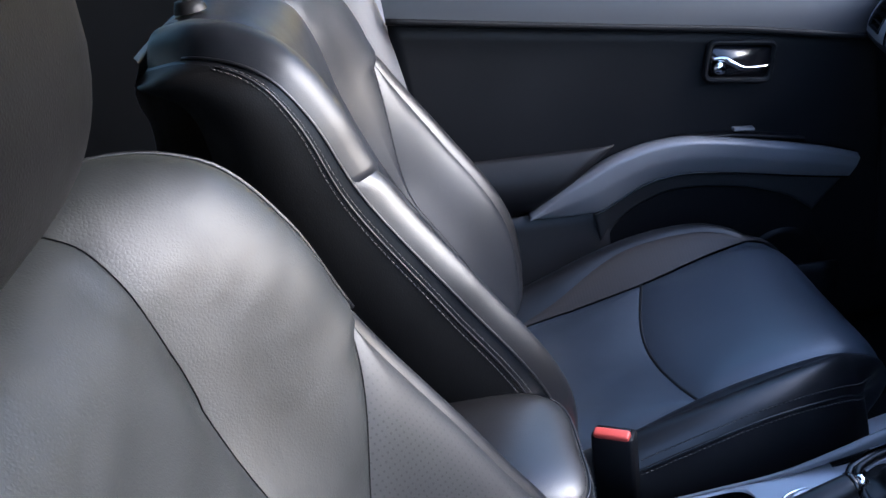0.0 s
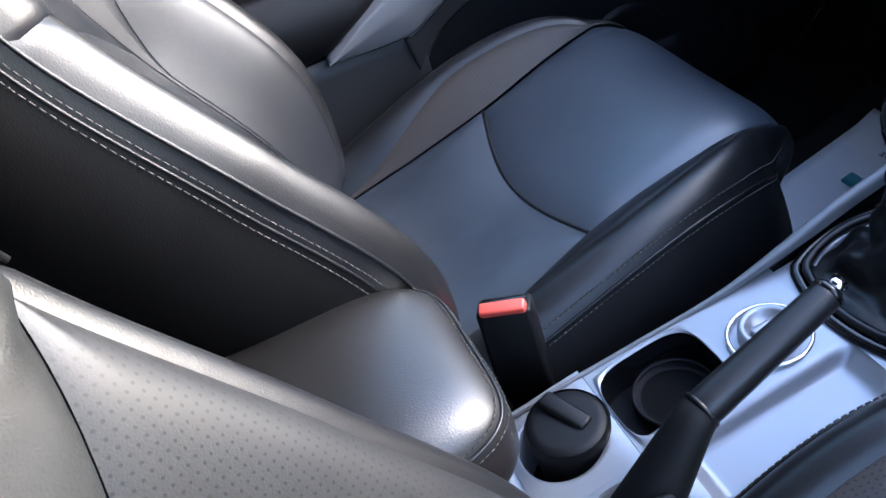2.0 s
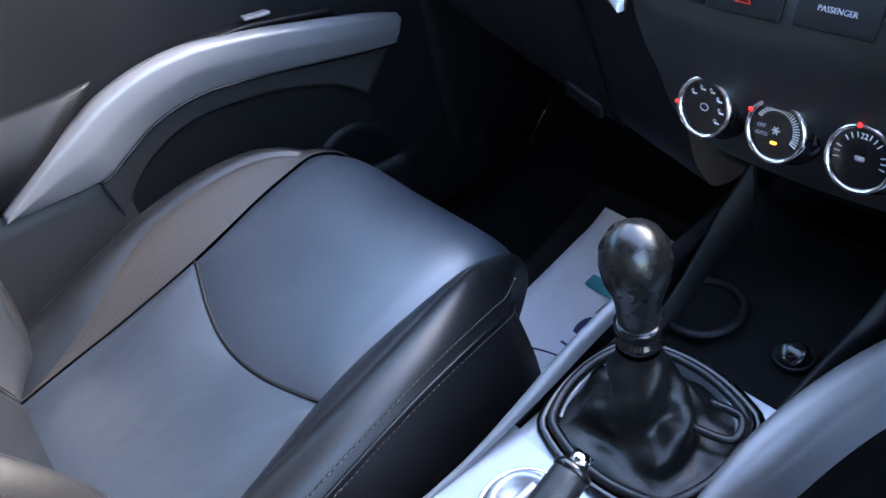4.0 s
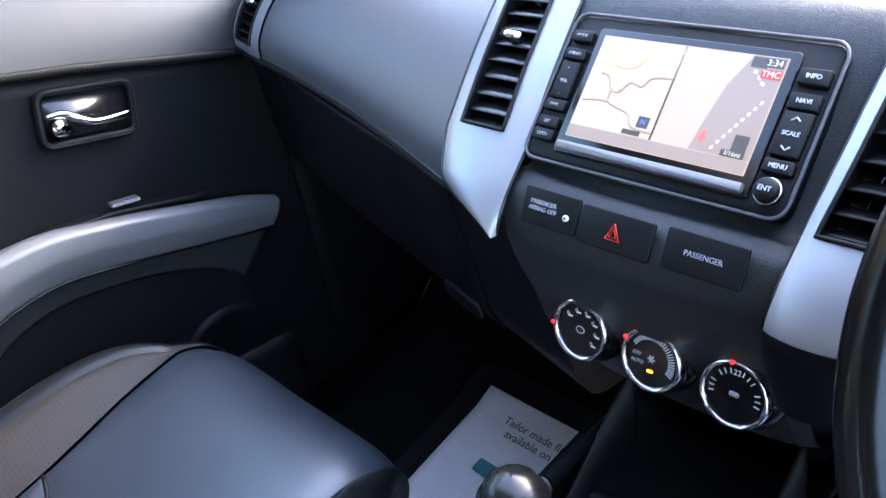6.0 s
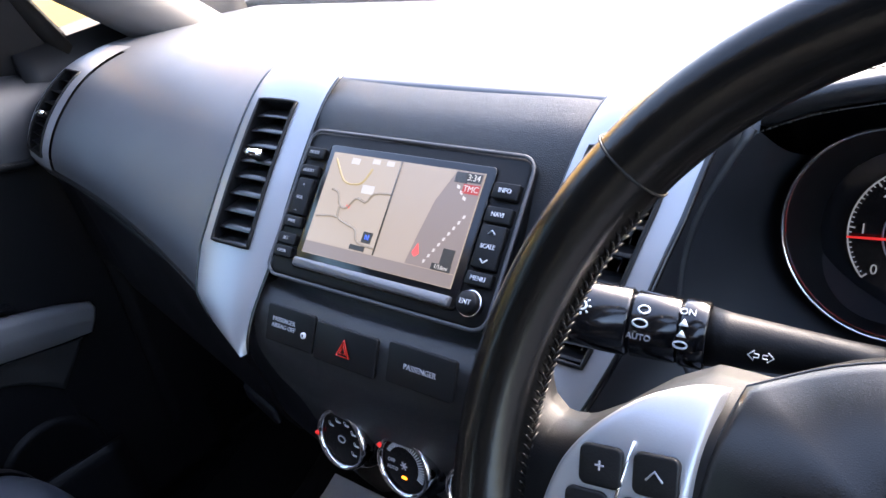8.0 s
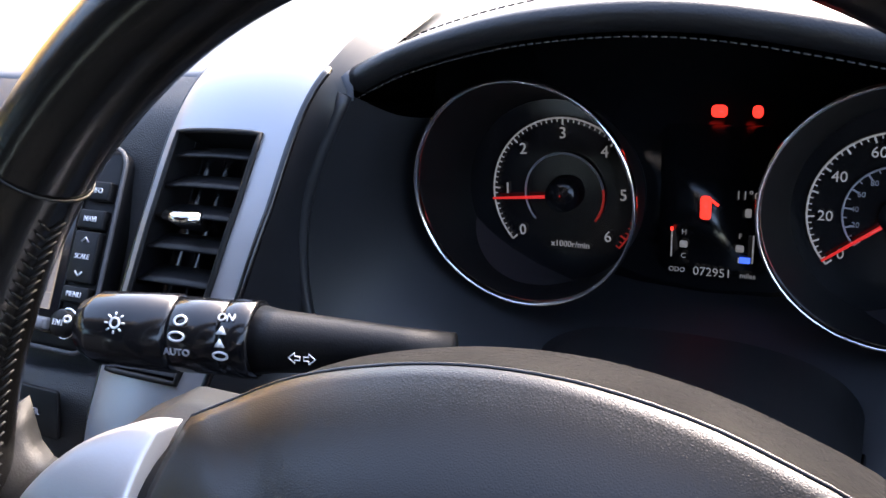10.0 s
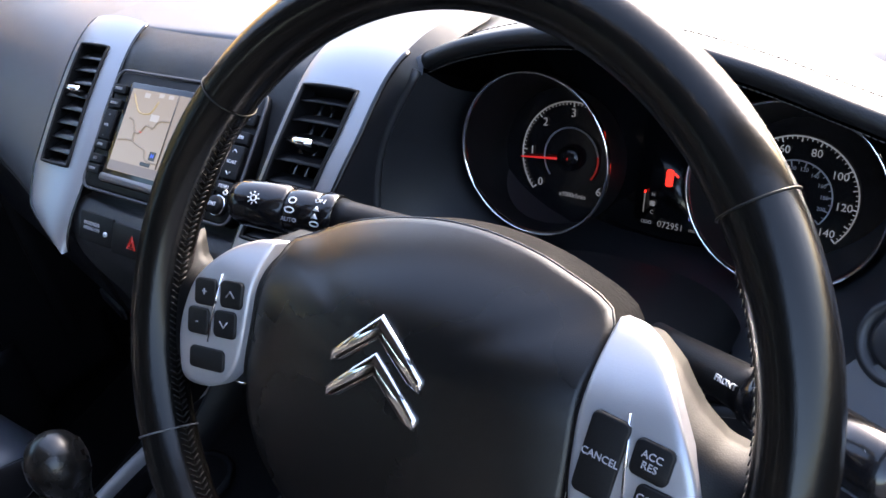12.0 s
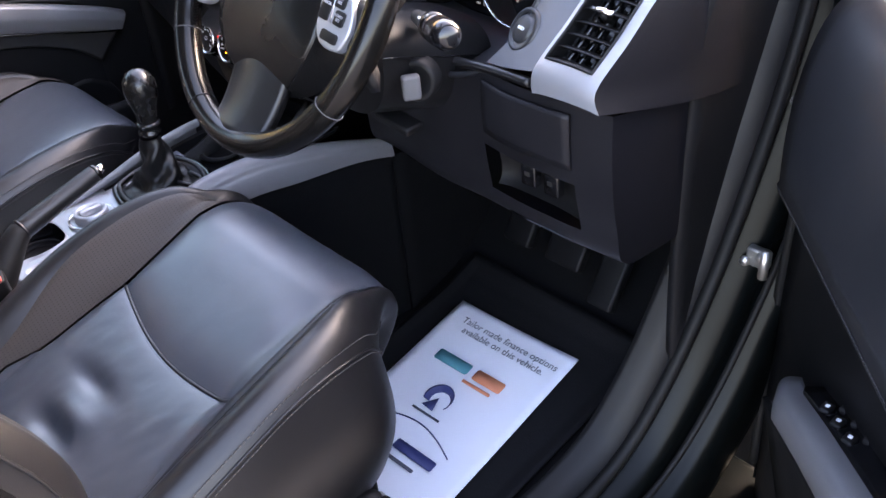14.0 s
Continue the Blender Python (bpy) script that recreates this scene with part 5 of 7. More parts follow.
RED_MAP = glowing("map_marker_red", (0.9, 0.10, 0.10), 0.100)
flat("position_marker", [(0.034, -0.024), (0.0375, -0.027), (0.041, -0.024), (0.0375, -0.016)], Z + 0.0005, RED_MAP, scr)
flat("position_marker", [(-0.045, -0.001), (-0.041, -0.001), (-0.041, 0.0015), (-0.045, 0.0015)], Z + 0.0005, RED_MAP, scr)
for y, tx in ((0.040, "MODE"), (0.024, "AUDIO"), (-0.021, "PWR"), (-0.036, "SET"), (-0.047, "OPEN")):
    bt = part("button", prism(rounded(0.020, 0.0095, 0.0015), 0.006, 0.001, m=on_nav(-0.0985, y, 0.0035)), HARD, nav)
    words(tx, 0.0040, MARK_DIM, on_nav(-0.0985, y, 0.0097), bt)
bt = part("volume_rocker", prism(rounded(0.018, 0.032, 0.0015), 0.006, 0.001, m=on_nav(-0.0985, 0.001, 0.0035)), HARD, nav)
for y, tx in ((0.011, "+"), (0.0, "VOL"), (-0.011, "-")):
    words(tx, 0.0040, MARK_DIM, on_nav(-0.0985, y, 0.0097), bt)
for y, h, tx in ((0.033, 0.012, "INFO"), (0.015, 0.012, "NAVI"), (-0.032, 0.010, "MENU")):
    bt = part("button", prism(rounded(0.022, h, 0.0015), 0.006, 0.001, m=on_nav(0.0985, y, 0.0035)), HARD, nav)
    words(tx, 0.0048, MARK, on_nav(0.0985, y, 0.0097), bt)
bt = part("scale_rocker", prism(rounded(0.021, 0.032, 0.0015), 0.006, 0.001, m=on_nav(0.0985, -0.0085, 0.0035)), HARD, nav)
words("SCALE", 0.0045, MARK, on_nav(0.0985, -0.0085, 0.0097), bt)
for y, sgn in ((0.002, 1), (-0.019, -1)):
    part("arrow", tube([NV @ Vector((0.0985 + dx, y + sgn * dy, 0.0098)) for dx, dy in ((-0.003, -0.0012), (0, 0.0014), (0.003, -0.0012))], 0.0005, 5), MARK, bt)
bt = part("enter_knob", lathe([(0.0085, 0.0), (0.0085, 0.010), (0.0075, 0.0115), (0.001, 0.0115)], 28, on_nav(0.0985, -0.050, 0.0035)), HARD, nav)
words("ENT", 0.0052, MARK, on_nav(0.0985, -0.050, 0.0152), bt)
part("knob_ring", tube([on_nav(0.0985, -0.050, 0.010) @ Vector((0.009 * math.cos(a), 0.009 * math.sin(a), 0)) for a in [2 * math.pi * k / 28 for k in range(28)]], 0.0008, 6, closed=True), CHROME, bt)


# ---- instrument cluster and its hood ----
HOOD = [(0.203, 0.872, 0.755), (0.240, 0.876, 0.769), (0.300, 0.878, 0.781), (0.368, 0.878, 0.783), (0.440, 0.876, 0.771), (0.500, 0.874, 0.754), (0.548, 0.872, 0.740)]
ho = part("instrument_hood", sheet(lambda u, v: Vector(curve_at(HOOD, u)) + Vector((0, 0.33 * v, 0.005 * math.sin(min(v * 9, 1) * 1.57) - 0.07 * v * v - 0.012 * v)), 40, 30), PAD_SKIN, da, "black leather-trimmed instrument hood")
part("hood_edge", tube([Vector(curve_at(HOOD, k / 40)) + Vector((0, 0.004, 0.002)) for k in range(41)], [0.004] + [0.0070] * 39 + [0.004], 10), LEATHER, ho)
part("stitching", stitches([Vector(curve_at(HOOD, k / 60)) + Vector((0, 0.026, 0.0058)) for k in range(61)], 0.005, 0.0036, 0.0005), THREAD, ho, "pale grey stitching")
part("stitching", stitches([Vector(curve_at(HOOD, k / 60)) + Vector((0, -0.001, -0.0055)) for k in range(61)], 0.004, 0.0026, 0.0004), THREAD, ho, "pale grey stitching")
part("hood_underside", sheet(lambda u, v: Vector(curve_at(HOOD, u)) + Vector((0, 0.11 * v, -0.006 - 0.02 * v)), 30, 8), GLOSS, ho)
# the bowl round the dials: from its rim on the dashboard back to the plate
RIM = [(0.203, 0.868, 0.755), (0.178, 0.842, 0.705), (0.174, 0.822, 0.655), (0.190, 0.806, 0.615), (0.235, 0.795, 0.590), (0.36, 0.790, 0.578), (0.47, 0.793, 0.590), (0.525, 0.806, 0.622), (0.552, 0.832, 0.675), (0.556, 0.855, 0.712), (0.548, 0.872, 0.744)]


def bowl(u, v):
    r = Vector(curve_at(RIM, u))
    c = Vector((0.362, 0.955, 0.672))
    a = math.atan2(r.z - 0.68, r.x - 0.362)
    back = Vector((0.362 + 0.158 * math.cos(a), 0.945, 0.672 + 0.078 * math.sin(a)))
    f = v ** 0.8
    return lerp(r, back, f) + Vector((0, -0.012 * math.sin(v * math.pi), 0))


part("cluster_bowl", sheet(bowl, 50, 16), SOFT, da, "curved black cluster surround")
part("bowl_edge", tube([Vector(curve_at(RIM, k / 50)) + Vector((0, -0.001, 0)) for k in range(51)], 0.004, 8), SOFT, da)
# dash surfaces left and right of the bowl
part("cluster_cheek", sheet(lambda u, v: lerp(Vector(curve_at([(strip_x(1, q, 1), *curve_at(STRIP, q)) for q in (0.0, 0.2, 0.4, 0.6, 0.75, 0.95)], v)) + Vector((-0.002, 0.002, 0)),
                                              Vector(curve_at([(0.215, 0.95, 0.765), (0.203, 0.868, 0.755), (0.178, 0.842, 0.705), (0.176, 0.815, 0.645), (0.192, 0.804, 0.612), (0.20, 0.80, 0.57)], v)), u), 10, 30), SOFT, da)


def wing(u, v):
    """The dashboard's driver end: from the bowl to the end vent, v from the top down to the stitched lip."""
    left = Vector(curve_at([(0.54, 0.96, 0.752), (0.548, 0.885, 0.747), (0.556, 0.852, 0.708), (0.545, 0.822, 0.660), (0.505, 0.798, 0.612)], v))
    right = Vector(curve_at([(0.640, 0.985, 0.742), (0.630, 0.895, 0.740), (0.622, 0.852, 0.714), (0.611, 0.812, 0.672), (0.601, 0.776, 0.632)], v))
    return lerp(left, right, u) + Vector((0, -0.004 * math.sin(math.pi * u), 0))


part("driver_top", sheet(lambda u, v: Vector((lerp(0.530, 0.726, u), lerp(0.890, 1.02, v), 0.7375 - 0.002 * v)), 8, 8), PAD_SKIN, da)
part("driver_panel", sheet(wing, 14, 24), PAD_SKIN, da)
part("panel_lip", tube([(0.44, 0.800, 0.598), (0.505, 0.793, 0.607), (0.55, 0.786, 0.612), (0.592, 0.778, 0.616)], 0.006, 8, steps=20), LEATHER, da)
part("lip_stitching", stitches(along([(0.44, 0.793, 0.600), (0.505, 0.786, 0.609), (0.55, 0.779, 0.614), (0.592, 0.771, 0.618)], 20), 0.005, 0.0034), THREAD_DARK, da)
# info button in a round boss
im = plane_at((0.552, 0.814, 0.656), (0.95, -0.30, 0.02), (0.05, 0.55, 0.8)) @ Matrix.Translation((0, 0, -0.001))
ib = part("info_button", lathe([(0.026, -0.003), (0.0255, 0.003), (0.0215, 0.005), (0.0205, 0.001), (0.0165, 0.001), (0.016, 0.005), (0.013, 0.006), (0.001, 0.006)], 36, im), SOFT, da, "round info button")
words("INFO", 0.0054, MARK, im @ Matrix.Translation((0, 0, 0.0064)), ib)

# driver end vent in its silver frame
def drv_end(u, v, off=0.0):
    l = Vector(curve_at([(0.640, 0.97, 0.748), (0.632, 0.892, 0.744), (0.624, 0.852, 0.718), (0.613, 0.812, 0.676), (0.603, 0.773, 0.637), (0.604, 0.768, 0.611)], v))
    r = Vector(curve_at([(0.728, 0.96, 0.748), (0.716, 0.886, 0.744), (0.708, 0.846, 0.718), (0.700, 0.806, 0.676), (0.692, 0.767, 0.637), (0.699, 0.763, 0.614)], v))
    return lerp(l, r, u) + Vector((0, -0.55, 0.83)) * (off + 0.006 * math.sin(math.pi * min(max(u, 0), 1)) ** 0.6)


e2 = framed(da, drv_end, (0.12, 0.86, 0.385, 0.745), 10, 30, 0.16, 1.0, "end_vent_frame", SILVER, "silver end vent frame")
vent(e2, drv_end, 0.12, 0.86, 0.385, 0.745, 7, "air_vent", 0.42)
part("dash_end", sheet(lambda u, v: lerp(drv_end(1.0, lerp(0.1, 1.0, v)), Vector((0.722, 0.99, lerp(0.74, 0.575, v))), u) + Vector((0.014 * math.sin(math.pi * u), 0, 0)), 14, 24), LOWER, da)
DM = plane_at((0.682, 0.898, 0.7475), (0.98, -0.12, 0.0), (0.0, 0.95, 0.16))
dv = part("demist_vent", prism([curve_at([(-0.030, -0.016), (0.012, -0.022), (0.028, -0.008), (0.026, 0.014), (0.004, 0.020), (-0.022, 0.004), (-0.030, -0.016)], k / 30) for k in range(30)], 0.004, 0.0012, m=DM), GLOSS, da, "rounded side window vent")
for k in range(5):
    w = (0.036, 0.044, 0.046, 0.036, 0.022)[k]
    part("vent_slat", box(w, 0.0022, 0.002, 0.0006, at=DM @ Vector((0.002 + 0.0022 * k, -0.014 + 0.0070 * k, 0.0046)), turn=DM.to_3x3().to_4x4()), SILVER, dv)
# lower driver panel with fuse lid, pocket and switches
LOWD = [(0.800, 0.600), (0.796, 0.560), (0.797, 0.50), (0.803, 0.45), (0.812, 0.405), (0.86, 0.392), (0.98, 0.40)]


def lowd(u, v, off=0.0):
    y, z = curve_at(LOWD, v)
    x = lerp(0.20, 0.700, u)
    return Vector((x, y - 0.022 * sstep(0.5, 0.75, u) * (1 - v) + 0.03 * (1 - sstep(0.0, 0.45, u)) + 0.05 * max(0, u - 0.86) - off, z + 0.012 * math.sin(2.2 * u) - 0.005))


lp = framed(da, lowd, (0.60, 0.90, 0.33, 0.55), 20, 40, 0.0, 1.0, "lower_driver_panel", LOWER_DRIVER, "dark plastic lower panel")
part("pocket", sheet(lambda i, j: lowd(lerp(0.60, 0.90, i), lerp(0.33, 0.55, j), -0.045 * math.sin(math.pi * min(max(i, 0.02), 0.98)) ** 0.25 * math.sin(math.pi * min(max(j, 0.02), 0.98)) ** 0.25), 16, 16), HARD, lp)
part("fuse_lid", sheet(lambda i, j: lowd(lerp(0.62, 0.90, i), lerp(0.06, 0.27, j), 0.003 + 0.002 * math.sin(3.1 * i)), 12, 8, 0.003), LOWER_DRIVER, lp)
for k in range(2):
    sb = part("switch", box(0.024, 0.014, 0.030, 0.003, at=lowd(0.71 + 0.075 * k, 0.44, -0.026)), GLOSS, lp)
    part("marking", box(0.008, 0.0006, 0.006, 0, at=lowd(0.71 + 0.075 * k, 0.43, -0.0188)), TRIM_DARK, sb, smooth=False)
part("panel_slot", sheet(lambda i, j: lowd(lerp(0.66, 0.88, i), lerp(0.625, 0.645, j), 0.001), 8, 2), GLOSS, lp)
part("dash_end_lower", sheet(lambda u, v: lerp(lowd(1.0, lerp(0, 0.8, v)), Vector((0.712, 0.985, lerp(0.585, 0.42, v))), u) + Vector((0.006 * math.sin(math.pi * u), 0, 0)), 10, 20), LOWER, da)

# the cluster itself
cl = thing("instrument_cluster", "lit instrument cluster with two chrome-ringed dials", "instrument cluster", (0.362, 0.95, 0.67))
CM = plane_at((0.362, 0.958, 0.655), (1, 0, 0), (0, 0.35, 0.94))
part("back_plate", prism(rounded(0.36, 0.20, 0.05), 0.002, m=CM @ Matrix.Translation((0, 0, -0.012))), GLOSS, cl)


def gauge(cx, name):
    """A deep dial: chrome ring in front, dark cone, face behind."""
    ring = plane_at((cx, 0.900, 0.679), (1, 0, 0), (0, 0.20, 0.98))
    face = plane_at((cx, 0.945, 0.655), (1, 0, 0), (0, 0.30, 0.95))
    g = part(name, lathe([(0.0645, -0.004), (0.0650, 0.0), (0.0643, 0.0016), (0.0630, 0.0010), (0.0626, -0.003)], 60, ring), CHROME, cl, "round dial in a chrome ring")
    part("cone", sheet(lambda u, v: lerp(ring @ Vector((0.0628 * math.cos(2 * math.pi * u), 0.0628 * math.sin(2 * math.pi * u), -0.002)), face @ Vector((0.055 * math.cos(2 * math.pi * u), 0.055 * math.sin(2 * math.pi * u), -0.003)), v), 60, 6, closed_u=True), HARD, g)
    part("face", lathe([(0.001, -0.002), (0.056, -0.002)], 60, face), GLOSS, g)
    return g, face


def scale(g, face, r, a0, a1, n, big, mat):
    part("scale_arc", tube([face @ Vector((r * math.cos(radians(lerp(a0, a1, k / 40))), r * math.sin(radians(lerp(a0, a1, k / 40))), 0)) for k in range(41)], 0.0006, 5), mat, g)
    bars = []
    for k in range(n + 1):
        a = radians(lerp(a0, a1, k / n))
        ln = 0.0045 if k % big == 0 else 0.0026
        bars.append(box(ln, 0.0007 if k % big else 0.0011, 0.0004, 0, at=face @ Vector(((r - ln / 2) * math.cos(a), (r - ln / 2) * math.sin(a), 0)), turn=(face @ pose(0, 0, 0, 0, 0, math.degrees(a))).to_3x3().to_4x4()))
    part("dial_scale", merge(*bars), mat, g, smooth=False)


g1, f1 = gauge(0.272, "rev_counter")
f1 = f1 @ Matrix.Translation((0.007, 0.0, 0)) @ Matrix.Scale(0.90, 4)
A0, A1 = 222, -42
scale(g1, f1, 0.050, A0, lerp(A0, A1, 0.80), 48, 10, WHITE_MARK)
scale(g1, f1, 0.050, lerp(A0, A1, 0.80), A1, 12, 10, RED_DIM)
for k in range(7):
    a = radians(lerp(A0, A1, k / 6))
    words(str(k), 0.0105, WHITE_MARK, f1 @ Matrix.Translation((0.0400 * math.cos(a), 0.0400 * math.sin(a), 0)), g1)
words("x1000r/min", 0.0058, WHITE_MARK, f1 @ Matrix.Translation((0.004, -0.034, 0)), g1)
part("inner_arc", tube([f1 @ Vector((0.027 * math.cos(radians(d)), 0.027 * math.sin(radians(d)), 0)) for d in range(222, -20, -6)], 0.0007, 5), MARK_DIM, g1)
part("inner_arc_red", tube([f1 @ Vector((0.027 * math.cos(radians(d)), 0.027 * math.sin(radians(d)), 0.0002)) for d in range(10, -44, -6)], 0.0008, 5), RED_DIM, g1)
part("needle", tube([f1 @ Vector((0.050 * math.cos(radians(186)), 0.050 * math.sin(radians(186)), 0.003)), f1 @ Vector((-0.002, -0.001, 0.003))], [0.0007, 0.0012], 6), NEEDLE, g1, "red needle")
part("needle_hub", lathe([(0.001, 0.006), (0.011, 0.006), (0.012, 0.0)], 24, f1), GLOSS, g1)
g2, f2 = gauge(0.459, "speedometer")
f2 = f2 @ Matrix.Translation((-0.005, 0.0, 0)) @ Matrix.Scale(0.84, 4)
scale(g2, f2, 0.050, A0, A1, 56, 4, WHITE_MARK)
for k in range(8):
    a = radians(lerp(A0, A1, k / 7))
    words(str(20 * k), 0.0092, WHITE_MARK, f2 @ Matrix.Translation((0.0395 * math.cos(a), 0.0395 * math.sin(a), 0)), g2)
scale(g2, f2, 0.030, A0, A1, 22, 2, MARK_DIM)
for k in range(1, 11):
    a = radians(lerp(A0, A1, k / 11))
    words(str(20 * k), 0.0046, MARK_DIM, f2 @ Matrix.Translation((0.0235 * math.cos(a), 0.0235 * math.sin(a), 0)), g2)
words("MPH", 0.0085, WHITE_MARK, f2 @ Matrix.Translation((0.006, -0.034, 0)), g2)
words("km/h", 0.0048, MARK_DIM, f2 @ Matrix.Translation((0.006, -0.022, 0)), g2)
part("needle", tube([f2 @ Vector((0.050 * math.cos(radians(218)), 0.050 * math.sin(radians(218)), 0.003)), f2 @ Vector((0.002, 0.001, 0.003))], [0.0007, 0.0012], 6), NEEDLE, g2, "red needle")
part("needle_hub", lathe([(0.001, 0.006), (0.010, 0.006), (0.011, 0.0)], 24, f2), GLOSS, g2)
# middle display
dp = part("display", prism(rounded(0.060, 0.085, 0.006), 0.001, m=CM @ Matrix.Translation((0, -0.006, -0.004))), GLOSS, cl, "dark display with lit symbols")
at_d = lambda x, y, z=0.0: CM @ Matrix.Translation((x, y, z - 0.0024))
part("open_door_symbol", merge(prism(rounded(0.006, 0.0135, 0.002), 0.0004, m=at_d(-0.004, -0.010)), box(0.005, 0.0014, 0.0004, 0, at=at_d(0.001, -0.007).translation, turn=(at_d(0, 0) @ pose(0, 0, 0, 0, 0, -35)).to_3x3().to_4x4())), RED_LIT, dp)
words("072951", 0.0072, WHITE_MARK, at_d(0.001, -0.0475), dp, depth=0.0001)
words("ODO", 0.0040, WHITE_MARK, at_d(-0.019, -0.0475), dp, depth=0.0001)
words("miles", 0.0042, WHITE_MARK, at_d(0.0205, -0.0475), dp, depth=0.0001)
words("11°C", 0.0070, WHITE_MARK, at_d(0.019, -0.002), dp, depth=0.0001)
part("belt_symbol", prism(rounded(0.0035, 0.005, 0.0012), 0.0004, m=at_d(0.019, -0.0115)), WHITE_MARK, dp)
for sg, marks in ((-1, ("H", "C")), (1, ("F", "E"))):
    part("level_scale", tube([at_d(sg * 0.0225, -0.024).translation, at_d(sg * 0.0225, -0.040).translation], 0.0005, 5), WHITE_MARK, dp)
    for k, tx in enumerate(marks):
        words(tx, 0.0042, WHITE_MARK, at_d(sg * 0.0155, -0.025 - 0.014 * k), dp, depth=0.0001)
    part("level_symbol", prism(rounded(0.0045, 0.004, 0.001), 0.0004, m=at_d(sg * 0.0155, -0.032)), WHITE_MARK, dp)
part("fuel_bar", prism(rounded(0.006, 0.0035, 0.0005), 0.0004, m=at_d(0.0185, -0.0385)), BLUE_LIT, dp)
part("temperature_lamp", prism(rounded(0.0016, 0.0025, 0.0005), 0.0004, m=at_d(-0.0225, -0.0235)), RED_LIT, dp)
for x, w in ((0.001, 0.0085), (0.021, 0.0055)):
    part("warning_lamp", prism(rounded(w, 0.0068, 0.0025), 0.0004, m=at_d(x, 0.044)), RED_LIT, dp, "red warning lamp")


# ---- steering wheel, column, stalks ----
TILT_W = radians(31.0)
W = plane_at((0.3740, 0.6197, 0.7305), (1, 0, 0), (0, math.sin(TILT_W), math.cos(TILT_W)))
sw = thing("steering_wheel", "black leather steering wheel with silver spoke panels", "steering wheel", (0.3740, 0.6197, 0.7305))
wp = lambda x, y, z=0.0: W @ Vector((x, y, z))
RR = 0.1760


def rim_part(a0, a1, name, mat, r=0.0147):
    def fn(u, v):
        a, b = radians(lerp(a0, a1, v)), -2 * math.pi * u
        q = RR + r * math.cos(b)
        return wp(q * math.cos(a), q * math.sin(a), 1.12 * r * math.sin(b))
    return part(name, sheet(fn, 28, 48, closed_u=True), mat, sw)


# leather in four lengths with seams between
for a0, a1, mt in ((35, 142, RIM_LEATHER), (142, 209, RIM_LEATHER), (209, 243, RIM_LEATHER), (243, 325, RIM_LEATHER), (325, 395, RIM_LEATHER)):
    rim_part(a0 + 0.12, a1 - 0.12, "rim", mt)
for a in (35, 142, 209, 243, 325):
    q = radians(a)
    ring = []
    c = wp(RR * math.cos(q), RR * math.sin(q), 0)
    ex, ez = (W.to_3x3() @ Vector((math.cos(q), math.sin(q), 0))), (W.to_3x3() @ Vector((0, 0, 1)))
    part("seam", tube([c + ex * 0.0152 * math.cos(b) + ez * 0.0170 * math.sin(b) for b in [2 * math.pi * k / 24 for k in range(24)]], 0.0005, 6, closed=True), TRIM if a in (209, 325) else HARD, sw)
# laced seam on the inside of the rim
LACE = [x * 1.25 for x in range(116, 194)] + [x * 1.25 for x in range(261, 311)]
tagged(part("lacing", merge(*[tube([wp((RR - 0.0150) * math.cos(radians(a)), (RR - 0.0150) * math.sin(radians(a)), 0.0042 * q), wp((RR - 0.0152) * math.cos(radians(a + 0.9)), (RR - 0.0152) * math.sin(radians(a + 0.9)), 0.0004 * q)], 0.0004, 4)
                        for a in LACE for q in (-1, 1)]), HARD, sw), "fine laced inner seam", kind="stuff")
# hub with airbag cover
HUB = [(-0.090, 0.040), (-0.062, 0.054), (-0.03, 0.063), (0.0, 0.067), (0.03, 0.066), (0.062, 0.059), (0.092, 0.044), (0.093, 0.012), (0.094, -0.026), (0.092, -0.050), (0.080, -0.076), (0.050, -0.104), (0.0, -0.116), (-0.050, -0.104), (-0.074, -0.078), (-0.090, -0.050), (-0.094, -0.026), (-0.093, 0.012)]


def panel_z(x, y):
    return 0.009 - 14.0 * max(0, y - 0.005) ** 2 - 5.0 * max(0, x - 0.125) ** 2


def hub_fn(u, v):
    x, y = curve_at(HUB + HUB[:1], u)
    ez = max(-0.020, panel_z(0.095, y) - 0.005 - 6.0 * max(0, -y - 0.055) ** 2)
    if v < 0.4:
        f = v / 0.4
        k = lerp(1.01, 1.0, f)
        return wp(x * k, y * k, lerp(-0.046, ez, f))
    f = (v - 0.4) / 0.6
    k = 1 - f
    return wp(x * k, y * k, ez + (0.017 - ez) * (1 - (1 - f) ** 2.4))


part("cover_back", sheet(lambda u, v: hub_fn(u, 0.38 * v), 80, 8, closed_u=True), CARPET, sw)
part("airbag_cover", sheet(lambda u, v: hub_fn(u, lerp(0.38, 1.0, v)), 80, 30, closed_u=True), HUB_SKIN, sw, "grained black airbag cover")
part("cover_joint", tube([hub_fn(k / 80, 0.385) for k in range(80)], 0.0008, 6, closed=True), GLOSS, sw)


def chevron(y0):
    """A bent bar, an inverted V."""
    o = [(-0.030, -0.016), (-0.021, -0.013), (0.0, 0.004), (0.021, -0.013), (0.030, -0.016), (0.030, -0.009), (0.0, 0.017), (-0.030, -0.009)]
    return prism(o, 0.004, 0.0018, m=W @ Matrix.Translation((0.000, y0, 0.0150)) @ Matrix.Diagonal((0.88, 0.88, 1, 1)))


emb = part("emblem", chevron(0.010), CHROME, sw, "chrome double chevron emblem")
part("emblem_lower", chevron(-0.007), CHROME, emb)
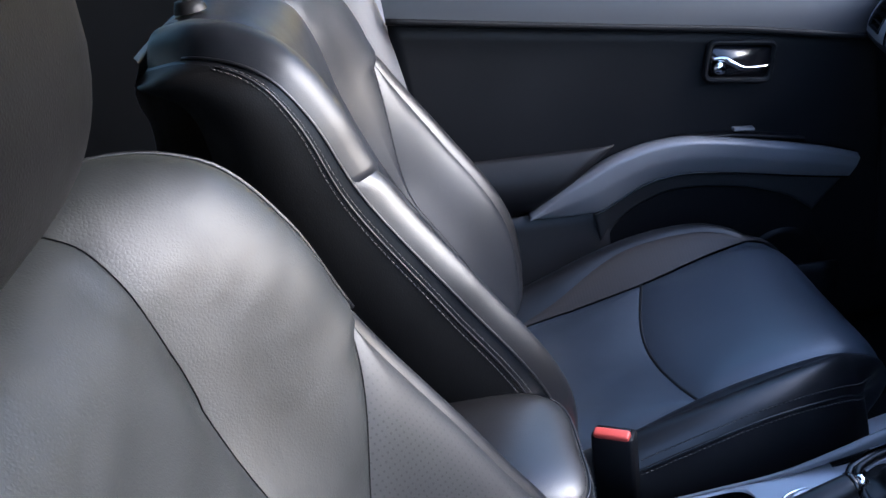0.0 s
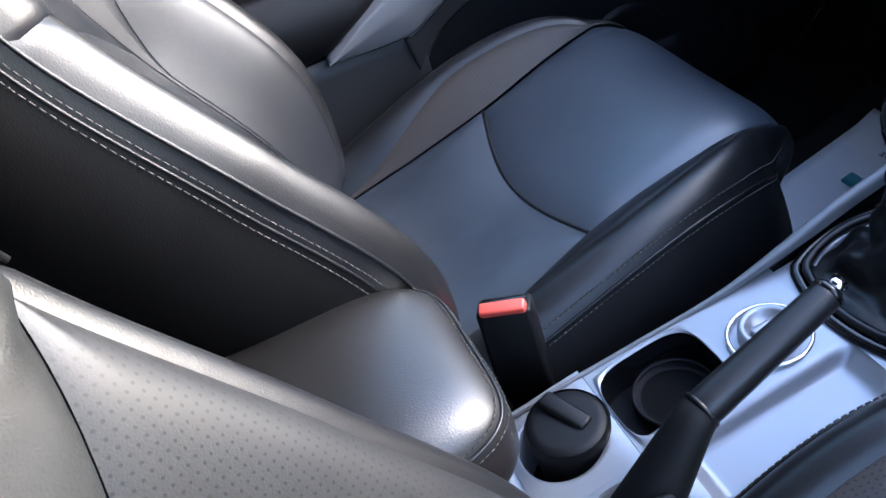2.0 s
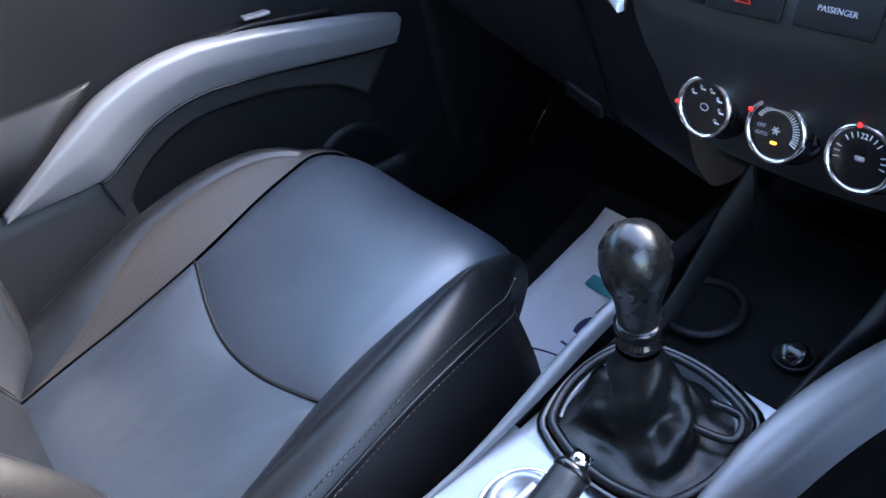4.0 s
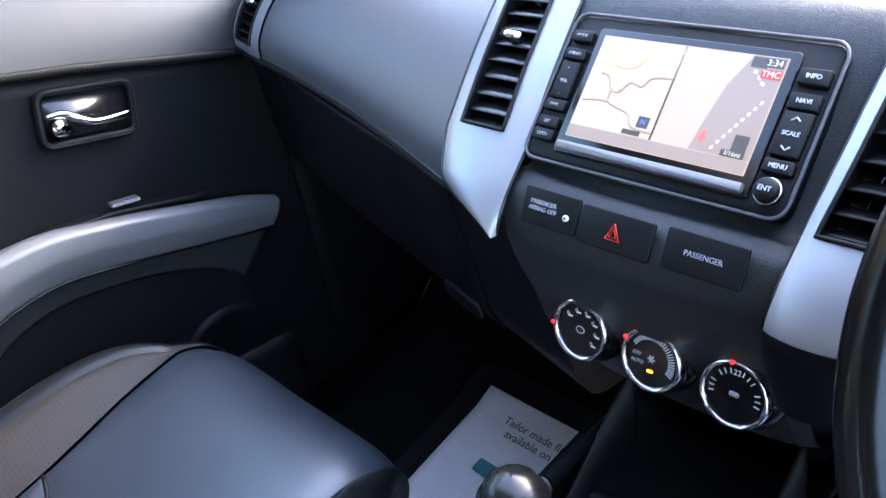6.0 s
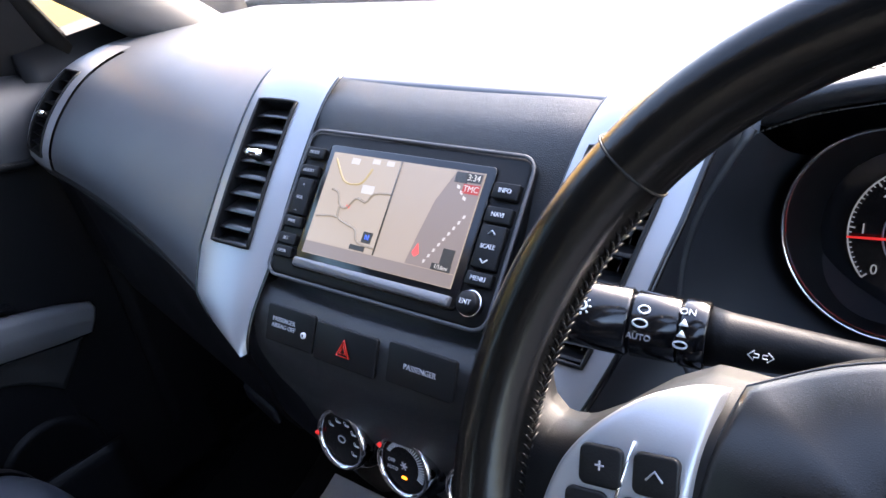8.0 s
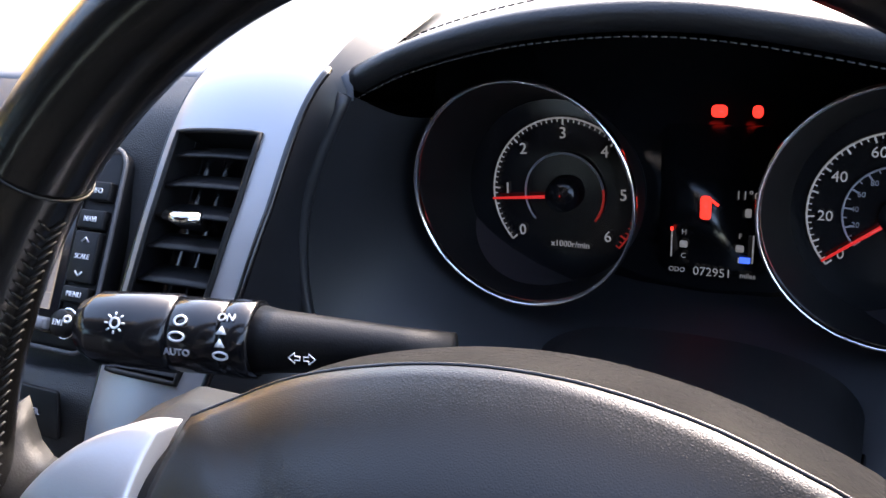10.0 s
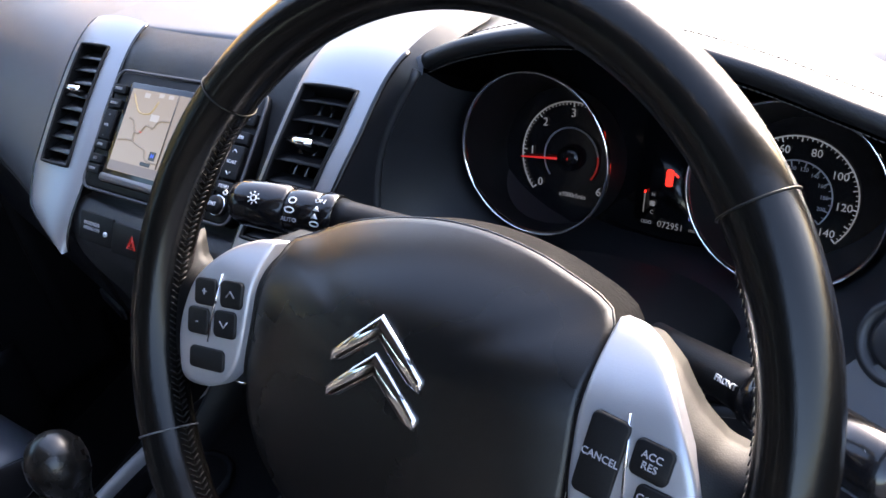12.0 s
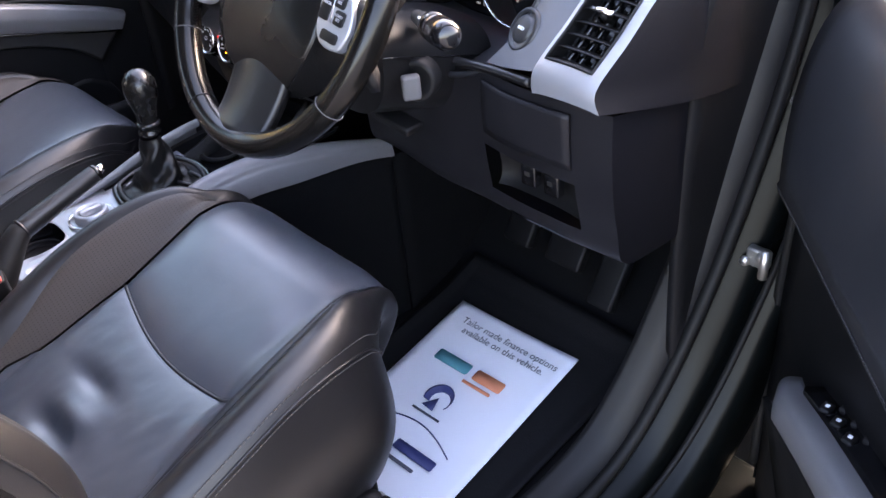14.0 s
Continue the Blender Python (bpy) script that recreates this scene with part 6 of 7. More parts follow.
# spokes and silver switch panels
PANEL = [(0.0955, 0.046), (0.107, 0.044), (0.121, 0.035), (0.135, 0.017), (0.145, -0.003), (0.149, -0.022), (0.144, -0.040), (0.137, -0.047), (0.122, -0.047), (0.108, -0.042), (0.0985, -0.029), (0.0955, -0.004), (0.0955, 0.023)]


def panel_fn(sg):
    def fn(u, v):
        x, y = curve_at(PANEL + PANEL[:1], u)
        y = y * 0.82 if sg < 0 and y > 0 else y
        if v < 0.3:
            return wp(sg * x, y, panel_z(x, y) - 0.010 + 0.009 * v / 0.3)
        f = (v - 0.3) / 0.7
        x2, y2 = lerp(x, 0.120, f), lerp(y, -0.004, f)
        return wp(sg * x2, y2, panel_z(x2, y2) - 0.001 * (1 - min(1, f * 8)) ** 2)
    return fn


def spoke_fn(sg):
    def fn(u, v):
        x = lerp(0.084, 0.1725, u)
        hi = float(np.interp(x, [0.084, 0.107, 0.121, 0.135, 0.147, 0.158, 0.166, 0.1725], [0.042, 0.042, 0.034, 0.021, 0.013, 0.011, 0.016, 0.030]))
        lo = float(np.interp(x, [0.084, 0.11, 0.137, 0.150, 0.158, 0.166, 0.1725], [-0.044, -0.047, -0.051, -0.052, -0.053, -0.060, -0.074]))
        y = lerp(lo, hi, v)
        e = abs(2 * v - 1)
        z = lerp(panel_z(min(x, 0.149), min(y, 0.04)) - 0.005, -0.001, sstep(0.142, 0.170, x)) - 0.022 * e ** 5
        return wp(sg * x, y, z)
    return fn if sg > 0 else lambda u, v: fn(u, 1 - v)


for sg in (-1, 1):
    part("spoke", sheet(spoke_fn(sg), 26, 24, 0.010), HARD, sw)
    pn = part("switch_panel", sheet(panel_fn(sg), 72, 24, closed_u=True), SILVER, sw, "silver switch panel")
    m = W
    if sg > 0:
        keys = [(0.1085, -0.004, 0.0165, 0.034, "CANCEL"), (0.1285, 0.001, 0.016, 0.0150, "ACC\nRES"), (0.1320, -0.0160, 0.016, 0.0150, "COAST\nSET"), (0.1235, -0.0355, 0.027, 0.0105, "")]
    else:
        keys = [(0.1065, 0.007, 0.0165, 0.0145, "^"), (0.1265, 0.004, 0.0165, 0.0145, "+"), (0.1085, -0.0095, 0.0165, 0.0145, "v"), (0.1295, -0.0125, 0.0165, 0.0145, "-"), (0.1190, -0.0310, 0.027, 0.0120, "")]
    for x, y, w, h, tx in keys:
        mm = m @ Matrix.Translation((sg * x, y, panel_z(x, y) - 0.0008)) @ pose(0, 0, 0, 0, 0, sg * -7)
        kb = part("button", prism(rounded(w, h, 0.003), 0.0024, 0.0009, m=mm), HARD, pn)
        if tx in ("^", "v"):
            s2 = 1 if tx == "^" else -1
            part("arrow", tube([mm @ Vector((dx, s2 * dy, 0.0026)) for dx, dy in ((-0.003, -0.0015), (0, 0.0018), (0.003, -0.0015))], 0.0004, 5), MARK_DIM, kb)
        elif tx:
            words(tx, 0.0042 if len(tx) > 1 else 0.007, MARK_DIM, mm @ Matrix.Translation((0, 0, 0.0025)), kb)
    part("panel_groove", tube([wp(sg * 0.1165, 0.016, 0.0085), wp(sg * 0.1185, 0.0, 0.0095), wp(sg * 0.1205, -0.022, 0.0092)], 0.0007, 6), CHROME, pn)
# lower spoke: two legs with a gap, gloss trim
part("lower_spoke", sheet(lambda u, v: wp(lerp(-0.050, 0.050, u) * (1 - 0.12 * v), lerp(-0.080, -0.172, v), -0.022 + 0.008 * math.sin(math.pi * u) + 0.014 * v ** 3), 14, 14, 0.014), LEATHER, sw)
part("spoke_trim", sheet(lambda u, v: wp(lerp(-0.030, 0.030, u), lerp(-0.115, -0.150, v), -0.014 + 0.006 * v + 0.003 * math.sin(math.pi * u)), 10, 8, 0.004), GLOSS, sw)
part("wheel_back", lathe([(0.055, -0.03), (0.060, -0.045), (0.055, -0.075)], 30, W), HARD, sw)

# column shroud
cs = thing("steering_column", "black plastic steering column shroud with ignition lock", "steering column", (0.37, 0.76, 0.62))


def shroud(u, v):
    a = 2 * math.pi * u
    sp = lambda x, p: math.copysign(abs(x) ** p, x)
    y = lerp(0.690, 0.86, v)
    cz = 0.636 - 0.30 * (y - 0.70)
    return Vector((0.368 + 0.082 * sp(math.cos(a), 0.75), y, cz + (0.046 if math.sin(a) > 0 else 0.085) * sp(math.sin(a), 0.8)))


part("shroud", sheet(shroud, 50, 14, closed_u=True), HARD, cs)
part("shroud_front", sheet(lambda u, v: lerp(shroud(u, 0.0), Vector((0.368, 0.684, 0.632)), v), 50, 6, closed_u=True), HARD, cs)
part("shroud_joint", tube([shroud(0.0, k / 10) + Vector((0.0008, 0, 0)) for k in range(11)], 0.0012, 6), GLOSS, cs)
ig = part("ignition_lock", lathe([(0.026, -0.016), (0.0255, 0.004), (0.022, 0.008), (0.018, 0.006), (0.001, 0.006)], 32, plane_at((0.452, 0.735, 0.598), (0.86, 0.5, 0), (0, 0.1, 1))), HARD, cs, "black ignition lock")
part("key_knob", box(0.014, 0.022, 0.030, 0.004, at=(0.466, 0.714, 0.600), turn=pose(0, 0, 0, 0, 0, -30)), TRIM, ig)
part("adjust_lever", box(0.06, 0.03, 0.012, 0.004, at=(0.40, 0.74, 0.528), turn=pose(0, 0, 0, 0, 10, 5)), HARD, cs)


def stalk(name, label, a, b, side):
    """A control stalk from a on the column to its tip b, in steps with rings."""
    t = thing(name, label, "control stalk", tuple(a), group="control stalks")
    a, b = Vector(a), Vector(b)
    at = lambda f: lerp(a, b, f)
    part("arm", tube([at(-0.15), at(0.0), at(0.36), at(0.42)], [0.0085, 0.0092, 0.0125, 0.0138], 20), HARD, t)
    part("ring", tube([at(0.42), at(0.43), at(0.50), at(0.51)], [0.0140, 0.0158, 0.0158, 0.0148], 24), GLOSS, t)
    part("sleeve", tube([at(0.51), at(0.52), at(0.66), at(0.67)], [0.0140, 0.0152, 0.0155, 0.0145], 24), GLOSS, t)
    part("end", tube([at(0.67), at(0.685), at(0.93), at(0.985), at(1.0)], [0.0140, 0.0162, 0.0155, 0.0120, 0.006], 24), GLOSS, t)
    return t, at


lt, la = stalk("light_stalk", "glossy black light stalk with white symbols", (0.292, 0.742, 0.708), (0.160, 0.709, 0.724), -1)
ld = (la(1.0) - la(0.0)).normalized()


def on_stalk(at, d, f, up, base=45.0, r=0.0164):
    """A plane on a stalk's skin, turned round it by up."""
    a = radians(base + 48.0 * up)
    return plane_at(at(f) + Vector((0, -math.cos(a), math.sin(a))) * r, d, (0, math.sin(a), math.cos(a)))


lm = lambda f, up=0.0: on_stalk(la, -ld if ld.x < 0 else ld, f, up)
sun_m = lm(0.80, 0.1)
part("sun_symbol", merge(tube([sun_m @ Vector((0.0020 * math.cos(a), 0.0020 * math.sin(a), 0)) for a in [2 * math.pi * k / 14 for k in range(14)]], 0.0005, 5, closed=True),
                         *[tube([sun_m @ Vector((0.003 * math.cos(a), 0.003 * math.sin(a), 0)), sun_m @ Vector((0.0044 * math.cos(a), 0.0044 * math.sin(a), 0))], 0.0004, 5) for a in [2 * math.pi * k / 8 for k in range(8)]]), MARK, lt)
for f, up, w, h in ((0.955, 0.1, 0.003, 0.0025), (0.60, 0.32, 0.005, 0.004), (0.60, -0.15, 0.0065, 0.0035), (0.465, -0.62, 0.006, 0.0032)):
    part("symbol", tube([lm(f, up) @ Vector((w / 2 * math.cos(a), h / 2 * math.sin(a), 0)) for a in [2 * math.pi * k / 12 for k in range(12)]], 0.0005, 5, closed=True), MARK, lt)
words("AUTO", 0.0040, MARK_DIM, lm(0.60, -0.62), lt)
words("ON", 0.0046, MARK, lm(0.465, 0.50), lt)
for k in range(2):
    q = lm(0.465, 0.12 - 0.36 * k)
    part("symbol", prism([(-0.0022, -0.0016), (0.0022, -0.0016), (0, 0.0018)], 0.0003, m=q), MARK, lt)
for dx in (-0.0028, 0.0028):
    q = lm(0.22, -0.5) @ Matrix.Translation((dx, 0, 0))
    part("indicator_arrow", tube([q @ Vector((s * x, y, 0)) for s in (1 if dx > 0 else -1,) for x, y in ((0.0025, 0), (0.0, 0.0022), (0.0, 0.0008), (-0.002, 0.0008), (-0.002, -0.0008), (0.0, -0.0008), (0.0, -0.0022))], 0.0003, 5, closed=True), MARK, lt)
rt, ra = stalk("wiper_stalk", "glossy black wiper stalk with white symbols", (0.455, 0.748, 0.668), (0.578, 0.680, 0.695), 1)
rdv = (ra(1.0) - ra(0.0)).normalized()
rm = lambda f, up=0.0: on_stalk(ra, rdv, f, up, 40.0, 0.0162)
words("REAR", 0.0050, MARK, rm(0.84, -0.45), rt)
part("rear_wiper_symbol", tube([rm(0.84, 0.2) @ Vector(p) for p in ((-0.003, -0.002, 0), (-0.0038, 0.0028, 0), (0.0038, 0.0028, 0), (0.003, -0.002, 0))], 0.0005, 5, closed=True), MARK, rt)
words("FRONT", 0.0046, MARK, rm(0.30), rt)
for k, tx in enumerate(("MIST", "OFF", "AUTO", "LO", "HI")):
    words(tx, 0.0034, MARK, rm(0.46, 0.52 - 0.26 * k), rt)


# ---- passenger door ----
pd = thing("passenger_door", "closed black passenger door with silver arm rest", "car door", (-0.75, 0.40, 0.0))
RIDGE = [(-0.10, 0.850), (0.134, 0.795), (0.30, 0.757), (0.47, 0.718), (0.66, 0.676), (0.84, 0.628), (0.96, 0.60)]


def ridge_z(y):
    return float(np.interp(y, [p[0] for p in RIDGE], [p[1] for p in RIDGE]))


part("upper_roll", sheet(lambda u, v: Vector((-0.700 - 0.030 * (1 - math.cos(u * 1.5)) - 0.02 * u, lerp(0.10, 1.02, v), ridge_z(lerp(0.10, 1.02, v)) + 0.006 + 0.115 * math.sin(u * 1.57) * (1 - 0.10 * v))), 14, 40), SOFT, pd, "soft dark upper door roll")
part("roll_lip", tube([(-0.702, y, ridge_z(y) + 0.004) for y in [lerp(0.10, 0.95, k / 40) for k in range(41)]], 0.006, 8), DOOR, pd)
part("lip_stitching", stitches([Vector((-0.6955, lerp(0.11, 0.92, k / 40), ridge_z(lerp(0.11, 0.92, k / 40)) + 0.007)) for k in range(41)], 0.005, 0.0034), THREAD_DARK, pd)


part("panel", sheet(lambda u, v: Vector((-0.722 - 0.004 * math.sin(u * 3), lerp(0.10, 0.98, v), lerp(ridge_z(lerp(0.10, 0.98, v)), 0.06, u))), 24, 40, 0.02), DOOR, pd)
ARM_TOP = [(0.272, 0.430), (0.341, 0.468), (0.385, 0.488), (0.430, 0.506), (0.490, 0.517), (0.550, 0.516), (0.610, 0.503), (0.674, 0.485), (0.794, 0.446), (0.850, 0.422)]
ARM_LOW = [(0.272, 0.424), (0.340, 0.416), (0.394, 0.413), (0.430, 0.428), (0.480, 0.448), (0.540, 0.454), (0.600, 0.444), (0.660, 0.429), (0.777, 0.398), (0.835, 0.385)]
ARCH_LINE = [(0.395, 0.330), (0.415, 0.368), (0.445, 0.394), (0.480, 0.410), (0.520, 0.419), (0.560, 0.418), (0.610, 0.409), (0.660, 0.396), (0.730, 0.365), (0.775, 0.325)]


def arm_fn(u, v):
    """The silver face: a rounded top lip that turns into the broad face below."""
    (y0, z0), (y1, z1) = curve_at(ARM_TOP, v), curve_at(ARM_LOW, v)
    grow = sstep(0.0, 0.25, v) * (1 - sstep(0.85, 1.0, v))
    f = max(0.0, (u - 0.28) / 0.72)
    x = float(np.interp(u, [0, 0.14, 0.28, 0.6, 1.0], [-0.718, -0.700, -0.690, -0.690, -0.697])) + 0.006 * grow * math.sin(math.pi * u)
    lift = float(np.interp(u, [0, 0.14, 0.28], [-0.002, 0.003, -0.004]))
    return Vector((x, lerp(y0, y1, f), lerp(z0, z1, f) + lift * (1 - f)))


part("armrest", sheet(arm_fn, 24, 70, 0.004), SATIN, pd, "curved silver arm rest")
part("armrest_lower", sheet(lambda u, v: Vector((-0.703 - 0.008 * u, lerp(curve_at(ARM_LOW, lerp(0.2, 0.97, v))[0], curve_at(ARCH_LINE, v)[0], u), lerp(curve_at(ARM_LOW, lerp(0.2, 0.97, v))[1] - 0.003, curve_at(ARCH_LINE, v)[1], u))), 8, 50, 0.006), TRIM_DARK, pd, "grey ledge under the arm rest")
part("armrest_joint", tube([Vector((-0.699, curve_at(ARM_LOW, lerp(0.2, 0.98, k / 40))[0], curve_at(ARM_LOW, lerp(0.2, 0.98, k / 40))[1] - 0.002)) for k in range(41)], 0.002, 6), GLOSS, pd)
part("panel_rear", sheet(lambda u, v: Vector((-0.709, lerp(0.10, lerp(0.412, 0.40, u), v), lerp(lerp(0.437, 0.418, v), 0.10, u))), 10, 10, 0.008), TRIM_DARK, pd, "dark grey lower door panel")
part("armrest_pad", sheet(lambda u, v: Vector((-0.716 + 0.030 * math.sin(0.15 + u * 2.75) ** 0.7 * (1 - 0.35 * sstep(0.9, 1, v)), lerp(0.10, lerp(0.435, 0.285, u), v), lerp(lerp(0.556, 0.525, v), lerp(0.428, 0.436, v), u))), 18, 30, 0.006), HARD, pd, "padded black elbow rest")
part("grip_cup", sheet(lambda u, v: Vector((lerp(-0.722, -0.708, u), lerp(0.44, 0.565, v), 0.500 - 0.020 * math.sin(math.pi * u) * math.sin(math.pi * v))), 8, 12, 0.004), DOOR, pd)
part("switch_plate", sheet(lambda u, v: Vector((lerp(-0.722, -0.702, u), lerp(0.545, 0.76, v), float(np.interp(lerp(0.565, 0.76, v), [0.55, 0.65, 0.77], [0.516, 0.503, 0.468])) + 0.001)), 6, 14, 0.006), DOOR, pd)
part("window_switch", box(0.016, 0.038, 0.006, 0.003, at=(-0.709, 0.655, 0.508), turn=pose(0, 0, 0, -10)), TRIM, pd, "small grey window switch")
# flat near-black sheet in place of the shaded hollow below the arch
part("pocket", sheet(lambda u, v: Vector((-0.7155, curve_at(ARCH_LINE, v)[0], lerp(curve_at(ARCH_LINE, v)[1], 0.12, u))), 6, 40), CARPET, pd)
part("door_bin", sheet(lambda u, v: Vector((-0.66 - 0.03 * math.sin(v * 3.1), lerp(0.10, 0.80, v), lerp(0.24, 0.06, u))), 8, 24, 0.008), DOOR, pd)
part("speaker", lathe([(0.001, 0.004), (0.065, 0.006), (0.075, 0.012), (0.08, 0.0)], 36, plane_at((-0.718, 0.72, 0.22), (0, 1, 0), (0, 0, 1))), DOOR, pd)
bm_ = plane_at((-0.718, 0.655, 0.6245), (0, 1, -0.21), (0, 0.21, 1))
bz = part("handle_bezel", tube([bm_ @ Vector((x, y, 0.004)) for x, y in rounded(0.110, 0.062, 0.012)], 0.0045, 8, closed=True), DOOR, pd, "dark plastic handle bezel")
part("handle_cup", prism(rounded(0.108, 0.060, 0.012), 0.002, m=bm_), GLOSS, bz)
part("bezel_edge", tube([bm_ @ Vector((x, y, 0.009)) for x, y in rounded(0.112, 0.064, 0.012)], 0.0010, 6, closed=True), HARD, bz)
part("lever", tube([bm_ @ Vector(p) for p in ((-0.048, 0.004, 0.008), (-0.030, 0.006, 0.012), (-0.018, 0.000, 0.018), (0.0, -0.007, 0.021), (0.030, -0.006, 0.020), (0.046, -0.004, 0.016))], [0.004, 0.006, 0.0065, 0.006, 0.006, 0.004], 12, steps=28, flat=0.8), CHROME, bz, "chrome door release lever")
part("lock_knob", tube([bm_ @ Vector((-0.034, -0.010, 0.003)), bm_ @ Vector((-0.034, -0.010, 0.014))], [0.012, 0.010], 18), CHROME, bz)
pg = part("pane", slab([(-0.752, -0.05, 0.905), (-0.752, 0.98, 0.70), (-0.72, 0.90, 0.86), (-0.66, 0.42, 1.20), (-0.66, -0.10, 1.235)], 0.004), TINTED, pd, smooth=False)
pg.visible_shadow = False
part("window_seal", tube([(-0.752, -0.05, 0.912), (-0.752, 0.98, 0.705)], 0.007, 8), RUBBER, pd)
part("window_frame", tube([(-0.752, -0.06, 0.90), (-0.72, -0.09, 1.05), (-0.66, -0.10, 1.235), (-0.66, 0.42, 1.20), (-0.72, 0.90, 0.86), (-0.752, 0.99, 0.70)], 0.016, 8), RUBBER, pd)
part("mirror_sail", slab([(-0.745, 0.80, 0.745), (-0.745, 1.02, 0.70), (-0.70, 0.86, 0.88)], 0.006), HARD, pd, smooth=False)
# outside mirror
om = thing("wing_mirror", "black wing mirror outside the passenger window", "wing mirror", (-0.86, 0.86, 0.74))
OMM = plane_at((-0.875, 0.80, 0.825), (1, 0.28, 0), (0.0, 0.1, 1))


def mirror_fn(u, v):
    a, b = 2 * math.pi * u, math.pi / 2 * v
    sp = lambda x, p: math.copysign(abs(x) ** p, x)
    return OMM @ Vector((0.098 * math.cos(b) ** 0.6 * sp(math.cos(a), 0.6), 0.068 * math.cos(b) ** 0.6 * sp(math.sin(a), 0.6), -0.08 * math.sin(b)))


part("housing", sheet(mirror_fn, 40, 14, closed_u=True), PAINT, om)
part("rim", tube([mirror_fn(k / 40, 0) for k in range(40)], 0.006, 8, closed=True), RUBBER, om)
part("glass", prism([(0.9 * (OMM.inverted() @ mirror_fn(k / 40, 0)).x, 0.88 * (OMM.inverted() @ mirror_fn(k / 40, 0)).y) for k in range(40)], 0.003, m=OMM @ Matrix.Translation((0, 0, -0.008))), CHROME, om, "mirror glass")
part("arm", tube([(-0.80, 0.87, 0.755), (-0.755, 0.90, 0.745)], 0.02, 10), PAINT, om)

# ---- open driver door ----
dd = thing("driver_door", "wide open black driver door with silver arm rest", "car door", (0.86, 1.0, 0.0))
DD = plane_at((0.805, 1.02, -0.05), (0.67, -0.74, 0), (0, 0, 1))  # x along the door, y up, z towards the cabin
dpt = lambda x, y, z: DD @ Vector((x, y, z))
part("door_shell", sheet(lambda u, v: dpt(lerp(-0.02, 1.05, u), lerp(-0.12, 0.82, v), -0.07), 10, 10, 0.05), PAINT, dd)
part("panel", sheet(lambda u, v: dpt(lerp(0.0, 1.0, u), lerp(-0.06, 0.70, v), 0.0 + 0.006 * math.sin(u * 3) + 0.010 * math.sin(v * 3)), 20, 20, 0.05), DOOR, dd)
part("upper_roll", sheet(lambda u, v: dpt(lerp(0.10, 1.0, v) - 0.05 * math.sin(u * 1.57) * (1 - v), 0.565 + 0.05 * v + 0.19 * math.sin(u * 1.57), 0.056 - 0.066 * (1 - math.cos(u * 1.57))), 14, 30, 0.006), SOFT, dd, "soft dark upper door roll")
part("roll_end", sheet(lambda u, v: dpt(0.10 - 0.05 * math.sin(u * 1.57) - 0.003 * v, lerp(0.565, 0.565 + 0.19 * math.sin(u * 1.57), v), lerp(-0.01, 0.056 - 0.066 * (1 - math.cos(u * 1.57)), v)), 14, 8), DOOR, dd)
part("roll_lip", tube([dpt(x, 0.558 + 0.05 * x, 0.052) for x in (0.09, 0.5, 1.0)], 0.010, 8), SOFT, dd)
part("lip_stitching", stitches([dpt(0.10 + x * 0.045, 0.5645 + 0.00225 * x, 0.0625) for x in range(20)], 0.005, 0.0034), THREAD_DARK, dd)


def arm_h(x):
    return float(np.interp(x, [0.17, 0.30, 0.45, 1.0], [0.365, 0.415, 0.465, 0.50]))


ARM_SECTION = [(0.034, 0.0), (0.054, 0.001), (0.064, -0.006), (0.067, -0.020), (0.066, -0.040)]


def drv_arm(u, v):
    x = lerp(0.175, 0.95, v)
    z, h = curve_at(ARM_SECTION, u)
    return dpt(x, arm_h(x) + h, 0.01 + (z - 0.01) * lerp(0.75, 1.0, sstep(0.0, 0.05, v)))


part("armrest", sheet(drv_arm, 14, 40, 0.004), SATIN, dd, "silver edged arm rest")
part("armrest_end", sheet(lambda u, v: drv_arm(u, 0.0) * v + dpt(0.18, 0.32, 0.01) * (1 - v), 14, 5), DOOR, dd)
part("armrest_lower", sheet(lambda u, v: dpt(lerp(0.165, 0.95, v), arm_h(lerp(0.175, 0.95, v)) - 0.040 - 0.20 * u, lerp(0.064, 0.02, u)), 8, 20, 0.006), DOOR, dd)
part("switch_plate", sheet(lambda u, v: dpt(lerp(0.20, 0.50, v), arm_h(lerp(0.20, 0.50, v)) + 0.003 * math.sin(v * 3), lerp(0.0, 0.040, u)), 6, 14, 0.006), GLOSS, dd)
for i in range(2):
    for j in range(3):
        part("window_switch", box(0.012, 0.016, 0.006, 0.003, at=dpt(0.26 + 0.032 * j, arm_h(0.26 + 0.032 * j) + 0.004, 0.010 + 0.019 * i)), HARD, dd)
        part("marking", box(0.004, 0.004, 0.0008, 0, at=dpt(0.26 + 0.032 * j, arm_h(0.26 + 0.032 * j) + 0.0074, 0.010 + 0.019 * i)), MARK, dd, smooth=False)
part("front_edge", sheet(lambda u, v: dpt(-0.02, lerp(-0.02, 0.78, v), lerp(-0.07, 0.0, u)), 4, 10), PAINT, dd)
part("edge_seal", tube([dpt(0.0, 0.04, 0.01), dpt(0.0, 0.40, 0.012), dpt(0.005, 0.72, 0.0)], 0.007, 8, steps=12), RUBBER, dd)

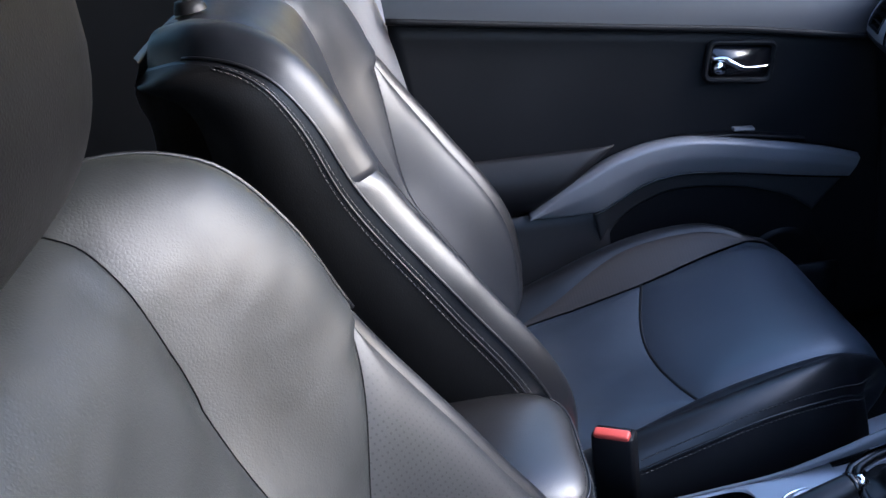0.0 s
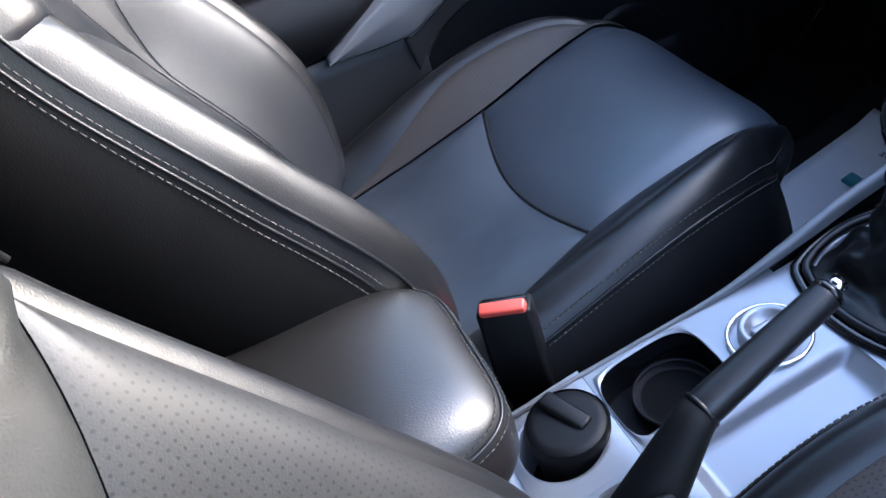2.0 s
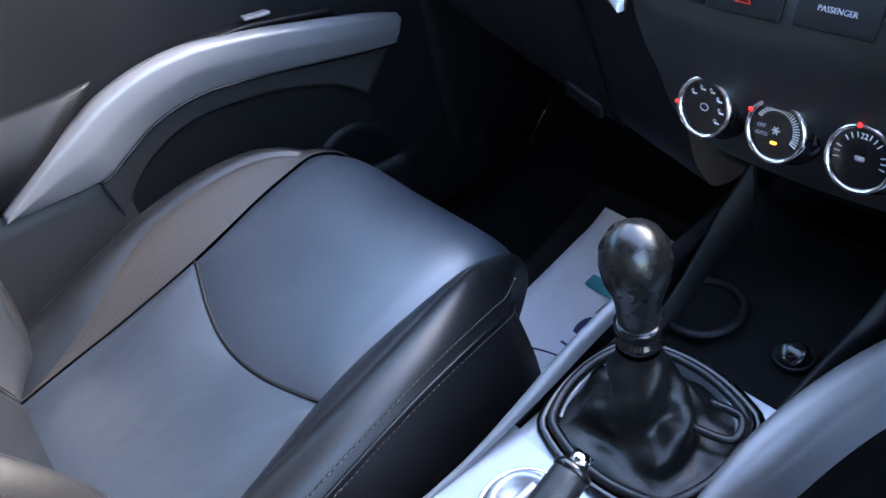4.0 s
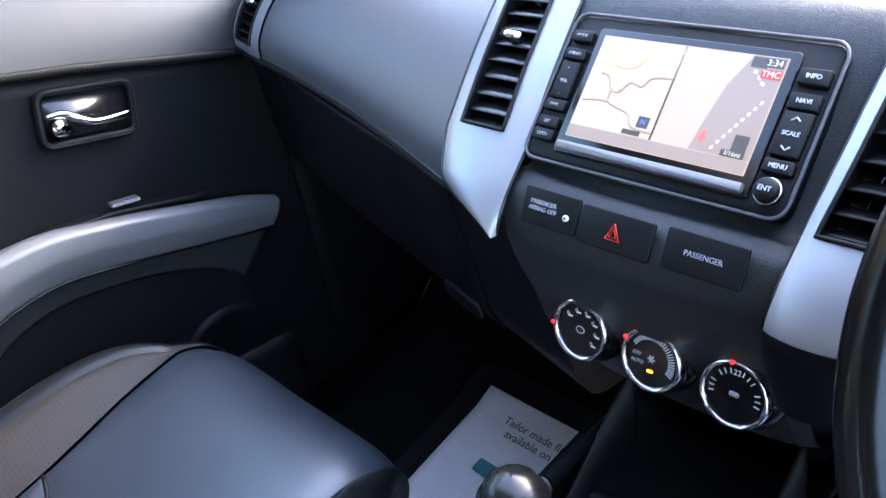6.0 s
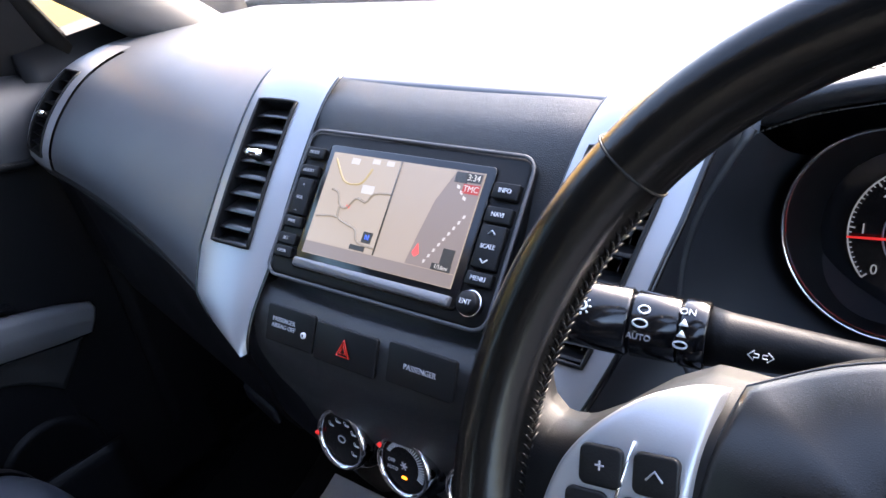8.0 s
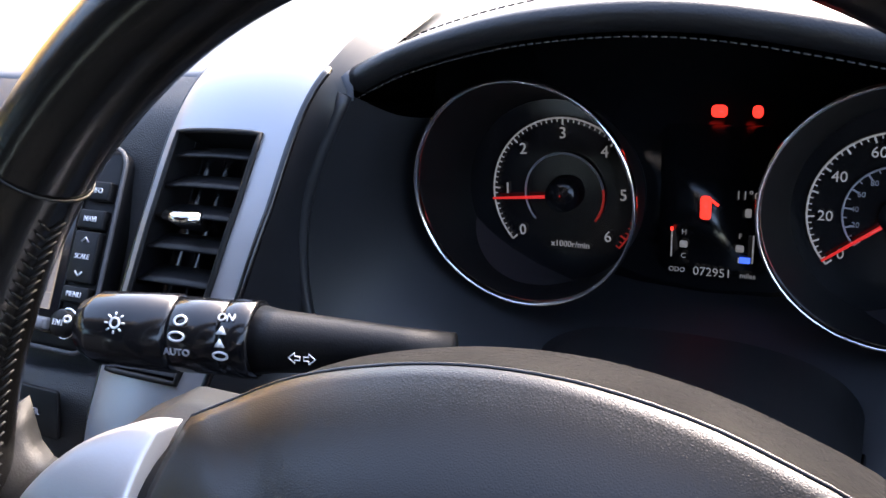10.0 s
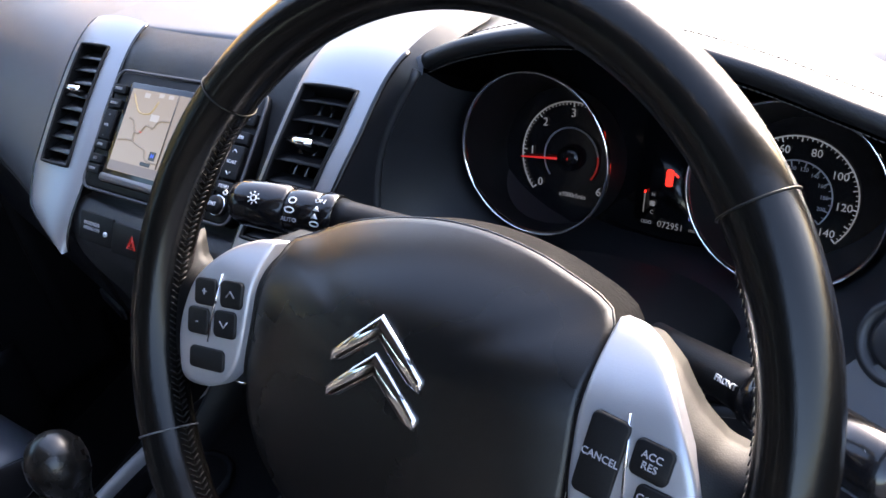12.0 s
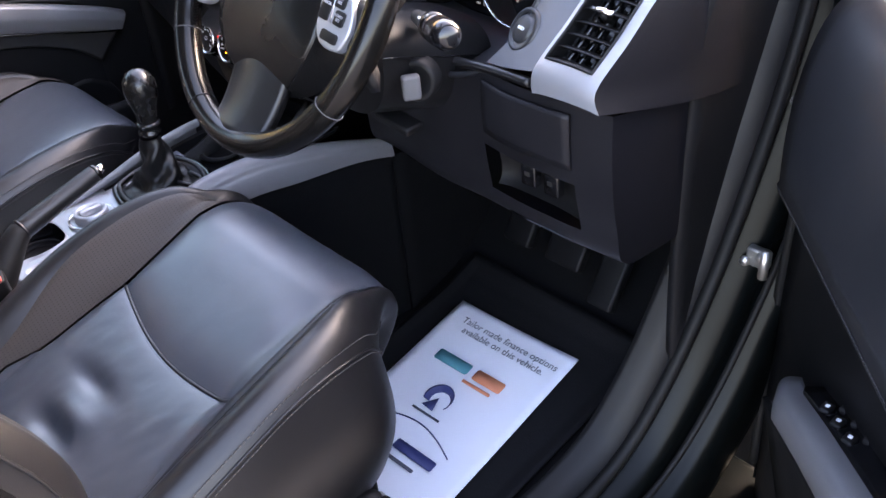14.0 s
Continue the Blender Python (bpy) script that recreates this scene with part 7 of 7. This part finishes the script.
# ---- paper mats and pedals ----
def paper(cx, label, front, back, w0, w1, yaw=0.0):
    """A printed paper mat lying on the footwell floor."""
    t = thing("paper_mat", label, "paper mat", (cx, 0.8, 0.0), group="paper mats")
    on = lambda x, y, up=0.0: Vector((cx + x * math.cos(yaw) - (y - 0.8) * math.sin(yaw), y + x * math.sin(yaw), floor_z(y + x * math.sin(yaw)) + 0.0135 + up))
    part("sheet", sheet(lambda u, v: on(lerp(w0, w1, u), lerp(back, front, v), 0.002 * math.sin(u * 4 + v * 3)), 16, 40, 0.0008), PAPER, t)
    def plane(x, y):
        return plane_at(on(x, y, 0.004), on(x + 0.01, y) - on(x, y), on(x, y + 0.02) - on(x, y - 0.02))
    words("Tailor made finance options\navailable on this vehicle.", 0.0185, INK_GREY, plane((w0 + w1) / 2 + 0.01, front - 0.045), t, depth=0.0002)
    m = plane((w0 + w1) / 2, front - 0.115)
    part("logo_bar", prism(rounded(0.075, 0.022, 0.004), 0.0006, m=m @ Matrix.Translation((-0.045, 0, 0))), INK_TEAL, t)
    part("logo_bar", prism(rounded(0.060, 0.022, 0.004), 0.0006, m=m @ Matrix.Translation((0.035, 0, 0))), INK_ORANGE, t)
    part("logo_bar", prism(rounded(0.060, 0.006, 0.002), 0.0006, m=m @ Matrix.Translation((0.025, -0.021, 0))), INK_ORANGE, t)
    m = plane((w0 + w1) / 2 - 0.01, front - 0.185)
    part("logo_ring", tube([m @ Vector((0.022 * math.cos(radians(a)), 0.022 * math.sin(radians(a)), 0.0)) for a in range(-30, 215, 8)], 0.0075, 6, flat=0.08), INK, t)
    part("logo_wedge", prism([(-0.020, -0.022), (0.006, -0.024), (-0.002, 0.002)], 0.0006, m=m), INK, t)
    part("print_bar", prism(rounded(0.06, 0.004, 0.001), 0.0006, m=m @ Matrix.Translation((0, -0.033, 0))), INK_GREY, t)
    m = plane((w0 + w1) / 2, front - 0.275)
    part("print_arc", tube([m @ Vector((lerp(-0.10, 0.08, k / 20), 0.012 + 0.028 * math.sin(k / 20 * 3.0), 0)) for k in range(21)], 0.0012, 6, flat=0.3), INK, t)
    part("print_bar", prism(rounded(0.055, 0.018, 0.004), 0.0006, m=m @ Matrix.Translation((-0.06, -0.008, 0))), INK, t)
    part("print_bar", prism(rounded(0.085, 0.018, 0.004), 0.0006, m=m @ Matrix.Translation((0.03, -0.008, 0))), INK, t)
    part("print_bar", prism(rounded(0.10, 0.006, 0.002), 0.0006, m=m @ Matrix.Translation((0.0, -0.032, 0))), INK_GREY, t)
    return t


paper(0.392, "white printed paper mat on the driver footwell floor", 0.955, 0.52, -0.135, 0.125, 0.05)
paper(-0.365, "white printed paper mat on the passenger footwell floor", 1.005, 0.60, -0.135, 0.175, 0.0)
for x, w, nm in ((0.30, 0.060, "clutch_pedal"), (0.405, 0.075, "brake_pedal"), (0.50, 0.050, "accelerator_pedal")):
    tp = thing(nm, "black rubber pedal on a dark steel arm", "pedal", (x, 1.06, 0.12), group="pedals")
    part("pad", box(w, 0.022, 0.05 if nm != "accelerator_pedal" else 0.12, 0.006, at=(x, 1.055, 0.165), turn=pose(0, 0, 0, -32)), DOOR, tp)
    part("arm", tube([(x, 1.068, 0.17), (x, 1.12, 0.26), (x, 1.13, 0.42)], 0.009, 8, steps=10), DOOR, tp)
